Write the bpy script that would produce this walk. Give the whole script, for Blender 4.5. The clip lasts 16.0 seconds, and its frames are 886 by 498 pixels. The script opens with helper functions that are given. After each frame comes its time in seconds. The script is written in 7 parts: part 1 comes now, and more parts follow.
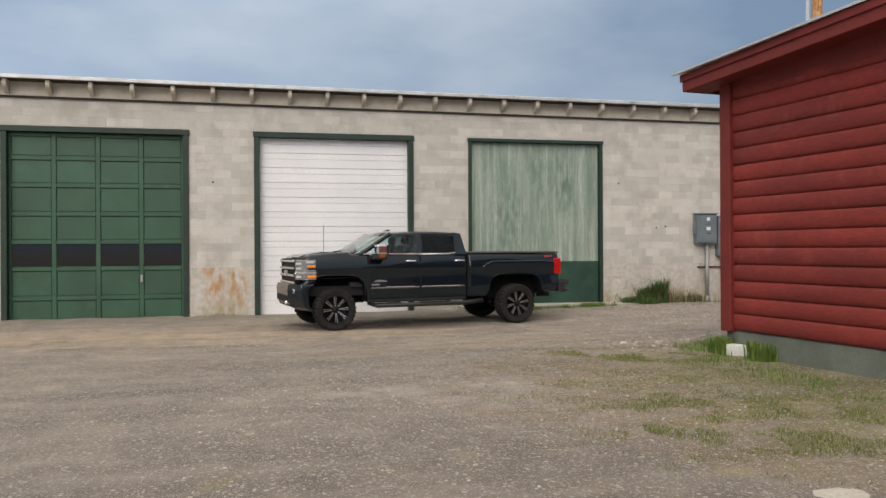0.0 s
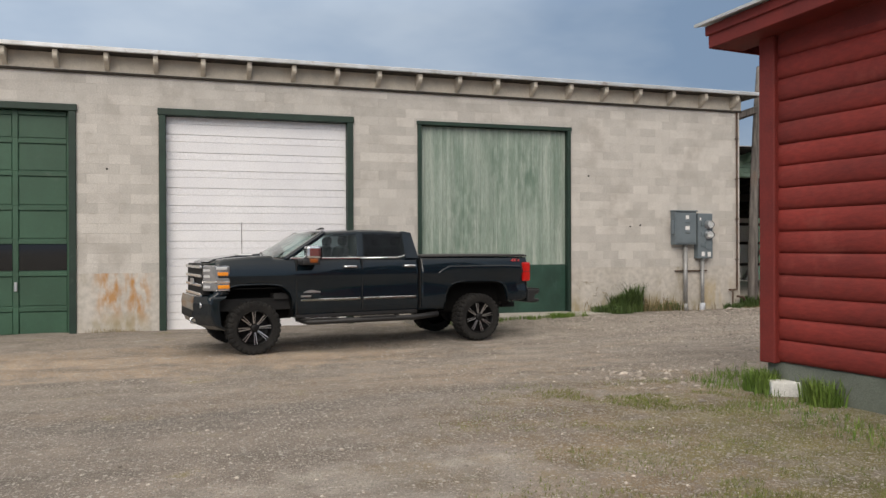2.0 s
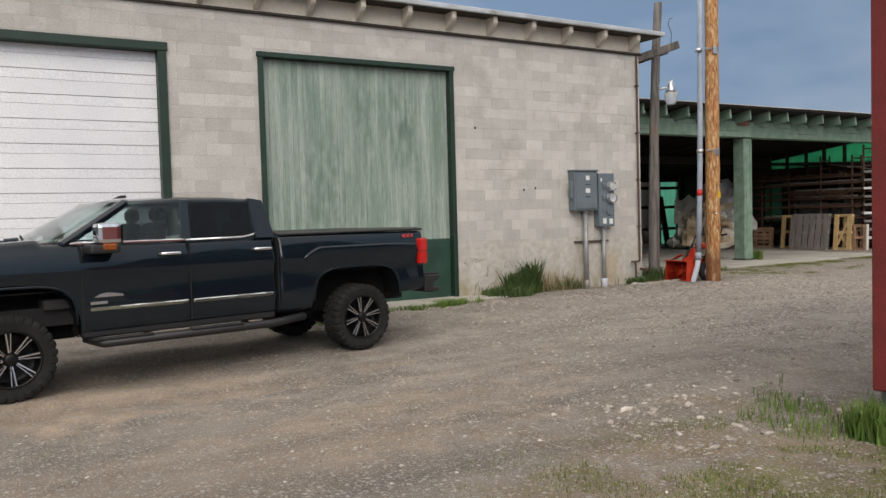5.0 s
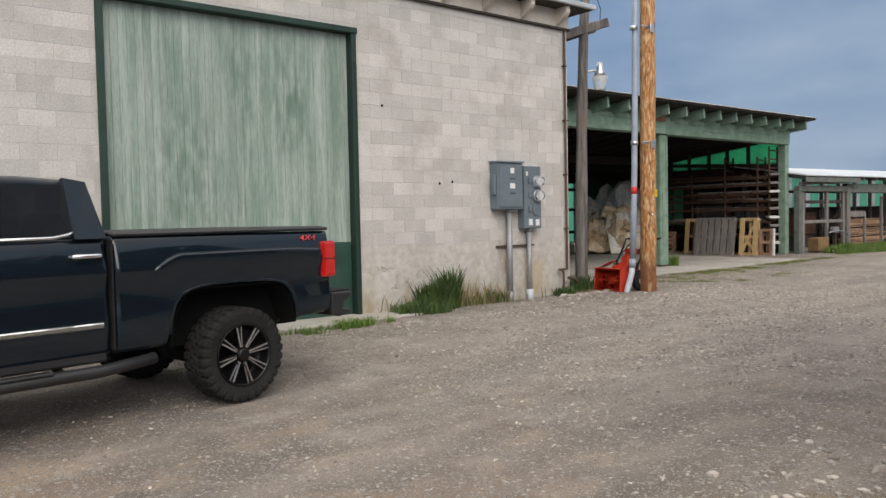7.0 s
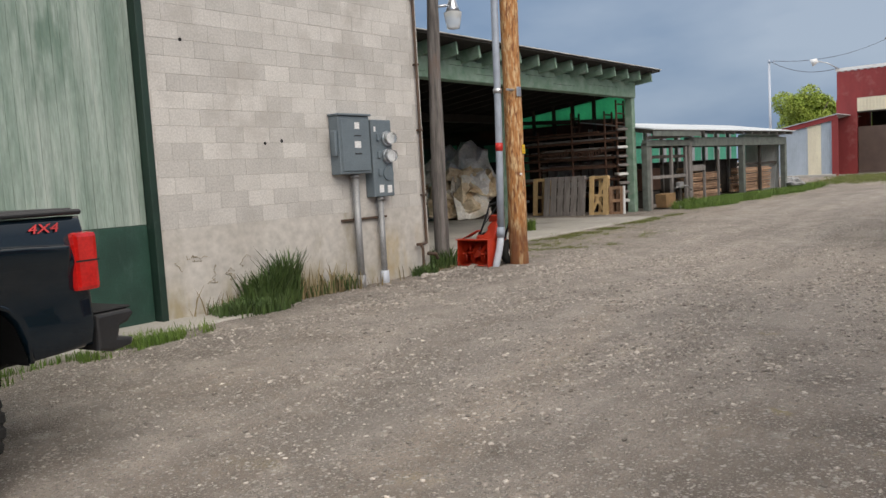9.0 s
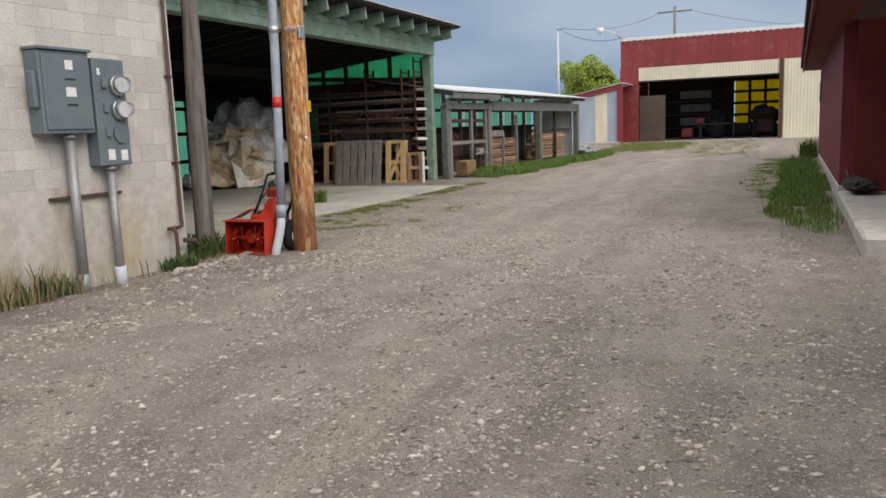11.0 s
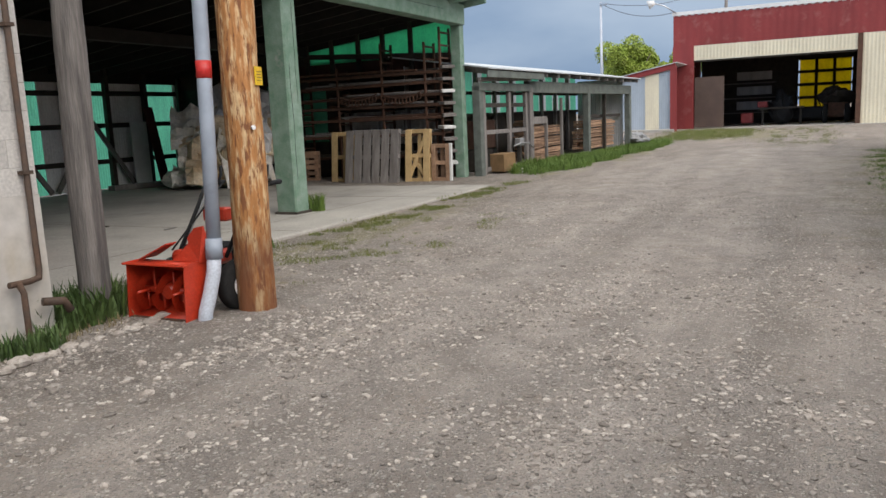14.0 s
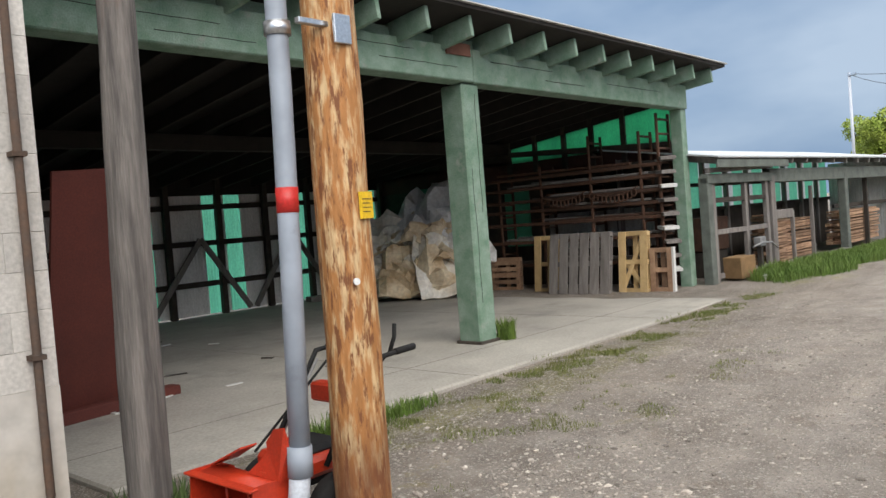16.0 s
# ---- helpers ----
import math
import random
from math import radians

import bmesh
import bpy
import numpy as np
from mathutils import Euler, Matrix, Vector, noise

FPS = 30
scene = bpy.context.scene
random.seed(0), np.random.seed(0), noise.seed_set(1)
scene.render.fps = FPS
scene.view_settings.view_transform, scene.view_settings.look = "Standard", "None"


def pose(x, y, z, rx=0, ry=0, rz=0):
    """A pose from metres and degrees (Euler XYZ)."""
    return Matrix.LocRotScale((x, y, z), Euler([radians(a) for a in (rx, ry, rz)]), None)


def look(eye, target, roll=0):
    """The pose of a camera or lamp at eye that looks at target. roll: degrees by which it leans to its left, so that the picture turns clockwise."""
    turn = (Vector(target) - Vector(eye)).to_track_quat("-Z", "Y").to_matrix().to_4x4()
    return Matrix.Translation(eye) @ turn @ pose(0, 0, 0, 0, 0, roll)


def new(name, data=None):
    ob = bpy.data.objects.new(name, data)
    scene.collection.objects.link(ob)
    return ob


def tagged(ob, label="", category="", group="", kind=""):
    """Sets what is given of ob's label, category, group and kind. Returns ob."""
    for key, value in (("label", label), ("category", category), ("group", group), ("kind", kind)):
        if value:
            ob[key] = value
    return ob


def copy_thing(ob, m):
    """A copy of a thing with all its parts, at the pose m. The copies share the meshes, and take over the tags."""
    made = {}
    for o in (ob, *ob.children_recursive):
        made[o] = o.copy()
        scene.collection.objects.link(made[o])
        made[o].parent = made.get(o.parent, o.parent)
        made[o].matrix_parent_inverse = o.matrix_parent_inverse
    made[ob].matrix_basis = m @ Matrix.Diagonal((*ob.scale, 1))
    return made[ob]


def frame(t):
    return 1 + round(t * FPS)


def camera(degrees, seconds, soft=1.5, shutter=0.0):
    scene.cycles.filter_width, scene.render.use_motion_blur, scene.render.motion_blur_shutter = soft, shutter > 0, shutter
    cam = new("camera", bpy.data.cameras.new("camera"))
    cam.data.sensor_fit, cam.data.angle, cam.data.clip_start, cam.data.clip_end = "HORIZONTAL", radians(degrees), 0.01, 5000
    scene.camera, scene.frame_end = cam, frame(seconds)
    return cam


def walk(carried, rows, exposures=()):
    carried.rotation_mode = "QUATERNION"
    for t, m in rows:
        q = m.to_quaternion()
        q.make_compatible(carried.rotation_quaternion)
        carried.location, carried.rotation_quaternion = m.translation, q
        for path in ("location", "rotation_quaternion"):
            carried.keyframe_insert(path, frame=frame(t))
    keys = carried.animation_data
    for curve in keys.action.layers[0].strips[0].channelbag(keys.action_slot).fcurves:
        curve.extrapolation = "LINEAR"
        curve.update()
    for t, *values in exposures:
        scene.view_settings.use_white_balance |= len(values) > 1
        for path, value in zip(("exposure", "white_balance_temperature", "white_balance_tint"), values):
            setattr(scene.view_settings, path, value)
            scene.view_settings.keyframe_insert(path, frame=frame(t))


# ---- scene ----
cam = camera(58.8, 16.0)
PATH = [
    (0, (-13.195, -19.541, 1.479), (-12.763, -17.588, 1.478), -0.3),
    (0.5, (-13.085, -18.845, 1.497), (-12.604, -16.904, 1.539), 0.1),
    (1, (-12.991, -18.085, 1.533), (-12.47, -16.154, 1.565), -0.2),
    (1.5, (-12.875, -17.374, 1.572), (-12.309, -15.456, 1.59), 0.0),
    (2, (-12.689, -16.652, 1.544), (-12.107, -14.739, 1.539), -0.2),
    (2.5, (-12.626, -16.023, 1.556), (-11.971, -14.134, 1.53), -0.5),
    (3, (-12.54, -15.342, 1.562), (-11.841, -13.469, 1.503), -1.1),
    (3.5, (-12.502, -14.662, 1.533), (-11.699, -12.831, 1.467), -1.4),
    (4, (-12.351, -13.999, 1.549), (-11.514, -12.183, 1.481), -1.5),
    (4.5, (-12.231, -13.347, 1.559), (-11.308, -11.575, 1.483), -1.8),
    (5, (-12.009, -12.702, 1.544), (-11.025, -10.963, 1.461), -1.6),
    (7.5, (-10.625, -9.452, 1.465), (-9.296, -7.959, 1.386), -1.4),
    (8, (-10.248, -8.942, 1.483), (-8.856, -7.509, 1.392), -1.9),
    (8.5, (-9.803, -8.469, 1.448), (-8.39, -7.063, 1.287), -3.1),
    (9, (-9.343, -8.002, 1.459), (-7.799, -6.744, 1.279), -3.3),
    (9.5, (-8.815, -7.618, 1.47), (-7.254, -6.382, 1.285), -3.4),
    (10, (-8.294, -7.276, 1.478), (-6.62, -6.205, 1.252), -2.8),
    (12.5, (-5.468, -5.958, 1.447), (-3.634, -5.227, 1.129), -2.1),
    (13, (-4.842, -5.657, 1.416), (-3.074, -4.778, 1.098), -2.5),
    (13.5, (-4.282, -5.381, 1.445), (-2.509, -4.512, 1.125), -2.2),
    (14, (-3.626, -5.081, 1.449), (-1.86, -4.2, 1.123), -2.6),
    (14.5, (-3.08, -4.805, 1.51), (-1.334, -3.883, 1.188), -2.1),
    (15, (-2.528, -4.602, 1.652), (-0.848, -3.546, 1.405), -0.9),
    (15.5, (-1.96, -4.28, 1.67), (-0.33, -3.121, 1.546), -2.9),
    (16, (-1.466, -4.137, 1.721), (0.014, -2.794, 1.652), -4.5),
]
walk(cam, [(t, look(eye, target, roll)) for t, eye, target, roll in PATH],
     [(0, 0.16, 7350, 12), (5, 0.19, 7000, 12), (7.5, 0.36, 6850, 12), (9.5, 0.26, 6980, 12), (12.5, 0.47, 6850, 12), (14.5, 0.44, 6680, 11), (16, 0.64, 6750, 10)])

# ---- light ----
SUN_EL, SUN_AZ = radians(34), radians(205)
world = bpy.data.worlds.new("sky")
scene.world = world
world.use_nodes = True
wn, wl = world.node_tree.nodes, world.node_tree.links
wn.clear()
sky = wn.new("ShaderNodeTexSky")
sky.sky_type, sky.sun_disc = "NISHITA", False
sky.sun_elevation, sky.sun_rotation = SUN_EL, SUN_AZ
sky_scale = wn.new("ShaderNodeVectorMath")
sky_scale.operation = "SCALE"
sky_scale.inputs["Scale"].default_value = 0.05
wl.new(sky.outputs["Color"], sky_scale.inputs[0])
w_coord = wn.new("ShaderNodeTexCoord")
w_map = wn.new("ShaderNodeMapping")
w_map.inputs["Scale"].default_value = (1.0, 1.0, 2.6)
wl.new(w_coord.outputs["Generated"], w_map.inputs["Vector"])
w_noise = wn.new("ShaderNodeTexNoise")
w_noise.inputs["Scale"].default_value, w_noise.inputs["Detail"].default_value = 2.3, 5.0
w_noise.inputs["Roughness"].default_value = 0.5
wl.new(w_map.outputs["Vector"], w_noise.inputs["Vector"])
w_ramp = wn.new("ShaderNodeValToRGB")
w_ramp.color_ramp.elements[0].position, w_ramp.color_ramp.elements[0].color = 0.36, (0.205, 0.325, 0.52, 1)
w_ramp.color_ramp.elements[1].position, w_ramp.color_ramp.elements[1].color = 0.66, (0.43, 0.55, 0.72, 1)
wl.new(w_noise.outputs["Fac"], w_ramp.inputs["Fac"])
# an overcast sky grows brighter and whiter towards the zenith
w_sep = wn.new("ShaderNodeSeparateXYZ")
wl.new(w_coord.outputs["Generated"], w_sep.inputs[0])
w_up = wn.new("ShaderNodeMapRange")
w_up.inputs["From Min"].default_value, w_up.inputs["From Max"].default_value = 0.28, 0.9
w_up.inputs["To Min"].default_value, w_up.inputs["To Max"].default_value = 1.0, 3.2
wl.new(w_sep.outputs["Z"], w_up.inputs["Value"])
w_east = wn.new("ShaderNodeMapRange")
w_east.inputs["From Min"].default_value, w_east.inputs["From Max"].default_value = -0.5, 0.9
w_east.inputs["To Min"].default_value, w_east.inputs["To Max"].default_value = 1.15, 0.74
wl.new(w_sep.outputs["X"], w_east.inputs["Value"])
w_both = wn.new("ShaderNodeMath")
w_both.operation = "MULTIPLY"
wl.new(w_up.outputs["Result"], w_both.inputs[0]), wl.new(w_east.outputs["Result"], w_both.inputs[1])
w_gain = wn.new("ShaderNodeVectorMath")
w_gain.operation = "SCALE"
w_high = wn.new("ShaderNodeMapRange")
w_high.inputs["From Min"].default_value, w_high.inputs["From Max"].default_value = 0.3, 0.7
wl.new(w_sep.outputs["Z"], w_high.inputs["Value"])
w_white = wn.new("ShaderNodeMix")
w_white.data_type = "RGBA"
w_white.inputs["B"].default_value = (0.475, 0.476, 0.476, 1)
wl.new(w_high.outputs["Result"], w_white.inputs["Factor"])
wl.new(w_ramp.outputs["Color"], w_white.inputs["A"])
wl.new(w_white.outputs["Result"], w_gain.inputs[0])
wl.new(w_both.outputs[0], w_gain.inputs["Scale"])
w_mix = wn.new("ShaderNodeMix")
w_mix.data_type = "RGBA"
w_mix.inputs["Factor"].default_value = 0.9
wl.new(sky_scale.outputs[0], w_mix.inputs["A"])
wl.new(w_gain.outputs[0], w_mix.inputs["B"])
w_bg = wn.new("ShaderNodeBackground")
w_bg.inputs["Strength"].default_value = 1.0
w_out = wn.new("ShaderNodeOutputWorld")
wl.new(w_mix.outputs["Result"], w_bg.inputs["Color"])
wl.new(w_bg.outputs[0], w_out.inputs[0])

sun_data = bpy.data.lights.new("sun", "SUN")
sun_data.energy, sun_data.angle, sun_data.color = 1.6, radians(46), (1.0, 0.95, 0.88)
sun_ob = new("sun", sun_data)
sun_dir = Vector((math.sin(SUN_AZ) * math.cos(SUN_EL), math.cos(SUN_AZ) * math.cos(SUN_EL), math.sin(SUN_EL)))
sun_ob.matrix_world = look(sun_dir * 60, (0, 0, 0))


# ---- materials ----
def sock(node, name, value):
    node.inputs[name].default_value = value


def mat(name, c1, c2=None, scale=6.0, rough=0.8, metal=0.0, bump=0.15, fine=60.0, stretch=(1, 1, 1), rand=0.0, island=0.0,
        stain=None, stain_at=(0.55, 0.7), stain_scale=1.2, coat=0.0, local=False, lo=0.35, hi=0.65, stain_stretch=(1, 1, 1)):
    """A weathered surface: two colours mixed by a coarse noise, fine grain, bump, stains and a shift from piece to piece."""
    m = bpy.data.materials.new(name)
    m.use_nodes = True
    n, l = m.node_tree.nodes, m.node_tree.links
    b = n["Principled BSDF"]
    sock(b, "Roughness", rough), sock(b, "Metallic", metal)
    if coat:
        sock(b, "Coat Weight", coat), sock(b, "Coat Roughness", 0.06)
    c2 = c2 or tuple(v * 0.75 for v in c1)
    if local:
        src = n.new("ShaderNodeTexCoord").outputs["Object"]
    else:
        src = n.new("ShaderNodeNewGeometry").outputs["Position"]
    mp = n.new("ShaderNodeMapping")
    sock(mp, "Scale", stretch)
    l.new(src, mp.inputs["Vector"])
    big = n.new("ShaderNodeTexNoise")
    sock(big, "Scale", scale), sock(big, "Detail", 5.0), sock(big, "Roughness", 0.6)
    l.new(mp.outputs[0], big.inputs["Vector"])
    small = n.new("ShaderNodeTexNoise")
    sock(small, "Scale", fine), sock(small, "Detail", 3.0)
    l.new(mp.outputs[0], small.inputs["Vector"])
    ramp = n.new("ShaderNodeValToRGB")
    ramp.color_ramp.elements[0].position, ramp.color_ramp.elements[0].color = lo, (*c1, 1)
    ramp.color_ramp.elements[1].position, ramp.color_ramp.elements[1].color = hi, (*c2, 1)
    l.new(big.outputs["Fac"], ramp.inputs["Fac"])
    hsv = n.new("ShaderNodeHueSaturation")
    l.new(ramp.outputs["Color"], hsv.inputs["Color"])
    v = n.new("ShaderNodeMapRange")
    sock(v, "From Min", 0.3), sock(v, "From Max", 0.7), sock(v, "To Min", 0.86), sock(v, "To Max", 1.14)
    l.new(small.outputs["Fac"], v.inputs["Value"])
    val = v.outputs["Result"]
    if rand or island:
        r = n.new("ShaderNodeObjectInfo").outputs["Random"] if rand else n.new("ShaderNodeNewGeometry").outputs["Random Per Island"]
        a = rand or island
        w = n.new("ShaderNodeMapRange")
        sock(w, "To Min", 1 - a), sock(w, "To Max", 1 + a)
        l.new(r, w.inputs["Value"])
        k = n.new("ShaderNodeMath")
        k.operation = "MULTIPLY"
        l.new(val, k.inputs[0]), l.new(w.outputs["Result"], k.inputs[1])
        val = k.outputs[0]
    l.new(val, hsv.inputs["Value"])
    col = hsv.outputs["Color"]
    if stain:
        sm = n.new("ShaderNodeMapping")
        sock(sm, "Scale", stain_stretch)
        l.new(src, sm.inputs["Vector"])
        s = n.new("ShaderNodeTexNoise")
        sock(s, "Scale", stain_scale), sock(s, "Detail", 6.0), sock(s, "Roughness", 0.65)
        l.new(sm.outputs[0], s.inputs["Vector"])
        sr = n.new("ShaderNodeMapRange")
        sock(sr, "From Min", stain_at[0]), sock(sr, "From Max", stain_at[1])
        l.new(s.outputs["Fac"], sr.inputs["Value"])
        mx = n.new("ShaderNodeMix")
        mx.data_type = "RGBA"
        l.new(sr.outputs["Result"], mx.inputs["Factor"])
        l.new(col, mx.inputs["A"])
        mx.inputs["B"].default_value = (*stain, 1)
        col = mx.outputs["Result"]
    l.new(col, b.inputs["Base Color"])
    if bump:
        bp = n.new("ShaderNodeBump")
        sock(bp, "Strength", bump), sock(bp, "Distance", 0.02)
        l.new(small.outputs["Fac"], bp.inputs["Height"])
        l.new(bp.outputs[0], b.inputs["Normal"])
    return m


def glass(name, tint=(0.8, 0.85, 0.85), rough=0.02, alpha=1.0):
    m = bpy.data.materials.new(name)
    m.use_nodes = True
    b = m.node_tree.nodes["Principled BSDF"]
    sock(b, "Base Color", (*tint, 1)), sock(b, "Roughness", rough), sock(b, "Transmission Weight", alpha), sock(b, "IOR", 1.3)
    return m


def boxed(m, spots, colour, scale=7.0, stretch=(1, 1, 0.35)):
    """Adds runs of rust or dirt inside soft boxes (centre x, z and half sizes) to a wall's material."""
    n, l = m.node_tree.nodes, m.node_tree.links
    b = n["Principled BSDF"]
    col = b.inputs["Base Color"].links[0].from_socket
    geo = n.new("ShaderNodeNewGeometry")
    sep = n.new("ShaderNodeSeparateXYZ")
    l.new(geo.outputs["Position"], sep.inputs[0])
    mp = n.new("ShaderNodeMapping")
    sock(mp, "Scale", stretch)
    l.new(geo.outputs["Position"], mp.inputs["Vector"])
    ns = n.new("ShaderNodeTexNoise")
    sock(ns, "Scale", scale), sock(ns, "Detail", 5.0)
    l.new(mp.outputs[0], ns.inputs["Vector"])
    nr = n.new("ShaderNodeMapRange")
    sock(nr, "From Min", 0.42), sock(nr, "From Max", 0.62)
    l.new(ns.outputs["Fac"], nr.inputs["Value"])
    for cx, cz, hx, hz, power in spots:
        fac = nr.outputs["Result"]
        for axis, c, h in (("X", cx, hx), ("Z", cz, hz)):
            d = n.new("ShaderNodeMath")
            d.operation = "SUBTRACT"
            d.inputs[1].default_value = c
            l.new(sep.outputs[axis], d.inputs[0])
            a = n.new("ShaderNodeMath")
            a.operation = "ABSOLUTE"
            l.new(d.outputs[0], a.inputs[0])
            r = n.new("ShaderNodeMapRange")
            sock(r, "From Min", h), sock(r, "From Max", h * 0.35), sock(r, "To Max", power if axis == "X" else 1.0)
            l.new(a.outputs[0], r.inputs["Value"])
            k = n.new("ShaderNodeMath")
            k.operation = "MULTIPLY"
            l.new(fac, k.inputs[0]), l.new(r.outputs["Result"], k.inputs[1])
            fac = k.outputs[0]
        mx = n.new("ShaderNodeMix")
        mx.data_type = "RGBA"
        l.new(fac, mx.inputs["Factor"]), l.new(col, mx.inputs["A"])
        mx.inputs["B"].default_value = (*colour, 1)
        col = mx.outputs["Result"]
    l.new(col, b.inputs["Base Color"])
    return m


M_BLOCK = mat("painted_block", (0.535, 0.51, 0.475), (0.47, 0.447, 0.416), scale=2.2, fine=45, rough=0.9, bump=0.14, rand=0.12,
              stain=(0.39, 0.36, 0.325), stain_at=(0.52, 0.74), stain_scale=1.1)
M_BLOCK_FAR = mat("painted_block_far", (0.535, 0.51, 0.475), (0.47, 0.447, 0.416), scale=2.2, fine=45, rough=0.9, bump=0.14, island=0.12,
                  stain=(0.39, 0.36, 0.325), stain_at=(0.52, 0.74), stain_scale=1.1)
M_MORTAR = mat("mortar", (0.505, 0.48, 0.447), (0.455, 0.435, 0.405), scale=3, fine=80, rough=0.95, bump=0.3)
M_FOUND = mat("foundation_render", (0.52, 0.49, 0.45), (0.45, 0.42, 0.38), scale=1.6, fine=9, rough=0.92, bump=0.12,
              stain=(0.30, 0.265, 0.20), stain_at=(0.55, 0.75), stain_scale=1.7, stain_stretch=(1, 1, 0.5))
boxed(M_FOUND, [(-14.45, 0.75, 0.35, 0.75, 0.85), (-13.95, 0.65, 0.3, 0.7, 0.9)], (0.42, 0.20, 0.05))
boxed(M_FOUND, [(-3.2, 0.0, 3.5, 0.5, 0.8), (-14.3, -0.05, 0.9, 0.35, 0.8)], (0.30, 0.25, 0.14), scale=4)
boxed(M_FOUND, [(-0.5, 0.35, 0.7, 0.5, 0.7)], (0.42, 0.31, 0.14), scale=3)
M_CONC = mat("concrete", (0.43, 0.405, 0.36), (0.33, 0.31, 0.275), scale=0.7, fine=35, rough=0.88, bump=0.25, stain=(0.24, 0.23, 0.21), stain_at=(0.56, 0.76), stain_scale=0.9)
M_BEIGE = mat("beige_paint", (0.66, 0.60, 0.51), (0.54, 0.49, 0.42), scale=3, rough=0.8, bump=0.2, rand=0.08)
M_ROOFEDGE = mat("galvanised_edge", (0.62, 0.64, 0.66), (0.45, 0.45, 0.44), scale=2, rough=0.45, metal=0.5, bump=0.1, stain=(0.22, 0.13, 0.08), stain_at=(0.6, 0.75), stain_scale=3)
M_METALROOF = mat("metal_roof", (0.66, 0.69, 0.70), (0.52, 0.55, 0.56), scale=0.8, rough=0.5, metal=0.3, bump=0.1)
M_DKGREEN = mat("dark_green_paint", (0.011, 0.036, 0.024), (0.007, 0.024, 0.016), scale=2.5, rough=0.55, bump=0.15, rand=0.12, stain=(0.08, 0.12, 0.10), stain_at=(0.62, 0.85), stain_scale=4)
M_BAND = mat("weathered_green_band", (0.026, 0.078, 0.056), (0.013, 0.042, 0.03), scale=1.5, rough=0.5, bump=0.1, stain=(0.07, 0.12, 0.10), stain_at=(0.58, 0.85), stain_scale=3, stain_stretch=(1, 1, 0.3))
M_DOORGREEN = mat("green_door_paint", (0.032, 0.095, 0.056), (0.024, 0.072, 0.042), scale=1.3, rough=0.5, bump=0.1, rand=0.1, stain=(0.09, 0.13, 0.10), stain_at=(0.6, 0.85), stain_scale=2.2)
M_PALEGREEN = mat("faded_green_board", (0.31, 0.37, 0.325), (0.18, 0.25, 0.205), scale=5, stretch=(1, 1, 0.12), fine=70, rough=0.85, bump=0.3, rand=0.07, lo=0.36, hi=0.66,
                  stain=(0.47, 0.52, 0.47), stain_at=(0.52, 0.78), stain_scale=9, stain_stretch=(1, 1, 0.06))
boxed(M_PALEGREEN, [(-5.55, 3.25, 0.35, 1.1, 0.7), (-7.1, 2.2, 0.6, 1.3, 0.55), (-6.2, 3.4, 0.5, 0.9, 0.5)], (0.10, 0.165, 0.125), scale=9, stretch=(1, 1, 0.3))
M_POSTGREEN = mat("weathered_green_timber", (0.125, 0.215, 0.15), (0.22, 0.305, 0.245), scale=4, fine=60, rough=0.85, bump=0.4, rand=0.1,
                  stain=(0.28, 0.31, 0.27), stain_at=(0.6, 0.74), stain_scale=5)
M_WHITEDOOR = mat("white_steel", (0.80, 0.80, 0.82), (0.74, 0.74, 0.77), scale=0.8, rough=0.42, bump=0.04, rand=0.02)
M_RED = mat("barn_red_logs", (0.215, 0.021, 0.015), (0.15, 0.0145, 0.011), scale=2.5, stretch=(1, 0.35, 1), fine=30, rough=0.78, bump=0.22, rand=0.12,
            stain=(0.25, 0.045, 0.035), stain_at=(0.58, 0.8), stain_scale=2.4)
M_REDTRIM = mat("barn_red_trim", (0.17, 0.0155, 0.0115), (0.125, 0.0115, 0.009), scale=3, rough=0.75, bump=0.15)
M_REDSHEET = mat("faded_red_sheet", (0.26, 0.035, 0.034), (0.20, 0.026, 0.026), scale=1.2, stretch=(1, 1, 0.3), rough=0.65, bump=0.1, stain=(0.30, 0.10, 0.09), stain_at=(0.56, 0.75), stain_scale=1.4)
M_CREAM = mat("cream_sheet", (0.72, 0.66, 0.50), (0.62, 0.56, 0.42), scale=1.5, stretch=(1, 1, 0.3), rough=0.6, bump=0.08)
M_ZINC = mat("zinc_sheet", (0.46, 0.52, 0.58), (0.36, 0.41, 0.46), scale=1.6, stretch=(1, 1, 0.4), rough=0.5, metal=0.35, bump=0.08)
M_DULLZINC = mat("dull_corrugated_sheet", (0.56, 0.56, 0.54), (0.40, 0.40, 0.385), scale=2, stretch=(1, 1, 0.3), rough=0.7, metal=0.1, bump=0.1)
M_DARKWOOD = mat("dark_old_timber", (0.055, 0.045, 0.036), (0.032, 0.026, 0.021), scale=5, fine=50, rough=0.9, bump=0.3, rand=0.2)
M_GREYWOOD = mat("grey_weathered_wood", (0.235, 0.215, 0.20), (0.15, 0.135, 0.125), scale=4, stretch=(3, 3, 0.25), fine=60, rough=0.9, bump=0.4, rand=0.085)
M_POLEGREY = mat("grey_pole_wood", (0.195, 0.175, 0.16), (0.085, 0.076, 0.071), lo=0.4, hi=0.62, scale=7, stretch=(2, 2, 0.16), fine=50, rough=0.9, bump=0.5,
                 stain=(0.16, 0.10, 0.075), stain_at=(0.58, 0.75), stain_scale=2, stain_stretch=(1, 1, 0.4))
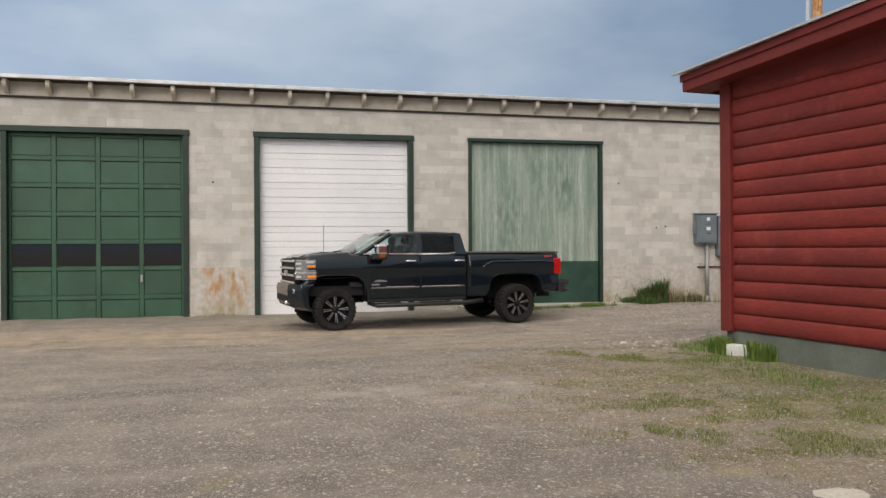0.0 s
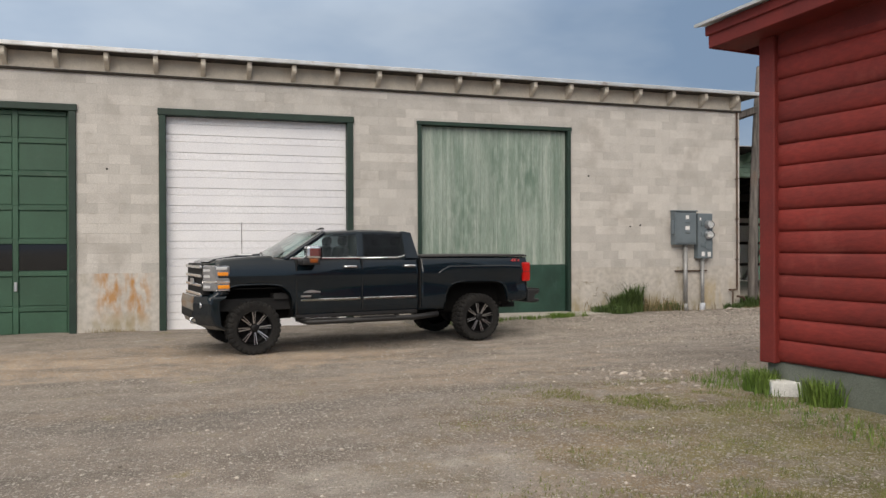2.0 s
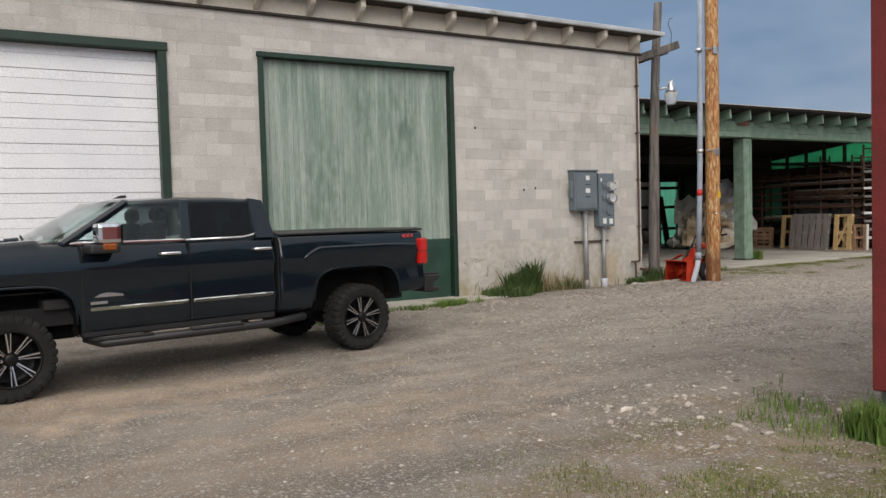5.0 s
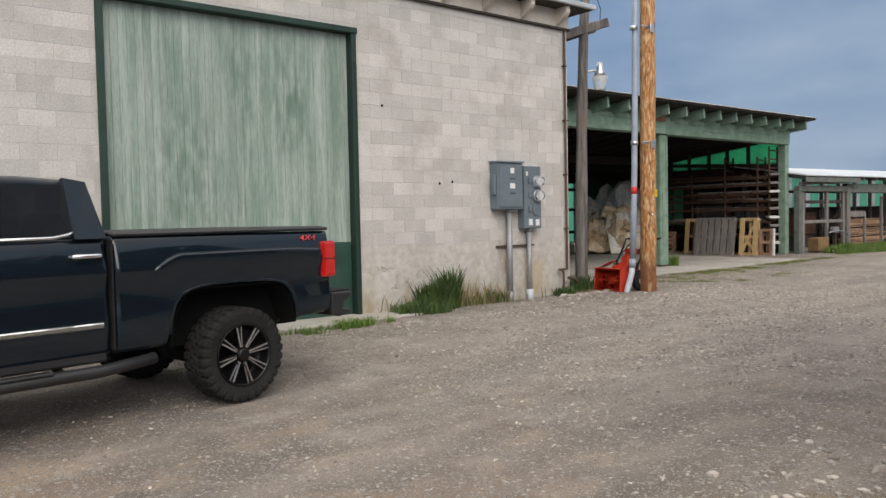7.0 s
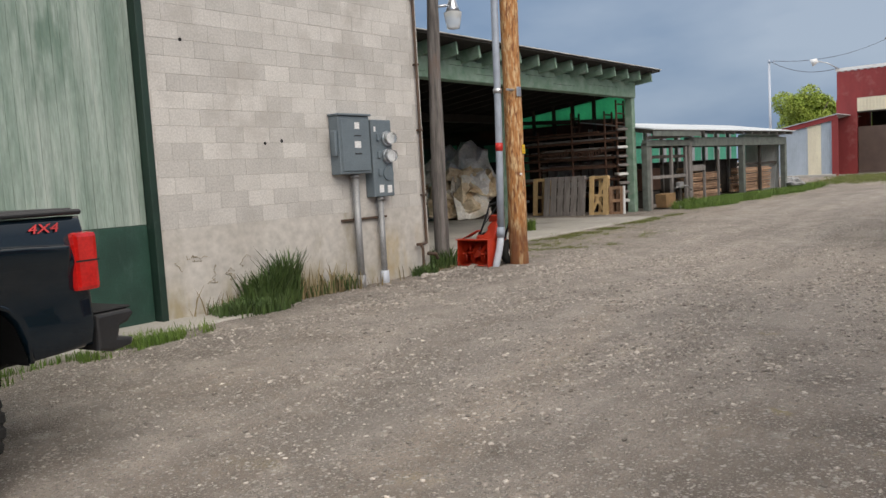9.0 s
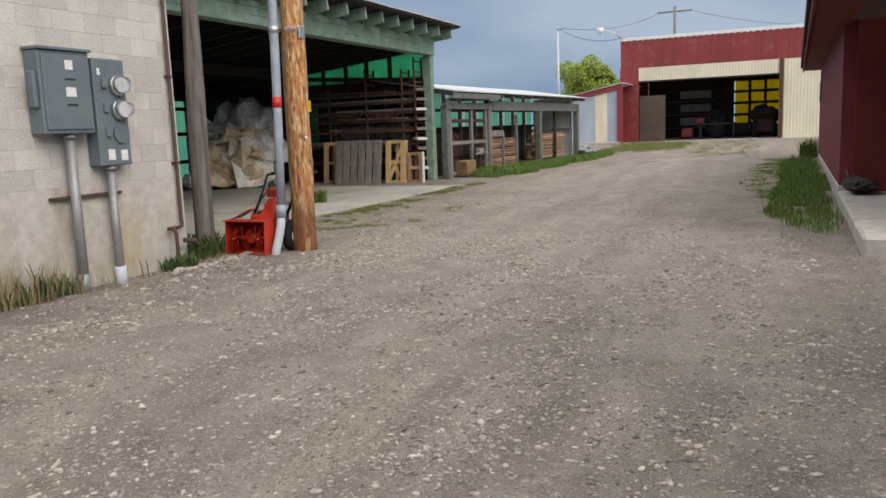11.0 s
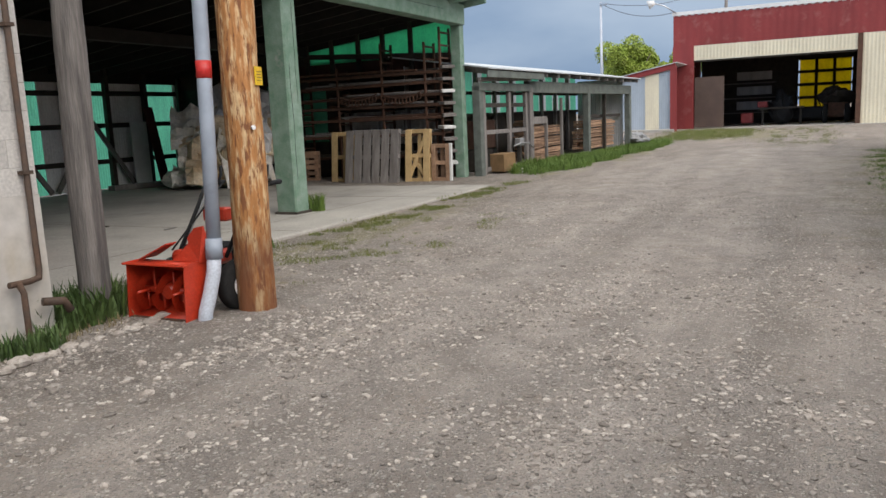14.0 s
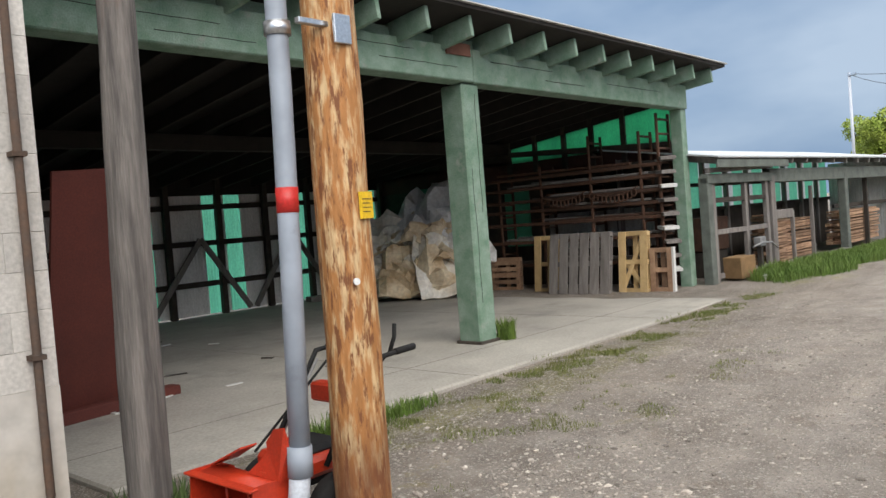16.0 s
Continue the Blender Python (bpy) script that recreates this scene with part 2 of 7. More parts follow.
M_POLE = mat("peeled_log", (0.60, 0.42, 0.225), (0.40, 0.175, 0.055), lo=0.39, hi=0.54, scale=24, stretch=(1, 1, 0.2), fine=45, rough=0.75, bump=0.5,
             stain=(0.19, 0.07, 0.024), stain_at=(0.53, 0.61), stain_scale=30, stain_stretch=(1, 1, 0.2))
boxed(M_POLE, [(1.0, 0.15, 3.0, 0.62, 1.0)], (0.13, 0.042, 0.016), scale=3)
boxed(M_POLE, [(1.0, 0.0, 3.0, 0.8, 0.85)], (0.20, 0.07, 0.026), scale=9, stretch=(1, 1, 0.2))
M_PALLET = mat("fresh_pallet_wood", (0.56, 0.40, 0.20), (0.47, 0.32, 0.15), scale=5, fine=50, rough=0.8, bump=0.2, rand=0.12)
M_LUMBER = mat("stacked_lumber", (0.40, 0.255, 0.16), (0.25, 0.145, 0.09), scale=4, fine=40, rough=0.85, bump=0.2, rand=0.3)
M_PVC = mat("grey_pvc", (0.33, 0.37, 0.43), (0.30, 0.34, 0.40), scale=2, fine=5, rough=0.45, bump=0, stain=(0.22, 0.23, 0.25), stain_at=(0.6, 0.8), stain_scale=4)
M_PVCLIGHT = mat("pale_pvc", (0.52, 0.56, 0.62), (0.47, 0.50, 0.56), scale=3, rough=0.45, bump=0.03)
M_TAPE = mat("red_tape", (0.62, 0.035, 0.03), rough=0.4, bump=0.02)
M_YELLOW = mat("yellow_tag", (0.80, 0.52, 0.02), (0.74, 0.46, 0.02), rough=0.45, bump=0.02)
M_BOX = mat("grey_steel_box", (0.145, 0.18, 0.20), (0.12, 0.15, 0.17), scale=3, rough=0.5, bump=0.04)
M_CONDUIT = mat("galvanised_conduit", (0.33, 0.33, 0.33), (0.26, 0.26, 0.26), scale=4, rough=0.5, metal=0.4, bump=0.05)
M_RUSTPIPE = mat("rusty_dark_pipe", (0.06, 0.042, 0.032), (0.09, 0.05, 0.03), scale=8, rough=0.8, bump=0.2)
M_BLACK = mat("black_matt", (0.015, 0.015, 0.016), (0.02, 0.02, 0.02), scale=5, rough=0.7, bump=0.05)
M_LABEL = mat("white_label", (0.75, 0.75, 0.74), (0.68, 0.68, 0.67), rough=0.6, bump=0.0)
M_CHROME = mat("chrome", (0.80, 0.81, 0.83), (0.74, 0.75, 0.77), scale=2, rough=0.12, metal=1.0, bump=0.0)
M_ALU = mat("aluminium", (0.62, 0.64, 0.66), (0.55, 0.57, 0.59), scale=2, rough=0.3, metal=0.9, bump=0.0)
M_RUST = mat("rust", (0.098, 0.047, 0.028), (0.06, 0.03, 0.019), scale=8, rough=0.9, bump=0.2, rand=0.25)
M_MAROON = mat("maroon_panel", (0.13, 0.028, 0.019), (0.095, 0.021, 0.015), scale=1.6, rough=0.75, bump=0.1)
M_REDEDGE = mat("red_painted_edge", (0.46, 0.085, 0.045), (0.38, 0.068, 0.036), scale=3, rough=0.7, bump=0.1)
M_BLOWER = mat("orange_red_enamel", (0.52, 0.044, 0.016), (0.44, 0.036, 0.014), scale=4, rough=0.38, bump=0.03, stain=(0.36, 0.05, 0.025), stain_at=(0.6, 0.8), stain_scale=6)
M_TARP = mat("crumpled_tarp", (0.82, 0.72, 0.54), (0.55, 0.40, 0.24), scale=2.6, fine=14, rough=0.7, bump=0.4)
M_TARPWHITE = mat("white_tarp", (0.88, 0.86, 0.81), (0.72, 0.65, 0.54), scale=1.8, fine=14, rough=0.65, bump=0.4)
M_TARPGREY = mat("grey_tarp", (0.86, 0.86, 0.86), (0.72, 0.71, 0.69), scale=1.3, fine=14, rough=0.6, bump=0.5)
M_WHITEBOARD = mat("white_board", (0.66, 0.66, 0.64), (0.56, 0.56, 0.54), scale=2, rough=0.7, bump=0.05)
M_CARD = mat("cardboard", (0.25, 0.15, 0.07), (0.18, 0.11, 0.05), scale=4, rough=0.9, bump=0.1)
M_WIRE = mat("black_wire", (0.03, 0.03, 0.03), rough=0.6, bump=0)
M_RUBBER = mat("tyre_rubber", (0.014, 0.014, 0.014), (0.024, 0.023, 0.022), scale=6, fine=80, rough=0.9, bump=0.2)
for m in (M_RUBBER, M_BLACK):
    sock(m.node_tree.nodes["Principled BSDF"], "Specular IOR Level", 0.2)


def translucent(name, colour, mix=0.6):
    """A plastic roof light that lets the sky through."""
    m = mat(name, colour, tuple(v * 0.8 for v in colour), scale=2.5, stretch=(1, 1, 0.3), rough=0.5, bump=0.05)
    n, l = m.node_tree.nodes, m.node_tree.links
    b, o = n["Principled BSDF"], n["Material Output"]
    t = n.new("ShaderNodeBsdfTranslucent")
    l.new(b.inputs["Base Color"].links[0].from_socket, t.inputs["Color"])
    x = n.new("ShaderNodeMixShader")
    sock(x, "Fac", mix)
    l.new(b.outputs[0], x.inputs[1]), l.new(t.outputs[0], x.inputs[2]), l.new(x.outputs[0], o.inputs["Surface"])
    return m


M_GREENPLASTIC = translucent("green_translucent_sheet", (0.20, 0.74, 0.47), 0.75)
M_CLEARPLASTIC = translucent("white_translucent_sheet", (0.80, 0.80, 0.77), 0.75)
M_YELLOWPLASTIC = translucent("yellow_translucent_sheet", (0.85, 0.70, 0.06), 0.75)
M_GREENFILM = mat("green_board", (0.06, 0.33, 0.20), (0.05, 0.26, 0.15), scale=2, stretch=(1, 1, 0.3), rough=0.6, bump=0.05)
M_GLASS = glass("window_glass", (0.75, 0.85, 0.85))
M_DARKGLASS = mat("dark_reflecting_glass", (0.006, 0.007, 0.008), (0.008, 0.009, 0.01), rough=0.05, bump=0, coat=0.3)


# ---- helpers for shapes ----
def box(bm, x0, x1, y0, y1, z0, z1):
    v = [bm.verts.new((x, y, z)) for z in (z0, z1) for x, y in ((x0, y0), (x1, y0), (x1, y1), (x0, y1))]
    for q in ((3, 2, 1, 0), (4, 5, 6, 7), (0, 1, 5, 4), (1, 2, 6, 5), (2, 3, 7, 6), (3, 0, 4, 7)):
        bm.faces.new([v[i] for i in q])
    return bm


def bev(bm, w=0.01, seg=1):
    bmesh.ops.bevel(bm, geom=bm.edges[:], offset=w, segments=seg, affect="EDGES", profile=0.6)
    return bm


def cube(x0, x1, y0, y1, z0, z1, w=0.0, seg=1):
    bm = box(bmesh.new(), x0, x1, y0, y1, z0, z1)
    return bev(bm, w, seg) if w else bm


def beam(bm, a, b, w, h, up=(0, 0, 1)):
    """A square timber from a to b."""
    a, b = Vector(a), Vector(b)
    d = (b - a).normalized()
    s = d.cross(Vector(up))
    s = s.normalized() if s.length > 1e-4 else Vector((1, 0, 0))
    u = s.cross(d)
    v = [bm.verts.new(p + s * (i * w / 2) + u * (j * h / 2)) for p in (a, b) for i, j in ((-1, -1), (1, -1), (1, 1), (-1, 1))]
    for q in ((3, 2, 1, 0), (4, 5, 6, 7), (0, 1, 5, 4), (1, 2, 6, 5), (2, 3, 7, 6), (3, 0, 4, 7)):
        bm.faces.new([v[i] for i in q])
    return bm


def timber(a, b, w, h, bevel=0.008, up=(0, 0, 1)):
    return bev(beam(bmesh.new(), a, b, w, h, up), bevel)


def tube(bm, pts, r, seg=12, r1=None, caps=True):
    """A round bar along a line of points, tapering from r to r1."""
    pts = [Vector(p) for p in pts]
    rings, side = [], None
    for i, p in enumerate(pts):
        d = (pts[min(i + 1, len(pts) - 1)] - pts[max(i - 1, 0)]).normalized()
        side = (d.orthogonal() if side is None else side - d * side.dot(d)).normalized()
        other = d.cross(side)
        rr = r if r1 is None else r + (r1 - r) * i / (len(pts) - 1)
        rings.append([bm.verts.new(p + (side * math.cos(a) + other * math.sin(a)) * rr) for a in (2 * math.pi * k / seg for k in range(seg))])
    for lo, hi in zip(rings, rings[1:]):
        for k in range(seg):
            bm.faces.new((lo[k], lo[(k + 1) % seg], hi[(k + 1) % seg], hi[k])).smooth = True
    if caps:
        bm.faces.new(rings[0][::-1]), bm.faces.new(rings[-1])
    return bm


def rod(pts, r, seg=12, r1=None):
    return tube(bmesh.new(), pts, r, seg, r1)


def revolve(bm, prof, seg=40, y0=0.0):
    """Turns a profile of (radius, y) about the y axis."""
    rings = [[bm.verts.new((r * math.cos(a), y0 + y, r * math.sin(a))) for a in (2 * math.pi * k / seg for k in range(seg))] for r, y in prof]
    for a, b in zip(rings, rings[1:]):
        for k in range(seg):
            bm.faces.new((a[k], a[(k + 1) % seg], b[(k + 1) % seg], b[k])).smooth = True
    return bm


def link_mesh(name, bm, material, parent=None, label="", kind=""):
    me = bpy.data.meshes.new(name)
    bm.normal_update()
    bm.to_mesh(me)
    bm.free()
    me.materials.append(material)
    ob = new(name, me)
    ob.parent = parent
    if label or kind:
        tagged(ob, label, kind=kind)
    return ob


def part(name, bm, material, parent, label="", kind=""):
    return link_mesh(name, bm, material, parent, label, kind)


def thing(name, label, category, at=(0, 0, 0), turn=0, group="", kind=""):
    ob = new(name)
    ob.empty_display_size = 0.2
    ob.matrix_basis = pose(*at, 0, 0, turn)
    return tagged(ob, label, category, group, kind)


def single(name, bm, material, label, category, group="", kind="", at=(0, 0, 0), turn=0):
    ob = link_mesh(name, bm, material)
    ob.matrix_basis = pose(*at, 0, 0, turn)
    return tagged(ob, label, category, group, kind)


def piece(name, me, parent, at, turn=0, scale=(1, 1, 1)):
    """One of many alike pieces, on shared mesh data."""
    ob = new(name, me)
    ob.parent = parent
    ob.matrix_basis = pose(*at, 0, 0, turn) @ Matrix.Diagonal((*scale, 1))
    return ob


def corrugated(u0, u1, z0, z1, pitch=0.08, depth=0.018, axis="x", at=0.0):
    """A wavy sheet standing along x or y."""
    bm = bmesh.new()
    n = max(2, int((u1 - u0) / pitch * 4))
    cols = []
    for i in range(n + 1):
        u = u0 + (u1 - u0) * i / n
        d = at + depth * math.sin(2 * math.pi * u / pitch)
        cols.append([bm.verts.new((u, d, z) if axis == "x" else (d, u, z)) for z in (z0, z1)])
    for a, b in zip(cols, cols[1:]):
        bm.faces.new((a[0], b[0], b[1], a[1])).smooth = True
    return bm


def smooth(t):
    t = min(1.0, max(0.0, t))
    return t * t * (3 - 2 * t)


def ground_z(x, y):
    z = -0.10 * smooth((-4.0 - x) / 5) * smooth((y + 10) / 5)
    z += 0.15 * smooth((x - 8) / 9) + 0.27 * smooth((x - 22) / 12)
    return z


# ---- ground ----
def spaced(points, lo, hi, fine0, fine1, step):
    """Even steps in the middle, growing steps out to the horizon."""
    out = list(np.arange(fine0, fine1 + 1e-6, step))
    s, v = step, fine1
    while v < hi:
        s *= 1.35
        v += s
        out.append(min(v, hi))
    s, v = step, fine0
    while v > lo:
        s *= 1.35
        v -= s
        out.insert(0, max(v, lo))
    return out


M_GROUND = mat("gravel_ground", (0.275, 0.232, 0.196), (0.205, 0.172, 0.145), scale=0.45, fine=28, rough=0.95, bump=0.0, lo=0.4, hi=0.6)
gn, gl = M_GROUND.node_tree.nodes, M_GROUND.node_tree.links
g_b = gn["Principled BSDF"]
g_col = g_b.inputs["Base Color"].links[0].from_socket
g_pos = gn.new("ShaderNodeNewGeometry").outputs["Position"]


def g_stones(scale, chance, bright, col):
    """Scattered small stones between the fines, as cells with their own grey."""
    vo = gn.new("ShaderNodeTexVoronoi")
    sock(vo, "Scale", scale)
    gl.new(g_pos, vo.inputs["Vector"])
    sep = gn.new("ShaderNodeSeparateColor")
    gl.new(vo.outputs["Color"], sep.inputs[0])
    near = gn.new("ShaderNodeMapRange")
    sock(near, "From Min", 0.5), sock(near, "From Max", 0.34)
    gl.new(vo.outputs["Distance"], near.inputs["Value"])
    pick = gn.new("ShaderNodeMath")
    pick.operation = "LESS_THAN"
    pick.inputs[1].default_value = chance
    gl.new(sep.outputs["Red"], pick.inputs[0])
    fac = gn.new("ShaderNodeMath")
    fac.operation = "MULTIPLY"
    gl.new(near.outputs["Result"], fac.inputs[0]), gl.new(pick.outputs[0], fac.inputs[1])
    tone = gn.new("ShaderNodeValToRGB")
    tone.color_ramp.elements[0].color = (*(v * 0.4 for v in bright), 1)
    tone.color_ramp.elements[1].color = (*bright, 1)
    gl.new(sep.outputs["Green"], tone.inputs["Fac"])
    mx = gn.new("ShaderNodeMix")
    mx.data_type = "RGBA"
    gl.new(fac.outputs[0], mx.inputs["Factor"]), gl.new(col, mx.inputs["A"]), gl.new(tone.outputs["Color"], mx.inputs["B"])
    return mx.outputs["Result"], fac.outputs[0]


def g_patch(col, colour, cx, cy, hx, hy, power, scale=1.3, lo=0.42, hi=0.6, turn=0.0):
    """A patch of another ground tone with a ragged edge."""
    mp = gn.new("ShaderNodeMapping")
    mp.vector_type = "TEXTURE"
    sock(mp, "Location", (cx, cy, 0)), sock(mp, "Scale", (hx, hy, 1)), sock(mp, "Rotation", (0, 0, radians(turn)))
    gl.new(g_pos, mp.inputs["Vector"])
    flat = gn.new("ShaderNodeVectorMath")
    flat.operation = "MULTIPLY"
    flat.inputs[1].default_value = (1, 1, 0)
    gl.new(mp.outputs[0], flat.inputs[0])
    ln = gn.new("ShaderNodeVectorMath")
    ln.operation = "LENGTH"
    gl.new(flat.outputs[0], ln.inputs[0])
    edge = gn.new("ShaderNodeMapRange")
    sock(edge, "From Min", 1.0), sock(edge, "From Max", 0.35), sock(edge, "To Max", 0.34)
    gl.new(ln.outputs["Value"], edge.inputs["Value"])
    ns = gn.new("ShaderNodeTexNoise")
    sock(ns, "Scale", scale), sock(ns, "Detail", 6.0), sock(ns, "Roughness", 0.65)
    gl.new(g_pos, ns.inputs["Vector"])
    ad = gn.new("ShaderNodeMath")
    gl.new(edge.outputs["Result"], ad.inputs[0]), gl.new(ns.outputs["Fac"], ad.inputs[1])
    fr = gn.new("ShaderNodeMapRange")
    sock(fr, "From Min", lo + 0.2), sock(fr, "From Max", hi + 0.2), sock(fr, "To Max", power)
    gl.new(ad.outputs[0], fr.inputs["Value"])
    mx = gn.new("ShaderNodeMix")
    mx.data_type = "RGBA"
    gl.new(fr.outputs["Result"], mx.inputs["Factor"]), gl.new(col, mx.inputs["A"])
    mx.inputs["B"].default_value = (*colour, 1)
    return mx.outputs["Result"]


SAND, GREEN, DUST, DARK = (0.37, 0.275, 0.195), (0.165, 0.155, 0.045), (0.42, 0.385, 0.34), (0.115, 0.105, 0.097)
g_col = g_patch(g_col, (0.30, 0.25, 0.205), -2, -5, 30, 18, 0.5, scale=0.7, lo=0.46, hi=0.62)
g_col = g_patch(g_col, (0.14, 0.122, 0.105), -4, -6, 26, 16, 0.45, scale=0.9, lo=0.5, hi=0.64, turn=30)
g_col = g_patch(g_col, SAND, -15, -4.5, 10, 2.6, 0.95)
g_col = g_patch(g_col, SAND, -11.5, -8.2, 5, 0.7, 0.7, turn=10)
g_col = g_patch(g_col, DUST, -11.2, -11.5, 2.2, 0.8, 0.6, scale=2)
g_col = g_patch(g_col, SAND, -9.5, -7.0, 4.5, 0.9, 0.55, turn=12)
g_col = g_patch(g_col, DARK, -12.5, -8.6, 4.5, 1.4, 0.5, turn=8)
# darker patch where the truck stands
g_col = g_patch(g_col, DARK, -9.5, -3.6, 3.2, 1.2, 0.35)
g_col = g_patch(g_col, SAND, -8.2, -12.5, 3.0, 3.5, 0.45)
g_col = g_patch(g_col, (0.205, 0.152, 0.088), -7.8, -12.2, 4.6, 6.0, 0.95, scale=1.2)
g_col = g_patch(g_col, GREEN, -7.4, -12.6, 3.2, 4.6, 0.85, scale=1.6)
g_col = g_patch(g_col, GREEN, 5, 0.6, 6.5, 0.75, 0.6, scale=2.5)
g_col = g_patch(g_col, GREEN, 20, 0.9, 9, 1.5, 0.85)
g_col = g_patch(g_col, GREEN, 30, -1.2, 5, 4.0, 0.7)
g_col = g_patch(g_col, (0.19, 0.165, 0.10), 12, -5.8, 10, 1.9, 0.8, scale=0.9)
g_col = g_patch(g_col, GREEN, 13, -6.6, 9, 1.5, 0.9)
g_col = g_patch(g_col, DUST, 7.9, -2.35, 0.9, 0.35, 0.75, scale=2)
g_col = g_patch(g_col, DUST, 6.6, -3.9, 1.6, 0.6, 0.6, scale=2)
g_col = g_patch(g_col, (0.24, 0.19, 0.145), -3.4, -2.3, 4.5, 1.1, 0.55, turn=14)
g_col = g_patch(g_col, (0.355, 0.313, 0.276), -1, -4.2, 9, 5.0, 0.8, scale=1.1, lo=0.38, hi=0.6)
g_col = g_patch(g_col, (0.35, 0.312, 0.28), 12, -3.2, 16, 4.0, 0.75, scale=0.8, lo=0.36, hi=0.6)
for ty, tone, tp in ((-1.9, (0.30, 0.26, 0.225), 0.55), (-2.9, (0.19, 0.16, 0.135), 0.45), (-3.7, (0.31, 0.27, 0.235), 0.6), (-4.7, (0.2, 0.17, 0.142), 0.45)):
    g_col = g_patch(g_col, tone, 7.0, ty, 10, 0.42, tp, scale=1.8, lo=0.36, hi=0.58, turn=2)
for ty, tone, tp in ((-4.0, (0.18, 0.148, 0.12), 0.5), (-5.2, (0.32, 0.265, 0.215), 0.55), (-6.3, (0.2, 0.168, 0.14), 0.4)):
    g_col = g_patch(g_col, tone, -6.0, ty, 7, 0.4, tp, scale=1.8, lo=0.36, hi=0.58, turn=14)


def g_mottle(col, scale, stretch, turn, low, high, detail=6.0):
    """Lighter and darker drifts of grit, drawn out along the wheel tracks."""
    mp = gn.new("ShaderNodeMapping")
    sock(mp, "Rotation", (0, 0, radians(-turn))), sock(mp, "Scale", stretch)
    gl.new(g_pos, mp.inputs["Vector"])
    ns = gn.new("ShaderNodeTexNoise")
    sock(ns, "Scale", scale), sock(ns, "Detail", detail), sock(ns, "Roughness", 0.6)
    gl.new(mp.outputs[0], ns.inputs["Vector"])
    mr = gn.new("ShaderNodeMapRange")
    sock(mr, "From Min", 0.34), sock(mr, "From Max", 0.66), sock(mr, "To Min", low), sock(mr, "To Max", high)
    gl.new(ns.outputs["Fac"], mr.inputs["Value"])
    hv = gn.new("ShaderNodeHueSaturation")
    gl.new(col, hv.inputs["Color"]), gl.new(mr.outputs["Result"], hv.inputs["Value"])
    return hv.outputs["Color"]


g_col = g_mottle(g_col, 1.1, (0.22, 1.5, 1), 14, 0.8, 1.26)
g_col = g_mottle(g_col, 2.6, (1, 1, 1), 0, 0.8, 1.2, 9.0)
g_col, _ = g_stones(120, 0.6, (0.41, 0.37, 0.33), g_col)
g_col, _ = g_stones(27, 0.22, (0.54, 0.495, 0.445), g_col)
g_col, g_h = g_stones(52, 0.55, (0.53, 0.48, 0.425), g_col)
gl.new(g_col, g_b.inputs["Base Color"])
g_grain = gn.new("ShaderNodeTexNoise")
sock(g_grain, "Scale", 55.0), sock(g_grain, "Detail", 5.0), sock(g_grain, "Roughness", 0.7)
gl.new(g_pos, g_grain.inputs["Vector"])
g_sum = gn.new("ShaderNodeMath")
gl.new(g_grain.outputs["Fac"], g_sum.inputs[0]), gl.new(g_h, g_sum.inputs[1])
g_bump = gn.new("ShaderNodeBump")
sock(g_bump, "Strength", 0.9), sock(g_bump, "Distance", 0.03)
gl.new(g_sum.outputs[0], g_bump.inputs["Height"])
gl.new(g_bump.outputs[0], g_b.inputs["Normal"])


def relief(x, y):
    """Ruts, humps and grain of the yard."""
    z = 0.03 * noise.noise((x * 0.35, y * 0.35, 0)) + 0.016 * noise.noise((x * 1.3, y * 1.3, 4)) + 0.007 * noise.noise((x * 4.5, y * 4.5, 8))
    if -22 < x < -8 and -6.5 < y < -1.5:
        z += 0.02 * math.sin((y + 0.12 * x) * 5.2) * smooth((-8 - x) / 3)
    if y > 1.0 and 0 < x < 14:
        z *= 0.2
    return z


xs, ys = spaced(None, -600, 700, -21, 26, 0.16), spaced(None, -600, 600, -20, 5, 0.16)
g_verts = [(x, y, ground_z(x, y) + (relief(x, y) if abs(x) < 60 and abs(y) < 60 else 0.0)) for y in ys for x in xs]
g_faces = [(j * len(xs) + i, j * len(xs) + i + 1, (j + 1) * len(xs) + i + 1, (j + 1) * len(xs) + i) for j in range(len(ys) - 1) for i in range(len(xs) - 1)]
g_me = bpy.data.meshes.new("ground")
g_me.from_pydata(g_verts, [], g_faces)
g_me.polygons.foreach_set("use_smooth", [True] * len(g_faces))
g_me.materials.append(M_GROUND)
tagged(new("ground", g_me), "grey gravel yard with sandy ruts and loose stones", "ground", kind="structure")

M_JOINT = mat("dirty_joint", (0.15, 0.14, 0.12), (0.22, 0.21, 0.18), scale=5, rough=0.95, bump=0.1)
# concrete floor of the open shed, with its apron
bm = cube(0.9, 13.6, 1.25, 11.6, -0.25, 0.05, 0.02)
slab = single("floor", bm, M_CONC, "worn grey concrete slab under the open shed", "floor", kind="structure")
for i, x in enumerate((4.9, 9.2)):
    part("joint", cube(x, x + 0.012, 1.25, 11.5, 0.05, 0.0515), M_JOINT, slab)
part("joint", cube(0.95, 13.5, 2.35, 2.362, 0.05, 0.0515), M_JOINT, slab)

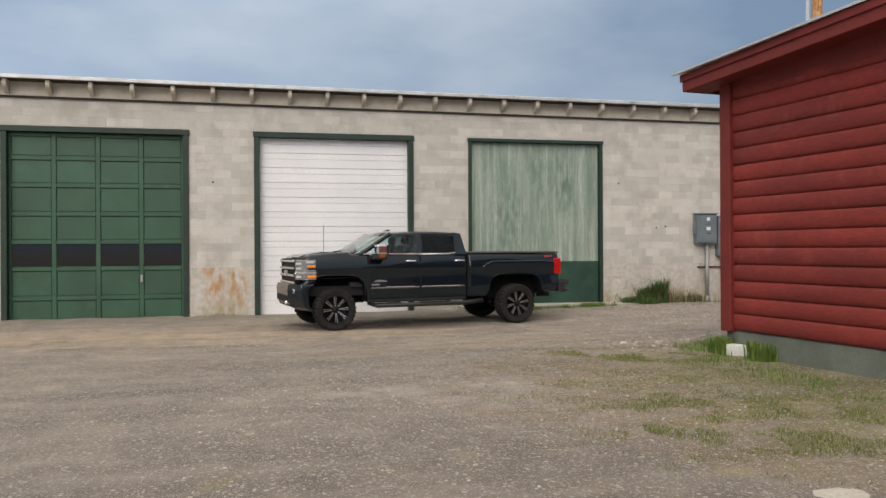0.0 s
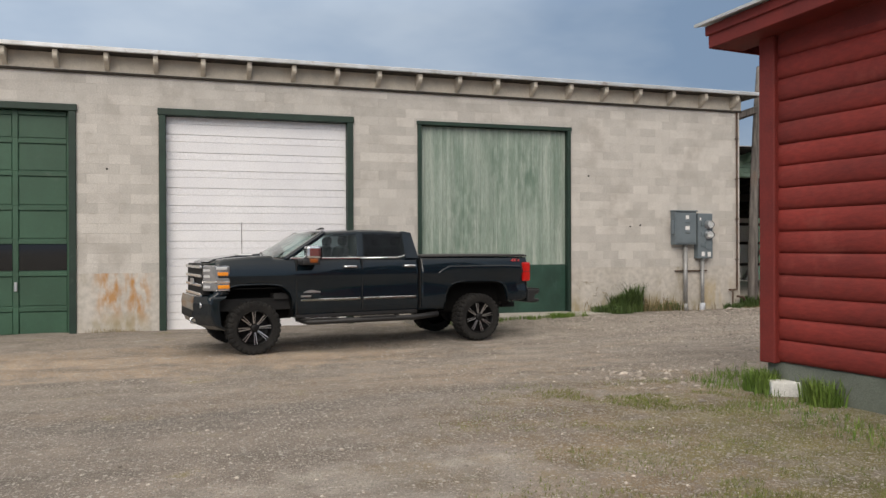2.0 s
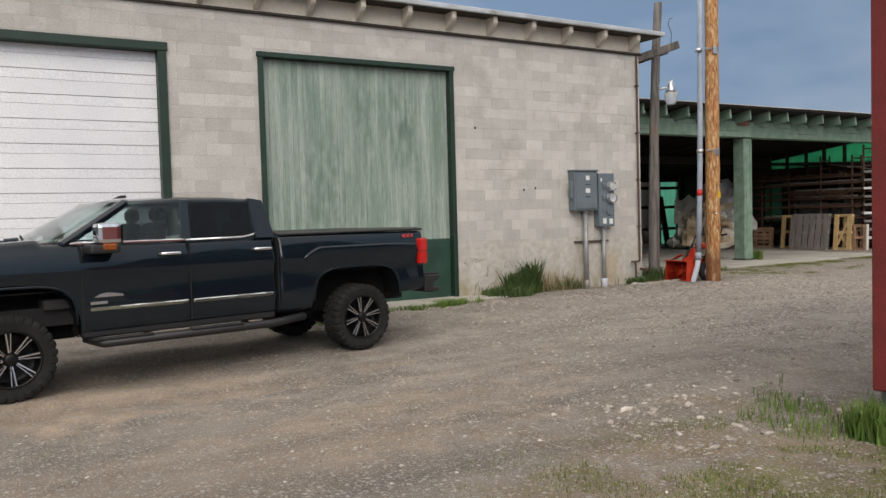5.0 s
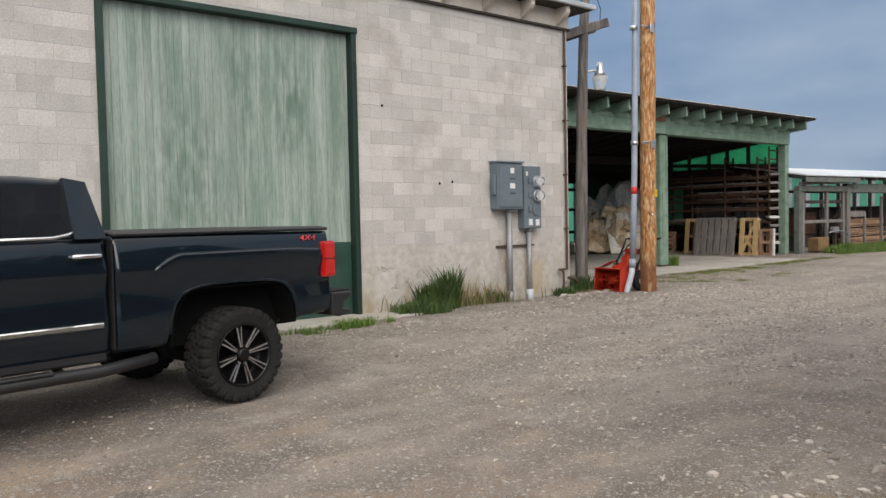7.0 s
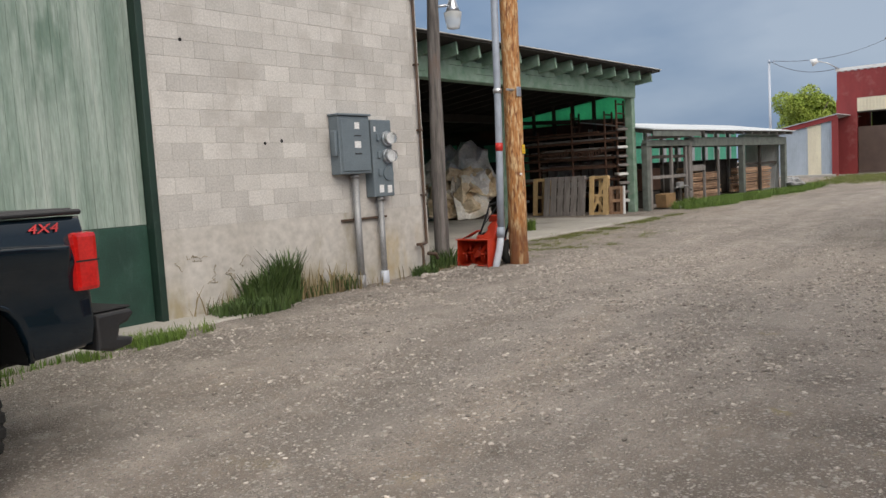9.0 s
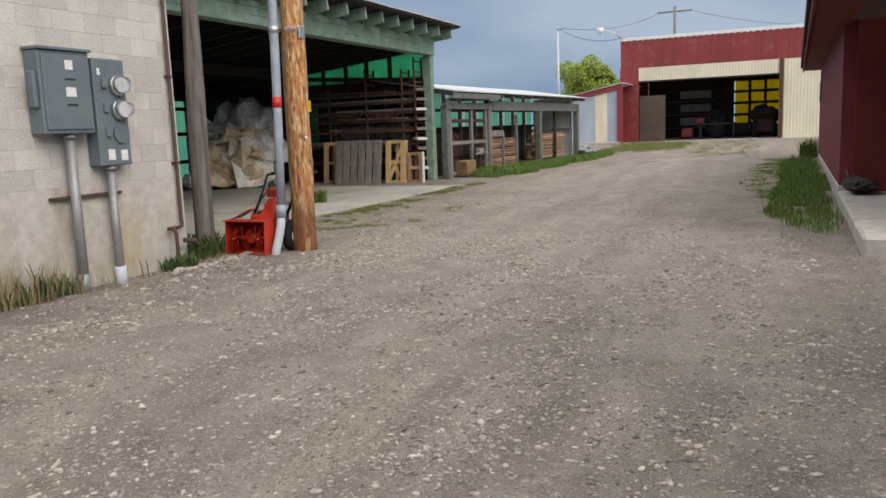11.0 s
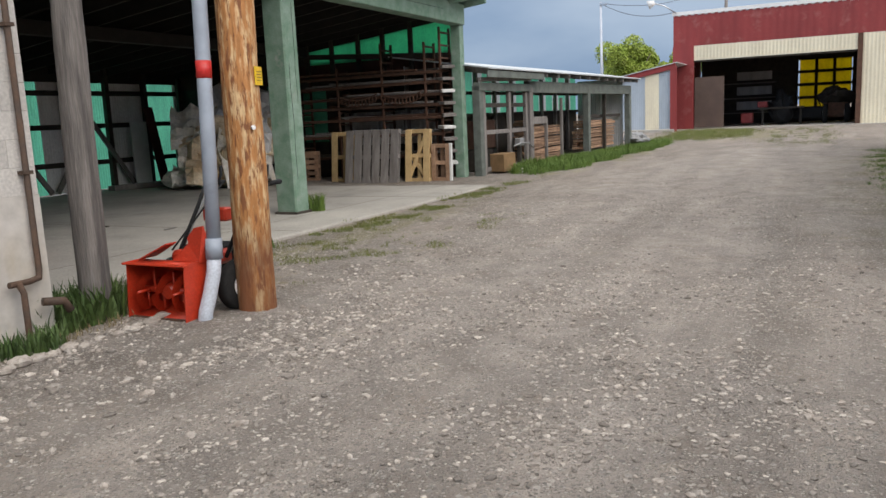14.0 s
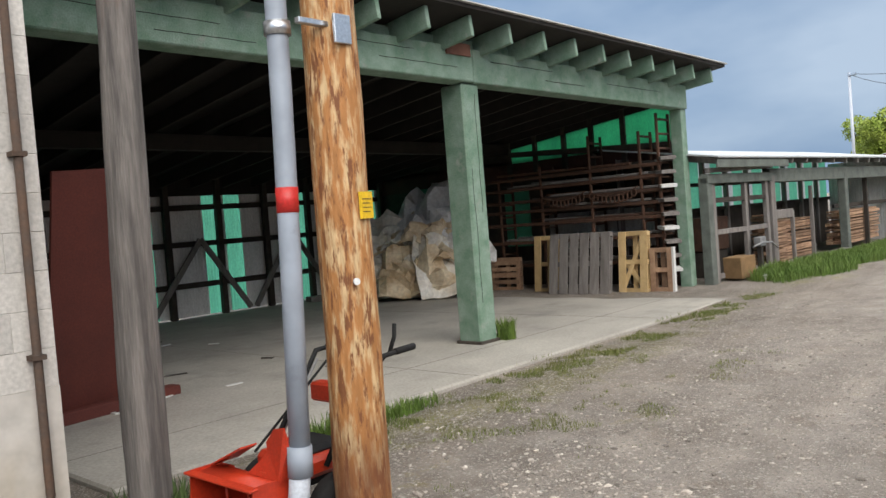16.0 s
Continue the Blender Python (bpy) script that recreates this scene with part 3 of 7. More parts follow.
# ---- block building ----
OPEN = ((-19.12, -15.05, 4.33), (-13.54, -9.63, 4.33), (-8.2, -4.52, 4.31))
block_house = thing("block_building", "long painted concrete-block garage with three big doors", "building")
W0, WX, WTOP = -32.0, 0.13, 4.98
edges = [W0] + [v for o in OPEN for v in o[:2]] + [WX]
for x0, x1 in zip(edges[::2], edges[1::2]):
    wall = part("wall", cube(x0, x1, 0.003, 0.25, 1.05, WTOP), M_MORTAR, block_house, "beige painted concrete blocks, patchy and stained")
for x0, x1, zt in OPEN:
    part("wall_over_door", cube(x0, x1, 0.003, 0.25, zt, WTOP), M_MORTAR, block_house)
for x0, x1 in zip(edges[::2], edges[1::2]):
    part("foundation", cube(x0, x1, -0.006, 0.25, -0.5, 1.05), M_FOUND, block_house, "rendered base with rust runs and dirt")
back_bm = bmesh.new()
box(back_bm, W0, -0.12, 13.8, 14.0, -0.5, 4.9), box(back_bm, W0, W0 + 0.2, 0.25, 13.8, -0.5, 4.9)
part("rear_wall", back_bm, M_MORTAR, block_house)
part("side_wall", cube(-0.12, WX, 0.25, 14.0, -0.5, 4.9), M_BLOCK_FAR, block_house)
part("inner_floor", cube(W0, -0.12, 0.25, 13.8, -0.4, -0.08), M_CONC, block_house)

# roof with its tails; it rises a little to the west
PITCH = 0.0052

roof_bm = bmesh.new()
box(roof_bm, W0, 0.48, -0.36, 14.1, 5.27, 5.31)
part("roof", roof_bm, M_METALROOF, block_house, "flat roof of pale sheet metal").rotation_euler.y = PITCH
part("roof_edge", cube(W0, 0.5, -0.40, -0.34, 5.24, 5.325, 0.01), M_ROOFEDGE, block_house, "rusted galvanised drip edge").rotation_euler.y = PITCH
part("roof_deck", cube(W0, 0.46, -0.34, 14.0, 5.235, 5.268), M_DARKWOOD, block_house).rotation_euler.y = PITCH
part("frieze", cube(W0, WX, -0.03, 0.0, 4.9, 5.23), M_BEIGE, block_house).rotation_euler.y = PITCH
# trim ledge, coloured dark to draw its shadow line along the wall's top
part("ledge", cube(W0, WX + 0.02, -0.06, 0.0, 4.868, 4.912, 0.006), M_DARKWOOD, block_house).rotation_euler.y = PITCH
tail_bm = bmesh.new()
prof = ((-0.31, 5.234), (-0.31, 5.12), (-0.27, 5.07), (-0.032, 4.93), (-0.032, 5.234))
ring = [[tail_bm.verts.new((x, y, z)) for y, z in prof] for x in (-0.045, 0.045)]
tail_bm.faces.new(ring[0]), tail_bm.faces.new(ring[1][::-1])
for i in range(5):
    tail_bm.faces.new((ring[0][i], ring[1][i], ring[1][(i + 1) % 5], ring[0][(i + 1) % 5]))
bmesh.ops.recalc_face_normals(tail_bm, faces=tail_bm.faces[:])
bev(tail_bm, 0.006)
first_tail = part("rafter_tail", tail_bm, M_BEIGE, block_house)
first_tail.location = (-0.14, 0, 0)
for i in range(1, 35):
    piece("rafter_tail", first_tail.data, block_house, (-0.14 - 0.896 * i, 0, PITCH * (0.14 + 0.896 * i)))

# door frames
for x0, x1, zt in OPEN:
    fr = part("door_frame", bmesh.new(), M_DKGREEN, block_house, "dark green painted timber frame")
    jw = 0.13 if x0 < -9 else 0.085
    part("jamb", cube(x0, x0 + jw, -0.05, 0.22, -0.3, zt - jw, 0.008), M_DKGREEN, fr)
    part("jamb", cube(x1 - jw, x1, -0.05, 0.22, -0.3, zt - jw, 0.008), M_DKGREEN, fr)
    part("lintel", cube(x0 - 0.02, x1 + 0.02, -0.06, 0.22, zt - jw, zt, 0.008), M_DKGREEN, fr)
    part("sill", cube(x0 - 0.3, x1 + (0.3 if x0 < -9 else 0.75), (-0.75 if x0 < -9 else -0.62), 0.2, -0.5, (-0.13 if x0 < -9 else 0.035), 0.02), M_CONC, fr)

# green panelled door
gd = part("garage_door", cube(-18.99, -15.18, 0.14, 0.18, -0.12, 4.2), M_DOORGREEN, block_house, "green panelled overhead door with a row of dark panes")
rows = (-0.12, 0.42, 1.10, 1.72, 2.37, 3.03, 3.66, 4.2)
cols = [-18.99 + 3.81 / 4 * i for i in range(5)]
for r, (z0, z1) in enumerate(zip(rows, rows[1:])):
    for x in cols:
        part("stile", cube(max(x - 0.05, -18.99), min(x + 0.05, -15.18), 0.105, 0.139, z0, z1, 0.006), M_DOORGREEN, gd)
    for x0, x1 in zip(cols, cols[1:]):
        part("rail", cube(x0 + 0.051, x1 - 0.051, 0.1, 0.139, z1 - 0.09, z1 - 0.012, 0.006), M_DOORGREEN, gd)
        if r == 2:
            part("pane", cube(x0 + 0.06, x1 - 0.06, 0.125, 0.137, z0 + 0.02, z1 - 0.1), M_DARKGLASS, gd)
        else:
            part("panel", cube(x0 + 0.06, x1 - 0.06, 0.127, 0.139, z0 + 0.02, z1 - 0.1, 0.008), M_DOORGREEN, gd)
part("lock", cube(-16.16, -16.1, 0.08, 0.104, 0.72, 0.9, 0.008), M_ALU, gd)

# white ribbed door: five wide sections, each with raised ribs
wd = part("garage_door", cube(-13.42, -9.75, 0.16, 0.2, -0.13, 4.2), M_WHITEDOOR, block_house, "white ribbed steel overhead door")
z = -0.12
k = 0
while z < 4.18:
    h = 0.145 if k % 2 else 0.215
    part("panel", cube(-13.41, -9.76, 0.135 if k % 2 == 0 else 0.142, 0.159, z + 0.003, min(z + h - 0.003, 4.2), 0.005), M_WHITEDOOR, wd)
    z += h
    k += 1

# fixed door of faded boards
pd = part("board_door", cube(-8.115, -4.605, 0.12, 0.16, 0.0, 4.224), M_DKGREEN, block_house, "faded pale green boards with a dark green lower band")
x = -8.11
while x < -4.62:
    w = min(random.choice((0.095, 0.1, 0.105)), -4.61 - x)
    part("board", cube(x + 0.001, x + w - 0.001, 0.09 + random.uniform(0, 0.005), 0.119, 1.13, 4.22, 0.0025), M_PALEGREEN, pd)
    x += w
part("lower_panel", cube(-8.11, -4.61, 0.085, 0.119, -0.01, 1.125, 0.006), M_BAND, pd)

# blocks
BLK = []
course = 0.2
for r in range(20):
    z0 = 1.05 + r * course * 0.975
    z1 = min(z0 + course * 0.975, WTOP - 0.03)
    if z1 - z0 < 0.05:
        continue
    x = WX - (0.2 if r % 2 else 0.0)
    spans = [(WX - 0.2, WX)] if r % 2 else []
    while x > -24:
        spans.append((x - 0.4, x))
        x -= 0.4
    for a, b in spans:
        cuts = [(a, b)]
        for x0, x1, zt in OPEN:
            if z0 < zt - 0.05:
                cuts = [c for s, e in cuts for c in ((s, min(e, x0)), (max(s, x1), e)) if c[1] - c[0] > 0.04]
        BLK += [(s, e, z0, z1) for s, e in cuts]
near_blocks = [b for b in BLK if b[0] > -4.6 and b[2] < 4.2]
far_blocks = [b for b in BLK if not (b[0] > -4.6 and b[2] < 4.2)]


def block_mesh(bm, s, e, z0, z1, d=0.0035):
    g, c = 0.0008, 0.0025
    o = [bm.verts.new(p) for p in ((s + g, d, z0 + g), (e - g, d, z0 + g), (e - g, d, z1 - g), (s + g, d, z1 - g))]
    i = [bm.verts.new(p) for p in ((s + g + c, 0, z0 + g + c), (e - g - c, 0, z0 + g + c), (e - g - c, 0, z1 - g - c), (s + g + c, 0, z1 - g - c))]
    bm.faces.new(i)
    for k in range(4):
        bm.faces.new((o[k], o[(k + 1) % 4], i[(k + 1) % 4], i[k]))


bm = bmesh.new()
for b in far_blocks:
    block_mesh(bm, *b)
part("block_rest", bm, M_BLOCK_FAR, wall, kind="stuff")
BLOCK_DATA = {}


def lay_blocks():
    for s, e, z0, z1 in near_blocks:
        key = (round(e - s, 3), round(z1 - z0, 3))
        if key not in BLOCK_DATA:
            me = bpy.data.meshes.new("block")
            b2 = bmesh.new()
            block_mesh(b2, 0, e - s, 0, z1 - z0)
            b2.normal_update()
            b2.to_mesh(me)
            b2.free()
            me.materials.append(M_BLOCK)
            BLOCK_DATA[key] = me
        piece("block", BLOCK_DATA[key], wall, (s, random.uniform(-0.002, 0.0005), z0))


# ---- log cabin ----
CT = 8.0
cabin = thing("log_cabin", "dark red log-sided cabin on a grey concrete footing", "cabin", (-6.97, -9.62, 0), CT)
LEN = 9.0
part("core_wall", cube(0.12, 5.0, -LEN, 0.0, 0.3, 3.76), M_REDTRIM, cabin)
part("footing", cube(0.06, 5.06, -LEN - 0.04, 0.02, -0.4, 0.33, 0.015), mat("footing_concrete", (0.15, 0.165, 0.14), (0.11, 0.125, 0.10), scale=2, rough=0.9, bump=0.3), cabin, "mossy grey concrete footing")
part("corner_board", cube(-0.035, 0.19, -0.17, 0.035, 0.31, 3.75, 0.012), M_REDTRIM, cabin)
log_bm = bmesh.new()
H = 0.2275
prof = [(0.12, 0.0)] + [(0.042 - 0.025 * math.sin(math.pi * t) ** 0.7, 0.0025 + (H - 0.005) * t) for t in np.linspace(0.0, 1.0, 8)] + [(0.12, H)]
nl = 30
rings = []
for j in range(nl + 1):
    y = -LEN + (LEN - 0.17) * j / nl
    wob = 0.006 * math.sin(j * 1.7) + 0.004 * math.sin(j * 0.6)
    rings.append([log_bm.verts.new((px + (wob if px < 0.1 else 0), y, pz)) for px, pz in prof])
for a, b in zip(rings, rings[1:]):
    for k in range(len(prof) - 1):
        log_bm.faces.new((a[k], a[k + 1], b[k + 1], b[k])).smooth = True
bmesh.ops.recalc_face_normals(log_bm, faces=log_bm.faces[:])
log0 = part("log", log_bm, M_RED, cabin)
log0.location = (0, 0, 0.33)
RISE = 0.045
for i in range(1, 15):
    piece("log", log0.data, cabin, (random.uniform(-0.006, 0.006), 0, 0.33 + H * i))
for k in range(3):
    ys = -0.05 - H * (k + 0.15) / RISE
    if ys > -LEN + 1:
        sc = (LEN + ys) / (LEN - 0.17)
        piece("log", log0.data, cabin, (0, -LEN + sc * LEN, 0.33 + H * (15 + k)), 0, (1, sc, 1))
part("frieze_board", cube(0.02, 0.118, -LEN, -0.18, 3.6, 3.9), M_REDTRIM, cabin)
part("soffit", cube(-0.3, 0.12, -LEN - 0.4, 0.26, 3.74, 3.77), M_REDTRIM, cabin).rotation_euler.x = -math.atan(RISE)
part("fascia", cube(-0.34, -0.30, -LEN - 0.4, 0.28, 3.73, 3.97, 0.008), M_REDTRIM, cabin).rotation_euler.x = -math.atan(RISE)
part("drip_board", cube(-0.365, -0.34, -LEN - 0.4, 0.30, 3.87, 3.975, 0.006), M_REDTRIM, cabin).rotation_euler.x = -math.atan(RISE)
part("end_fascia", cube(-0.30, 5.4, 0.245, 0.28, 3.73, 3.97, 0.008), M_REDTRIM, cabin).rotation_euler.x = -math.atan(RISE)
rf = beam(bmesh.new(), (-0.36, -LEN / 2 - 0.06, 3.99), (2.6, -LEN / 2, 4.62), LEN + 0.85, 0.03)
part("roof", rf, M_METALROOF, cabin, "pale metal roof").rotation_euler.x = -math.atan(RISE)
part("roof_back", beam(bmesh.new(), (2.6, -LEN / 2, 4.62), (5.5, -LEN / 2, 3.99), LEN + 0.85, 0.03), M_METALROOF, cabin).rotation_euler.x = -math.atan(RISE)
part("gable", beam(bmesh.new(), (2.5, -0.05, 3.7), (2.5, -0.05, 4.5), 1.6, 0.08, (0, 1, 0)), M_REDTRIM, cabin)
vent = thing("roof_vent", "white round flue with cables on the cabin roof", "vent", (-6.0, -11.7, 4.25))
part("flue", rod([(0, 0, 0), (0, 0, 0.55)], 0.09, 16), M_LABEL, vent)
part("cap", rod([(0, 0, 0.55), (0, 0, 0.6)], 0.13, 16, 0.1), M_ALU, vent)
part("cable", rod([(-0.1, 0.1, 0), (-0.14, 0.12, 0.2), (-0.1, 0.14, 0.5)], 0.01, 6), M_WIRE, vent)
part("cable", rod([(-0.16, 0.05, 0), (-0.2, 0.12, 0.2), (-0.15, 0.16, 0.5)], 0.01, 6), M_WIRE, vent)

# ---- poles by the corner ----
def pole_mesh(base, top, r0, r1, n=40, seg=20, rough=0.012, seed=0):
    base, top = Vector(base), Vector(top)
    bm = bmesh.new()
    pts = [base.lerp(top, i / n) for i in range(n + 1)]
    tube(bm, pts, r0, seg, r1)
    for v in bm.verts:
        k = noise.noise((v.co.x * 6 + seed, v.co.y * 6, v.co.z * 1.2)) + 0.5 * noise.noise((v.co.x * 14, v.co.y * 14 + seed, v.co.z * 3))
        c = base.lerp(top, (v.co.z - base.z) / (top.z - base.z))
        d = Vector((v.co.x - c.x, v.co.y - c.y, 0))
        v.co += d.normalized() * k * rough if d.length > 0.01 else Vector()
    return bm


log_pole = thing("utility_pole", "peeled log pole with brown bark patches standing in the gravel", "pole", (1.28, -0.93, -0.02))
part("shaft", pole_mesh((0, 0, -0.3), (0.06, -0.02, 9.5), 0.155, 0.125), M_POLE, log_pole)
part("tag", cube(-0.055, 0.055, -0.006, 0.006, -0.07, 0.07), M_YELLOW, log_pole, "yellow warning tag with lines of print").matrix_basis = pose(0.045, -0.158, 1.86, 0, 0, 14)
for i in range(4):
    part("print_line", cube(-0.04, 0.04 - 0.015 * (i % 2), -0.0085, -0.0062, 0.03 - i * 0.022, 0.034 - i * 0.022), M_RUSTPIPE, log_pole.children[1])
part("marker", rod([(-0.06, -0.150, 1.47), (-0.066, -0.165, 1.47)], 0.018, 12), M_LABEL, log_pole, "small round metal marker")
for zz in (2.78, 4.9):
    br = part("bracket", cube(-0.26, -0.03, -0.115, -0.075, zz, zz + 0.03, 0.004), M_ALU, log_pole, "galvanised stand-off bracket")
    part("plate", cube(-0.08, 0.03, -0.17, -0.15, zz - 0.09, zz + 0.06, 0.004), M_ALU, br)
    part("clamp", tube(bmesh.new(), [(-0.235, 0.1, zz - 0.02), (-0.235, 0.1, zz + 0.05)], 0.07, 14), M_ALU, br)

conduit = thing("conduit", "grey plastic conduit with red tape rising beside the pole", "conduit", (0.98, -0.8, 0))
part("upper_pipe", rod([(0, 0, 0.5), (0.03, -0.02, 1.5), (0.055, -0.03, 2.4), (0.115, -0.03, 5.0), (0.17, -0.03, 9.3)], 0.056, 18), M_PVC, conduit)
part("coupling", rod([(-0.005, 0, 0.46), (0.003, 0, 0.62)], 0.066, 18), M_PVC, conduit)
part("lower_bend", rod([(-0.17, 0.02, -0.12), (-0.13, 0.02, 0.06), (-0.075, 0.01, 0.2), (-0.025, 0, 0.36), (-0.005, 0, 0.5)], 0.056, 18), M_PVCLIGHT, conduit, "paler curved lower length")
part("tape", rod([(0.0395, -0.024, 1.83), (0.043, -0.0255, 1.96)], 0.0585, 18), M_TAPE, conduit, "band of red tape")

grey_pole = thing("old_pole", "weathered grey timber pole with a yard lamp and cross timber", "pole", (0.62, 0.12, 0))
shaft_bm = pole_mesh((0, 0, -0.3), (0.0, 0.0, 6.1), 0.125, 0.085, seed=5)
for v in shaft_bm.verts:
    v.co.x += 0.24 * max(0.0, (v.co.z + 0.3) / 6.4) ** 2.0 - 0.015
part("shaft", shaft_bm, M_POLEGREY, grey_pole)
part("cross_timber", bev(beam(bmesh.new(), (-0.42, 0.05, 4.83), (0.68, -0.14, 5.2), 0.09, 0.17), 0.015), M_POLEGREY, grey_pole, "cracked cross timber bolted through")
part("cross_timber", bev(beam(bmesh.new(), (-0.35, 0.17, 4.78), (0.6, 0.12, 5.1), 0.07, 0.12), 0.015), M_POLEGREY, grey_pole)
part("wire_loop", rod([(0.5, -0.1, 5.2), (0.52, -0.1, 5.45), (0.42, -0.1, 5.62), (0.46, -0.1, 5.75), (0.56, -0.1, 5.78)], 0.008, 6), M_WIRE, grey_pole)
yl = part("yard_lamp", rod([(0.14, -0.05, 4.2), (0.38, -0.14, 4.24)], 0.022, 10), M_ALU, grey_pole, "galvanised yard light with a clear refractor")
part("lamp_head", tube(bmesh.new(), [(0.42, -0.15, 4.12), (0.42, -0.15, 4.2), (0.42, -0.15, 4.28), (0.42, -0.15, 4.4)], 0.125, 18, 0.05), M_ALU, yl)
part("refractor", tube(bmesh.new(), [(0.42, -0.15, 3.87), (0.42, -0.15, 3.98), (0.42, -0.15, 4.12)], 0.10, 18, 0.15), glass("refractor_glass", (0.9, 0.92, 0.92), 0.25, 0.6), yl)

# drain pipe and pipe stub on the wall's corner
dp = thing("corner_pipe", "dark rusty pipe running down the wall's corner", "pipe", (0.02, -0.05, 0))
part("pipe", rod([(0, 0, 4.86), (0, 0, 0.52), (-0.02, -0.02, 0.47), (-0.1, -0.03, 0.46), (-0.26, -0.03, 0.46)], 0.022, 10), M_RUSTPIPE, dp)
part("stub", rod([(-0.2, -0.05, 0.46), (-0.2, -0.09, 0.40), (-0.2, -0.09, 0.1), (-0.2, -0.09, -0.1)], 0.022, 10), M_RUSTPIPE, dp)
part("elbow", rod([(-0.04, -0.05, 0.3), (0.1, -0.09, 0.28), (0.14, -0.1, 0.2)], 0.03, 10), M_RUSTPIPE, dp)
for zz in (1.2, 2.2, 3.2, 4.2):
    part("clip", cube(-0.035, 0.035, -0.03, 0.045, zz, zz + 0.025), M_RUSTPIPE, dp)

# meter boxes
mb = thing("meter_box", "grey steel switch box on the block wall", "electrical box", (-1.85, -0.2, 1.58))
part("case", cube(0, 0.6, 0, 0.2, 0, 0.8, 0.012), M_BOX, mb)
part("door", cube(0.03, 0.57, -0.018, -0.001, 0.04, 0.76, 0.008), M_BOX, mb)
part("lever", cube(-0.05, -0.001, 0.03, 0.12, 0.25, 0.6, 0.012), M_BOX, mb)
part("hood", cube(-0.015, 0.615, -0.03, 0.2, 0.8, 0.83, 0.006), M_BOX, mb)
for zz, w in ((0.62, 0.09), (0.36, 0.12)):
    part("sticker", cube(0.33 - w / 2, 0.33 + w / 2, -0.0215, -0.0185, zz, zz + 0.09), M_LABEL, mb)
part("slot", cube(0.27, 0.4, -0.022, -0.0185, 0.27, 0.29), M_WIRE, mb)
part("slot", cube(0.27, 0.4, -0.022, -0.0185, 0.52, 0.535), M_WIRE, mb)
m2 = thing("meter_box", "grey steel box with two glass electricity meters", "electrical box", (-1.2, -0.18, 1.24))
part("case", cube(0, 0.42, 0, 0.18, 0, 1.1, 0.012), M_BOX, m2)
for zz in (0.83, 0.58):
    mt = part("meter", rod([(0.29, 0.0, zz), (0.29, -0.05, zz)], 0.105, 22), M_ALU, m2)
    part("meter_glass", rod([(0.29, -0.05, zz), (0.29, -0.14, zz), (0.29, -0.155, zz)], 0.085, 22, 0.075), glass("meter_glass", (0.92, 0.94, 0.95), 0.05), mt)
    part("dial", rod([(0.29, -0.051, zz), (0.29, -0.09, zz)], 0.07, 20), M_LABEL, mt)
part("blank_cover", rod([(0.29, 0.0, 0.33), (0.29, -0.025, 0.33)], 0.1, 22), M_BOX, m2)
for zz in (0.8, 0.55, 0.3):
    part("latch", cube(0.09, 0.15, -0.03, -0.001, zz, zz + 0.1, 0.006), M_BOX, m2)
for xx, zz in ((0.1, 0.06), (0.27, 0.05)):
    part("sticker", cube(xx, xx + 0.09, -0.005, -0.001, zz, zz + 0.11), M_LABEL, m2)
part("sticker", cube(0.05, 0.085, -0.005, -0.001, 0.93, 1.0), M_LABEL, m2)
for xx, zt, r in ((-1.5, 1.58, 0.05), (-1.02, 1.24, 0.045)):
    c = thing("riser_conduit", "galvanised conduit rising from the ground to the meter box", "conduit", (xx, -0.1, 0))
    part("pipe", rod([(0.0, 0, -0.2), (0, 0, zt)], r, 16), M_CONDUIT, c)
    part("collar", rod([(0, 0, zt - 0.05), (0, 0, zt - 0.002)], r + 0.015, 16), M_CONDUIT, c)
    part("foot", rod([(0, 0, -0.1), (0, 0, 0.16)], r + (0.018 if xx > -1.2 else 0.01), 16), M_PVCLIGHT if xx > -1.2 else M_CONDUIT, c)
single("conduit_strap", cube(-1.75, -0.85, -0.06, -0.012, 0.93, 0.96, 0.004), M_RUSTPIPE, "rusty strut holding the two conduits to the wall", "bracket")


# ---- open shed (carport) ----
def cp_roof(y):
    return 4.27 - (y - 2.0) * 0.115


# near-black holds the shed's inner shade; also colours the beam's splits
M_SHADEWOOD = mat("shade_black_timber", (0.022, 0.018, 0.015), (0.014, 0.012, 0.010), scale=5, fine=50, rough=0.95, bump=0.3)
carport = thing("open_shed", "open-fronted storage shed of weathered green timber", "shed")
part("post", cube(6.53, 6.88, 2.56, 2.95, 0.03, 3.53, 0.025), M_POSTGREEN, carport, "thick chipped green post")
part("post_base", cube(6.50, 6.91, 2.53, 2.98, 0.03, 0.09, 0.01), M_DARKWOOD, carport)
part("post", cube(0.55, 0.83, 2.56, 2.84, 0.03, 3.54, 0.015), M_POSTGREEN, carport)
part("post", cube(13.02, 13.24, 2.56, 2.8, 0.03, 3.54, 0.015), M_POSTGREEN, carport)
part("front_beam", cube(0.4, 6.72, 2.5, 2.8, 3.54, 3.98, 0.015), M_POSTGREEN, carport, "long faded green timber beam")
part("front_beam", cube(6.728, 13.2, 2.503, 2.8, 3.53, 3.98, 0.015), M_POSTGREEN, carport)
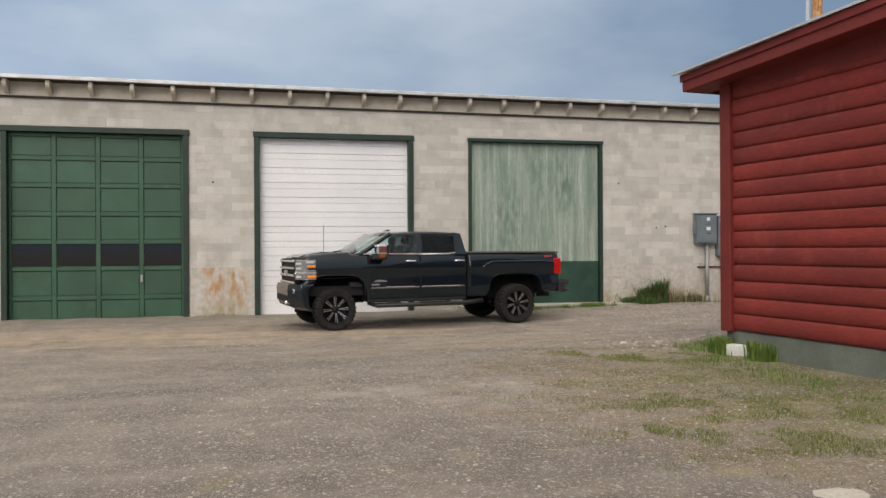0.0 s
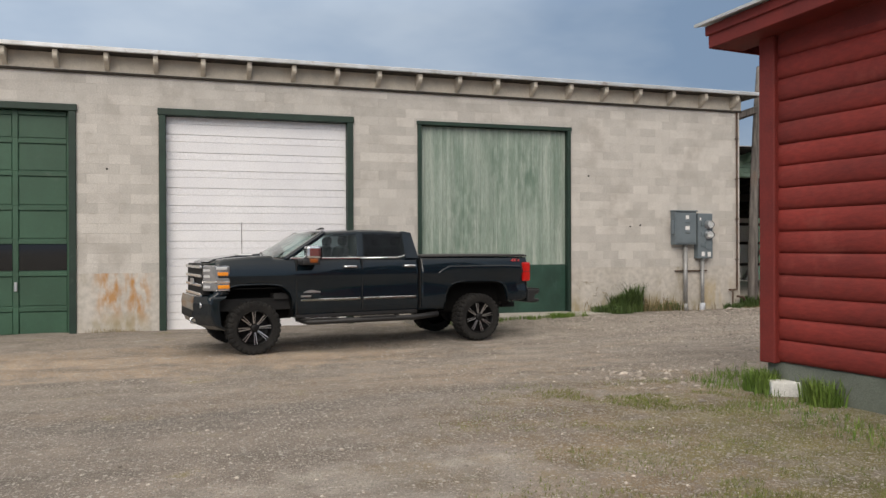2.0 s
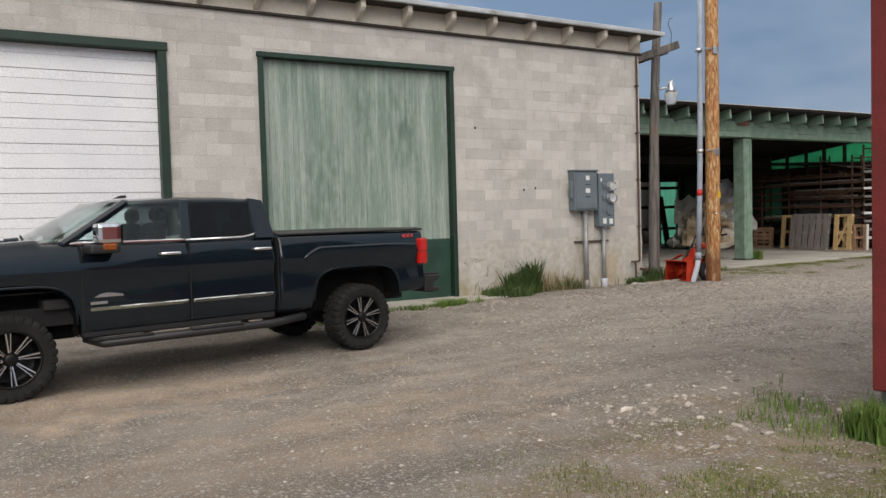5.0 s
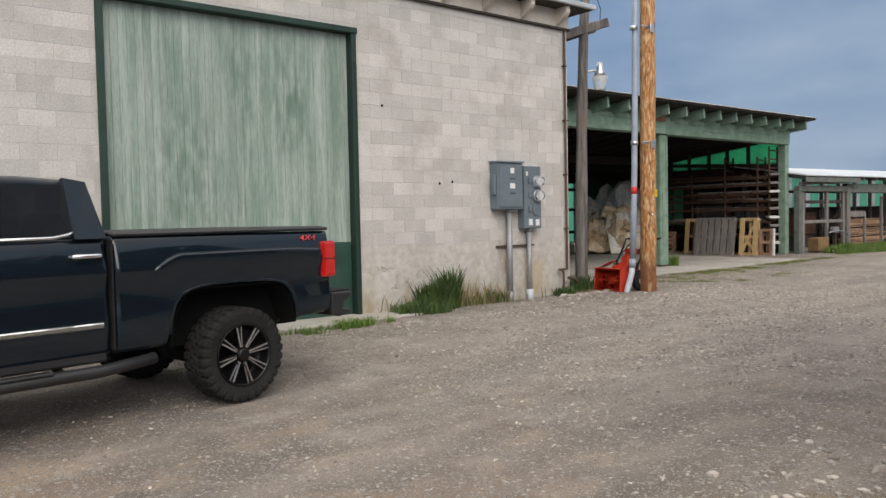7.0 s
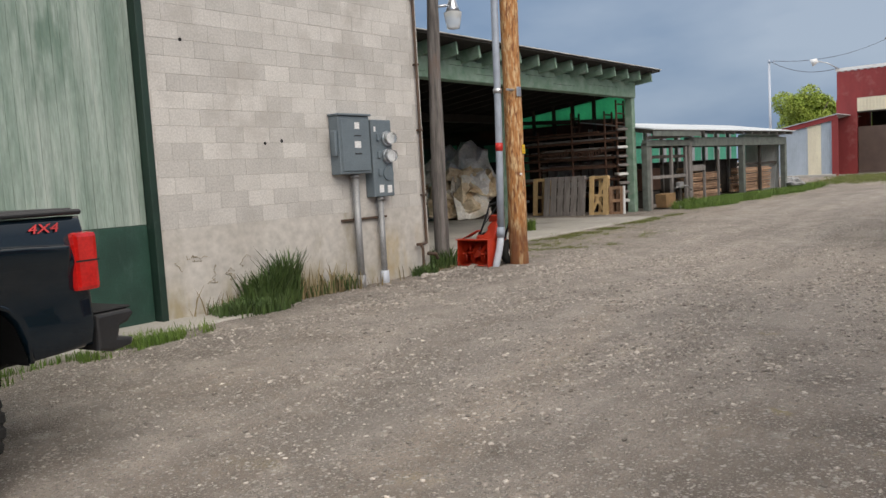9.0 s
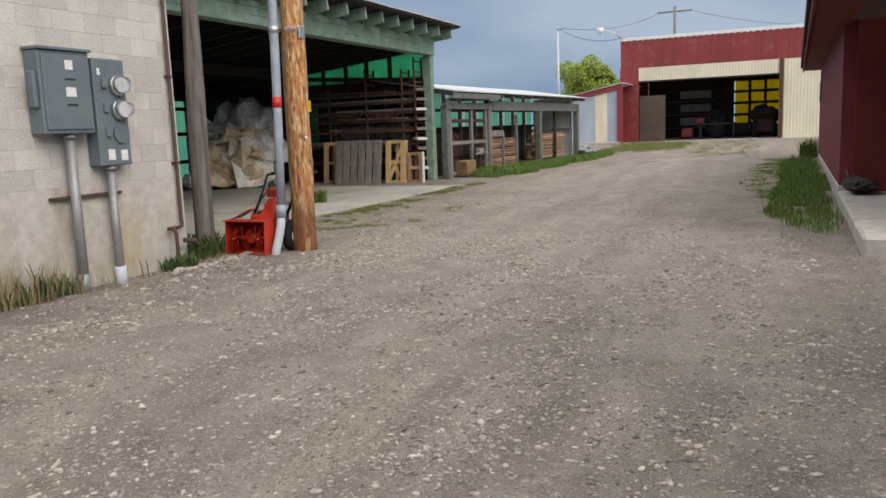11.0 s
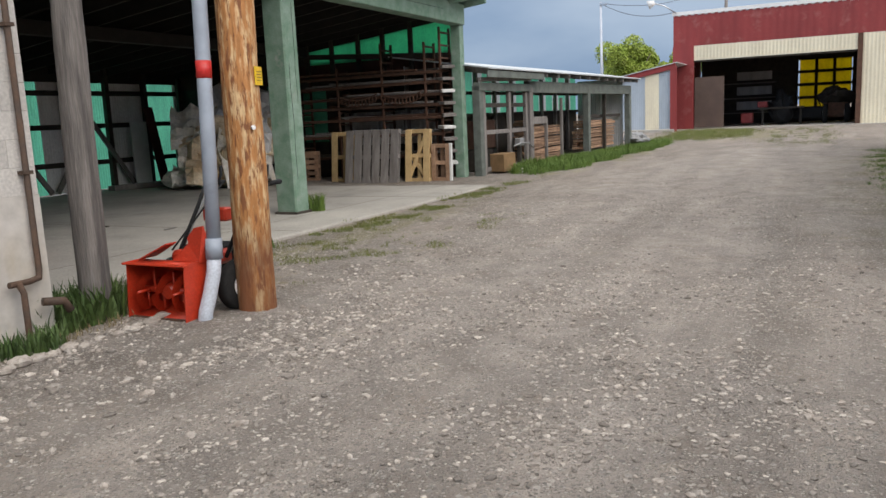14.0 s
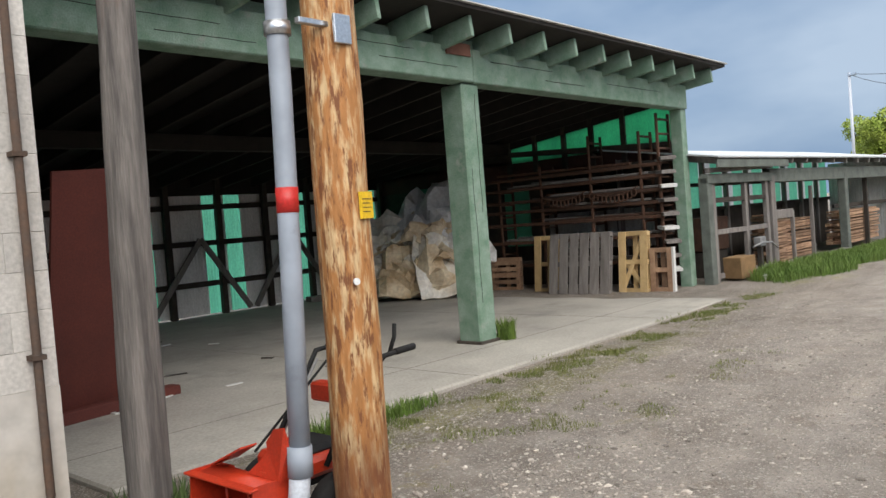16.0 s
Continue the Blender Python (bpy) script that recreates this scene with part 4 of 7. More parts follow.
for sx0, sx1, sz in ((1.3, 2.9, 3.80), (2.2, 3.3, 3.66), (4.1, 5.6, 3.86), (5.0, 6.4, 3.71), (7.1, 8.6, 3.84), (8.4, 9.5, 3.69), (10.2, 12.1, 3.78)):
    part("split", rod([(sx0 + (sx1 - sx0) * i / 9, 2.4995, sz + 0.012 * noise.noise((sx0 + i * 0.7, sz, 1))) for i in range(10)], 0.004, 5), M_SHADEWOOD, carport, "dark drying split")
for py, px, pz0, pz1 in ((2.558, 6.62, 0.6, 2.4), (2.558, 6.77, 1.8, 3.4)):
    part("split", rod([(px + 0.02 * noise.noise((px * 9, i * 0.6, 3)), py + 0.0015, pz0 + (pz1 - pz0) * i / 9) for i in range(10)], 0.004, 5), M_SHADEWOOD, carport, "dark drying split")
part("plaque", cube(6.18, 6.66, 2.47, 2.499, 3.86, 4.02, 0.006), mat("rust_brown_plate", (0.20, 0.09, 0.06), (0.14, 0.06, 0.04), scale=6, rough=0.8), carport, "rusty brown plate nailed to the beam")
# tails keep the green paint; inner rafters carry the shade in their colour
for i in range(17):
    x = 13.25 - 0.79 * i
    part("rafter_tail", timber((x, 2.0, cp_roof(2.0) - 0.17), (x, 2.82, cp_roof(2.82) - 0.17), 0.06, 0.27), M_POSTGREEN, carport)
    part("rafter", timber((x, 2.825, cp_roof(2.825) - 0.17), (x, 11.55, cp_roof(11.55) - 0.17), 0.055, 0.25), M_SHADEWOOD, carport)
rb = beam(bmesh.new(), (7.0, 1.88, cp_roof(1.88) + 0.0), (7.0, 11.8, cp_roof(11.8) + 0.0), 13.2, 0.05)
part("roof", rb, M_SHADEWOOD, carport, "low sloping board roof, dark beneath")
part("roof_sheet", beam(bmesh.new(), (7.0, 1.84, cp_roof(1.84) + 0.035), (7.0, 11.85, cp_roof(11.85) + 0.035), 13.3, 0.018), M_DULLZINC, carport)
part("blocking", cube(0.5, 13.2, 2.62, 2.66, 3.99, 4.12), M_POSTGREEN, carport)
# deeper in, the inner beam has the shed's shade in its colour too
part("inner_beam", cube(0.5, 13.2, 6.9, 7.1, 3.14, 3.38, 0.01), M_SHADEWOOD, carport)

M_PALEZINC = mat("pale_corrugated_sheet", (0.82, 0.81, 0.79), (0.66, 0.65, 0.63), scale=2, stretch=(1, 1, 0.3), rough=0.6, metal=0.1, bump=0.1)
# back wall: dark frame, dull sheets, green light panels
BY = 11.5
LIGHTS = ((5.35, 5.75), (6.35, 6.75), (7.97, 8.34), (8.54, 8.95), (10.02, 10.9), (12.3, 13.24))
u = 0.4
for x0, x1 in LIGHTS:
    part("back_sheet", corrugated(u, x0, 0.08, 3.2, 0.076, 0.012, "x", BY + 0.08), M_PALEZINC, carport, "dull corrugated sheets")
    part("light_panel", corrugated(x0, x1, 0.08, 3.2, 0.076, 0.012, "x", BY + 0.08), M_GREENPLASTIC, carport, "green translucent panel")
    u = x1
part("back_sheet", corrugated(u, 13.5, 0.08, 3.2, 0.076, 0.012, "x", BY + 0.08), M_PALEZINC, carport)
x = 1.98
while x < 13.4:
    part("wall_post", timber((x, BY - 0.05, 0.05), (x + random.uniform(-0.04, 0.04), BY - 0.05, 3.2), 0.13, 0.13), M_DARKWOOD, carport)
    x += 1.26
part("header_board", cube(0.4, 13.41, BY - 0.02, BY + 0.03, 2.72, 3.3, 0.008), M_SHADEWOOD, carport)
for zz in (0.75, 1.65, 2.45):
    part("girt", timber((0.5, BY + 0.005, zz), (13.4, BY + 0.005, zz + 0.02), 0.05, 0.12), M_DARKWOOD, carport)
for a, b in ((3.95, 5.1), (5.25, 6.4), (7.75, 6.5), (7.75, 8.9), (10.2, 9.05), (10.25, 11.4)):
    part("brace", timber((a, BY - 0.14, 1.75), (b, BY - 0.14, 0.12), 0.05, 0.13), M_GREYWOOD, carport)
part("side_wall", cube(0.3, 0.38, 2.9, BY + 0.1, 0.0, 3.9), M_DULLZINC, carport)
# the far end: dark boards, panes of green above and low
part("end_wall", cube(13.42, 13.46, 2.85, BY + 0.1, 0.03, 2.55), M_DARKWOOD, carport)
part("end_sheet", corrugated(3.4, 6.0, 0.9, 1.7, 0.076, 0.012, "y", 13.36), M_DULLZINC, carport)
for y0, y1 in ((2.95, 3.95), (4.08, 4.72), (4.84, 5.42), (5.54, 6.2), (6.3, 6.95)):
    zt = cp_roof((y0 + y1) / 2) - 0.36
    zb = 2.94
    part("light_panel", cube(13.38, 13.4, y0, y1, zb, zt), M_GREENPLASTIC, carport, "green translucent pane")
    part("mullion", cube(13.32, 13.42, y1 + 0.01, y1 + 0.11, 2.5, zt + 0.1), M_DARKWOOD, carport)
part("top_plate", timber((13.41, 2.85, cp_roof(2.85) - 0.22), (13.41, 7.1, cp_roof(7.1) - 0.22), 0.08, 0.42), M_SHADEWOOD, carport)
part("sill_board", timber((13.36, 2.9, 2.9), (13.36, 7.2, 3.16), 0.1, 0.12), M_DARKWOOD, carport)
part("upper_infill", cube(13.43, 13.47, 2.85, BY, 2.55, 3.02), mat("brown_board", (0.075, 0.03, 0.022), (0.05, 0.022, 0.016), scale=3, rough=0.85, bump=0.2), carport)
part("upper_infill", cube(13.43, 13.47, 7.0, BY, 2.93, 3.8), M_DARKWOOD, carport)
for y0, y1, z0, z1 in ((6.55, 7.25, 1.0, 2.35), (7.9, 8.4, 1.9, 2.5), (9.6, 10.2, 1.4, 2.6)):
    part("light_panel", cube(13.39, 13.415, y0, y1, z0, z1), M_GREENFILM, carport, "green painted sheet")


# ---- things inside the open shed ----
def ladder_rack(y, x0=12.75, x1=13.25, h=3.1):
    """An upright ladder frame of a storage rack."""
    lr = part("upright", bmesh.new(), M_RUST, rack)
    part("leg", timber((x0, y, 0.05), (x0, y, h), 0.05, 0.05, 0.006), M_RUST, lr)
    part("leg", timber((x1, y, 0.05), (x1, y, h), 0.05, 0.05, 0.006), M_RUST, lr)
    zz = 0.3
    while zz < h:
        part("rung", timber((x0, y, zz), (x1, y, zz), 0.04, 0.04, 0.004), M_RUST, lr)
        zz += 0.28


rack = thing("storage_rack", "rusty steel ladder rack loaded with planks and pipes", "rack")
for y, h in ((6.9, 2.55), (5.75, 2.75), (4.5, 3.25), (3.35, 3.2), (2.95, 3.5)):
    ladder_rack(y, h=h)
for zz in (0.62, 1.12, 1.5, 1.78, 2.02, 2.3, 2.52):
    part("rail", timber((12.74, 2.9, zz), (12.74, 7.4, zz + random.uniform(-0.03, 0.03)), 0.05, 0.07), M_RUST, rack)
for zz in (0.66, 1.16, 1.54, 1.82, 2.06, 2.34, 2.56):
    for k in range(random.randint(3, 5)):
        y0 = random.uniform(2.75, 3.6)
        y1 = y0 + random.uniform(2.2, 3.6)
        x = 12.8 + 0.11 * k
        m = random.choice((M_GREYWOOD, M_RUST, M_DARKWOOD, M_GREYWOOD))
        single("plank", timber((x, y0, zz + 0.03), (x, y1, zz + 0.03 + random.uniform(-0.02, 0.05)), 0.09, 0.05), m,
               "old plank lying on the rack", "plank", group="stock on the rack")
# short ends poking out by the corner post
for k in range(9):
    zz = 0.45 + k * 0.27
    single("plank", timber((12.66 + 0.02 * (k % 3), 2.72, zz), (12.9, 2.9 + 0.1 * (k % 2), zz + 0.02), 0.3, 0.07), M_GREYWOOD if k % 3 else M_WHITEBOARD,
           "plank end sticking out of the rack", "plank", group="stock on the rack")
chain = thing("ring_chain", "rusty rings hanging on a sagging wire along the rack", "chain", (12.68, 0, 0))
for s, (ya, yb) in enumerate(((3.4, 4.55), (4.6, 5.75))):
    pts = []
    for i in range(13):
        t = i / 12
        pts.append((0, ya + (yb - ya) * t, 2.12 - 0.6 * t * (1 - t)))
    part("wire", rod(pts, 0.012, 6), M_RUST, chain)
    for p in pts[1:-1]:
        rp = [(0, p[1] + 0.055 * math.sin(a), p[2] - 0.07 + 0.075 * math.cos(a)) for a in np.linspace(0, 2 * math.pi, 11)]
        part("ring", rod(rp, 0.014, 6), M_RUST, chain)


def pallet(material, w=1.2, h=1.25, label="", slats=6, gap=0.05, back=True, group="pallets in the shed"):
    """A timber pallet lying in its own x-z plane, deck towards -y."""
    p = thing("pallet", label, "pallet", group=group)
    sw = (w - gap * (slats - 1)) / slats
    for i in range(slats):
        x = i * (sw + gap)
        part("slat", cube(x, x + sw, -0.02, 0.0, random.uniform(0, 0.012), h - random.uniform(0, 0.012), 0.004), material, p)
    for zz in (0.0, h / 2 - 0.045, h - 0.09):
        part("stringer", cube(0, w, 0.001, 0.09, zz, zz + 0.09, 0.005), material, p)
    if back:
        for x in (0, w / 2 - 0.05, w - 0.1):
            part("back_slat", cube(x, x + 0.1, 0.091, 0.11, 0, h, 0.004), material, p)
    return p


def lean(ob, x, y, turn, tilt=8, z=0.055):
    ob.matrix_basis = pose(x, y, z, 0, 0, turn) @ pose(0, 0, 0, -tilt, 0, 0)


p1 = pallet(M_PALLET, 0.62, 1.2, "fresh yellow pine pallet leaning on the rack", slats=2, gap=0.3)
lean(p1, 12.30, 5.78, -90, 6)
p2 = pallet(M_GREYWOOD, 1.38, 1.24, "grey weathered pallet leaning on the other pallets", slats=6, gap=0.035)
lean(p2, 11.92, 5.16, -88, 10)
p3 = pallet(M_PALLET, 0.62, 1.2, "fresh yellow pine crate side with a cross brace", slats=2, gap=0.3)
part("cross_brace", timber((0.12, 0.015, 0.15), (0.5, 0.015, 1.05), 0.03, 0.09), M_PALLET, p3)
part("cross_brace", timber((0.12, 0.05, 0.6), (0.5, 0.05, 0.12), 0.03, 0.09), M_PALLET, p3)
lean(p3, 12.25, 3.72, -90, 6)
p4 = pallet(M_LUMBER, 0.45, 0.85, "small brown crate frame with a pale edge", slats=2, gap=0.25)
part("pale_edge", cube(0.45, 0.5, -0.02, 0.06, 0, 0.86, 0.005), M_WHITEBOARD, p4)
lean(p4, 12.35, 3.08, -90, 2)
p5 = pallet(M_LUMBER, 0.75, 0.75, "low brown slatted crate standing in the shed", slats=2, gap=0.55)
for zz in (0.16, 0.3, 0.44, 0.58):
    part("slat", cube(0.02, 0.73, -0.04, -0.021, zz, zz + 0.09, 0.004), M_LUMBER, p5)
lean(p5, 12.5, 7.1, -85, 3)


def rumpled(cx, cy, rx, ry, rz, seed, n=40, rough=0.35, base=0.05):
    """A heap of crumpled sheeting."""
    bm = bmesh.new()
    bmesh.ops.create_uvsphere(bm, u_segments=n, v_segments=n // 2, radius=1)
    for v in bm.verts:
        p = v.co.copy()
        k = 1 + rough * (noise.noise(p * 1.6 + Vector((seed, 0, 0))) + 0.9 * (0.5 - abs(noise.noise(p * 3.1 + Vector((0, seed, 0))))) + 0.5 * (0.3 - abs(noise.noise(p * 7 + Vector((seed, seed, 0))))))
        v.co = Vector((cx + p.x * rx * k, cy + p.y * ry * k, max(base, base + (p.z * 0.5 + 0.5) * rz * k)))
    for f in bm.faces:
        f.smooth = False
    return bm


def crumple(x, y, z, w, d, yaw, tilt, seed, amp=0.16):
    """A thick sheet crushed into sharp folds, lying at a slope."""
    bm = bmesh.new()
    nx, ny = 9, 8
    turn = Matrix.Translation((x, y, z)) @ Matrix.Rotation(radians(yaw), 4, "Z") @ Matrix.Rotation(radians(tilt), 4, "X")
    tops, lows = [], []
    for j in range(ny + 1):
        for i in range(nx + 1):
            u, v = (i / nx - 0.5) * w, (j / ny - 0.5) * d
            n1 = abs(noise.noise((u * 1.7 + seed, v * 1.1 - u * 0.8, seed * 1.3)))
            n2 = abs(noise.noise((u * 3.6 - v * 2.2, v * 3.2 + seed, seed)))
            h = amp * (2.2 * n1 + 1.1 * n2) - 0.35 * amp * (2 * u / w) ** 2
            su, sv = 0.10 * noise.noise((u * 2, v * 2, seed + 3)), 0.10 * noise.noise((u * 2, v * 2, seed + 7))
            tops.append(bm.verts.new(turn @ Vector((u + su, v + sv, h))))
            lows.append(bm.verts.new(turn @ Vector((u + su, v + sv, h - 0.05))))
    k = lambda i, j: j * (nx + 1) + i
    for j in range(ny):
        for i in range(nx):
            bm.faces.new((tops[k(i, j)], tops[k(i + 1, j)], tops[k(i + 1, j + 1)], tops[k(i, j + 1)]))
            bm.faces.new((lows[k(i, j + 1)], lows[k(i + 1, j + 1)], lows[k(i + 1, j)], lows[k(i, j)]))
    ring = [(i, 0) for i in range(nx)] + [(nx, j) for j in range(ny)] + [(i, ny) for i in range(nx, 0, -1)] + [(0, j) for j in range(ny, 0, -1)]
    for a, b in zip(ring, ring[1:] + ring[:1]):
        bm.faces.new((tops[k(*b)], tops[k(*a)], lows[k(*a)], lows[k(*b)]))
    bmesh.ops.triangulate(bm, faces=bm.faces[:])
    for vtx in bm.verts:
        vtx.co.z = max(vtx.co.z, 0.055 + 0.01 * noise.noise(vtx.co * 9))
    return bm


heap = thing("tarp_heap", "big heap of crumpled tan tarpaulin and white plastic", "tarpaulin")
part("core", rumpled(11.9, 8.5, 0.7, 1.1, 1.45, 9, n=20, rough=0.5), M_TARPGREY, heap)
part("core", rumpled(11.2, 8.1, 0.55, 0.8, 0.95, 3, n=18, rough=0.5), M_TARP, heap)
part("tan_roll", rumpled(10.75, 9.2, 0.3, 0.4, 0.4, 14, n=16), M_TARPWHITE, heap)
for nm, x, y, z, w, d, yaw, tilt, seed, m in (
        ("grey_sheet", 12.1, 8.4, 1.75, 1.7, 2.0, -60, 38, 2, M_TARPGREY), ("white_sheet", 11.25, 9.0, 1.45, 1.1, 1.2, -50, 42, 5, M_TARPWHITE),
        ("brown_fold", 11.3, 8.55, 1.35, 1.3, 0.5, -78, 55, 8, M_TARP), ("white_sheet", 11.05, 8.6, 0.95, 1.2, 0.9, -55, 60, 11, M_TARPWHITE),
        ("tan_sheet", 11.0, 8.1, 0.6, 1.5, 1.2, -48, 58, 15, M_TARP), ("white_sheet", 11.35, 7.55, 0.7, 1.2, 1.4, -35, 62, 19, M_TARPWHITE),
        ("tan_sheet", 11.7, 7.6, 1.2, 1.3, 1.2, -30, 50, 23, M_TARP), ("brown_fold", 11.15, 8.35, 1.1, 1.5, 0.4, -65, 40, 27, M_TARP),
        ("white_sheet", 10.75, 8.75, 0.35, 0.9, 0.7, -60, 40, 31, M_TARPWHITE), ("grey_sheet", 12.2, 7.7, 1.3, 1.2, 1.5, -25, 55, 35, M_TARPGREY)):
    part(nm, crumple(x, y, z, w, d, yaw, tilt, seed, 0.26), m, heap)
single("leaning_board", timber((11.5, 11.15, 0.06), (11.62, 11.3, 1.75), 0.55, 0.03, 0.004, (0, 1, 0)), M_WHITEBOARD, "white sheet of board leaning on the back wall", "board")
single("leaning_board", timber((12.1, 11.0, 0.06), (12.0, 11.3, 2.1), 0.3, 0.04, 0.004, (0, 1, 0)), M_MAROON, "dark red board leaning on the back wall", "board")
bn = thing("barrel", "dark green steel barrel at the back of the shed", "barrel", (12.75, 10.6, 0.05))
part("body", rod([(0, 0, 0), (0, 0, 0.3), (0, 0, 0.31), (0, 0, 0.6), (0, 0, 0.9), (0, 0, 1.5)], 0.42, 20), M_POSTGREEN, bn)
part("hoop", rod([(0, 0, 0.5), (0, 0, 0.54)], 0.435, 20), M_POSTGREEN, bn)
part("hoop", rod([(0, 0, 1.0), (0, 0, 1.04)], 0.435, 20), M_POSTGREEN, bn)
single("plank", timber((10.2, 10.9, 0.12), (11.8, 10.6, 0.12), 0.3, 0.12), M_GREYWOOD, "old timber lying along the back wall", "plank")
# maroon panel on a foot
pn = thing("standing_panel", "dark maroon panel leaning in the shed with a red edge", "panel")


def sheet(name, pts, t, material, parent, label=""):
    """A flat board of any outline and thickness t."""
    bm = bmesh.new()
    a = [Vector(p) for p in pts]
    nrm = (a[1] - a[0]).cross(a[2] - a[0]).normalized() * t
    v0, v1 = [bm.verts.new(p) for p in a], [bm.verts.new(p + nrm) for p in a]
    bm.faces.new(v0), bm.faces.new(v1[::-1])
    for i in range(len(a)):
        j = (i + 1) % len(a)
        bm.faces.new((v0[j], v0[i], v1[i], v1[j]))
    bmesh.ops.recalc_face_normals(bm, faces=bm.faces[:])
    return part(name, bm, material, parent, label)


sheet("panel_face", [(1.45, 3.8, 0.12), (2.28, 3.98, 0.12), (2.02, 3.2, 2.48), (1.42, 3.1, 2.44)], 0.03, M_MAROON, pn)
sheet("panel_edge", [(2.284, 3.98, 0.1), (2.66, 3.98, 0.1), (2.09, 3.22, 2.48), (2.024, 3.2, 2.48)], 0.03, M_REDEDGE, pn, "brighter red painted edge")
part("batten", timber((2.06, 3.17, 2.3), (2.06, 3.15, 2.72), 0.05, 0.05), M_PALLET, pn, "pale wooden batten")
part("foot", timber((1.4, 3.72, 0.11), (2.3, 3.86, 0.11), 0.18, 0.12), M_MAROON, pn)
part("foot", timber((2.3, 3.95, 0.1), (2.92, 4.02, 0.1), 0.18, 0.1), M_MAROON, pn)
for i in range(14):
    a, b = random.uniform(1.5, 6.0), random.uniform(3.2, 8.5)
    single("scrap", timber((a, b, 0.058), (a + random.uniform(-0.25, 0.25), b + random.uniform(-0.2, 0.2), 0.058), 0.05, 0.012, 0.002),
           random.choice((M_DARKWOOD, M_WHITEBOARD, M_GREYWOOD)), "small scrap lying on the concrete", "scrap", group="scraps on the slab")

# ---- lean-to lumber shed ----
M_GREYGREEN = mat("grey_green_timber", (0.155, 0.175, 0.155), (0.10, 0.112, 0.10), scale=4, fine=60, rough=0.88, bump=0.4, rand=0.1)
lean_to = thing("lean_to", "low lean-to of grey-green timber holding lumber", "shed", (13.32, 2.3, 0.12), -4.0)
LL = 11.5
bays = (0.0, 2.85, 7.25, LL)
for i, x in enumerate(bays):
    part("post", cube(x - 0.1, x + 0.1, -0.1, 0.1, -0.25, 2.05, 0.015), M_GREYGREEN if i != 1 else M_GREYWOOD, lean_to)
part("header", cube(-0.1, 2.78, -0.12, 0.06, 1.93, 2.12, 0.012), M_GREYGREEN, lean_to)
part("header", cube(2.72, LL + 0.12, -0.09, 0.07, 1.90, 2.2, 0.012), M_GREYGREEN, lean_to)
part("upper_plate", timber((-0.1, -0.1, 2.18), (2.8, -0.1, 2.26), 0.08, 0.1), M_GREYWOOD, lean_to)
part("fascia", cube(-0.15, 3.1, -0.36, -0.32, 2.22, 2.38, 0.006), M_GREYGREEN, lean_to)
rs = beam(bmesh.new(), (LL / 2 + 0.05, -0.4, 2.42), (LL / 2 + 0.05, 2.3, 2.86), LL + 0.5, 0.03)
part("roof", rs, M_METALROOF, lean_to, "pale sheet-metal roof")
x = 0.1
while x < LL + 0.2:
    part("rafter", timber((x, -0.34, 2.34), (x, 2.1, 2.74), 0.05, 0.12), M_GREYWOOD, lean_to)
    x += 0.82
# dark colour stands for the bay's shaded depth below the sheets
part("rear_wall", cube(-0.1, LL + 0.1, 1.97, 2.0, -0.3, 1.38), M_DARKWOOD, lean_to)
for i in range(20):
    x = -0.05 + i * 0.58
    green = i % 2 == 1
    part("green_sheet" if green else "white_sheet", corrugated(x, min(x + 0.58, LL), 1.36, 2.62, 0.076, 0.01, "x", 1.95), M_GREENPLASTIC if green else M_CLEARPLASTIC, lean_to,
         "green translucent sheet" if green else "white translucent sheet")
    if i % 2 == 0:
        part("wall_post", cube(x - 0.05, x + 0.05, 1.8, 1.9, -0.2, 2.6), M_GREYWOOD, lean_to)
for zz in (1.4, 2.0):
    part("wall_rail", timber((0, 1.88, zz), (LL, 1.88, zz), 0.05, 0.09), M_DARKWOOD, lean_to)
part("end_wall", corrugated(0.2, 1.9, -0.2, 2.45, 0.076, 0.012, "y", LL + 0.06), M_DULLZINC, lean_to)
part("cross_rail", timber((7.35, 0.3, 1.2), (LL, 0.3, 1.2), 0.05, 0.1), M_DARKWOOD, lean_to)
part("mid_post", cube(9.3, 9.4, 0.1, 0.2, -0.2, 2.0), M_DARKWOOD, lean_to)
# first bay has an inner screen of old frames
for x in (0.16, 1.55, 2.55):
    part("stud", cube(x, x + 0.12, -0.06, 0.03, -0.15, 1.93, 0.006), M_GREYWOOD, lean_to)
for zz, mm in ((0.05, M_GREYWOOD), (0.92, M_GREYWOOD), (1.55, M_DARKWOOD)):
    part("rail", cube(0.29, 1.54, -0.055, 0.02, zz, zz + 0.1, 0.005), mm, lean_to)
    part("rail", cube(1.68, 2.54, -0.055, 0.02, zz, zz + 0.1, 0.005), mm, lean_to)
single("metal_box", bev(beam(bmesh.new(), (14.3, 3.0, 1.02), (15.4, 3.0, 1.02), 0.5, 0.7), 0.01), M_RUST, "rusty brown metal boxes stacked behind the screen", "box")
single("metal_box", bev(beam(bmesh.new(), (14.3, 3.05, 0.38), (15.4, 3.05, 0.38), 0.5, 0.52), 0.01), M_DARKWOOD, "dark wooden case under the boxes", "box")
single("carton", bev(beam(bmesh.new(), (13.75, 2.05, 0.36), (14.25, 1.95, 0.38), 0.4, 0.42), 0.01), M_CARD, "tilted brown cardboard carton", "carton")
bz = single("vise_stand", bmesh.new(), M_CONDUIT, "grey bench vise with a bent bar", "vise")
part("jaw", cube(14.85, 15.15, 1.86, 2.02, 0.7, 0.9, 0.02), M_CONDUIT, bz)
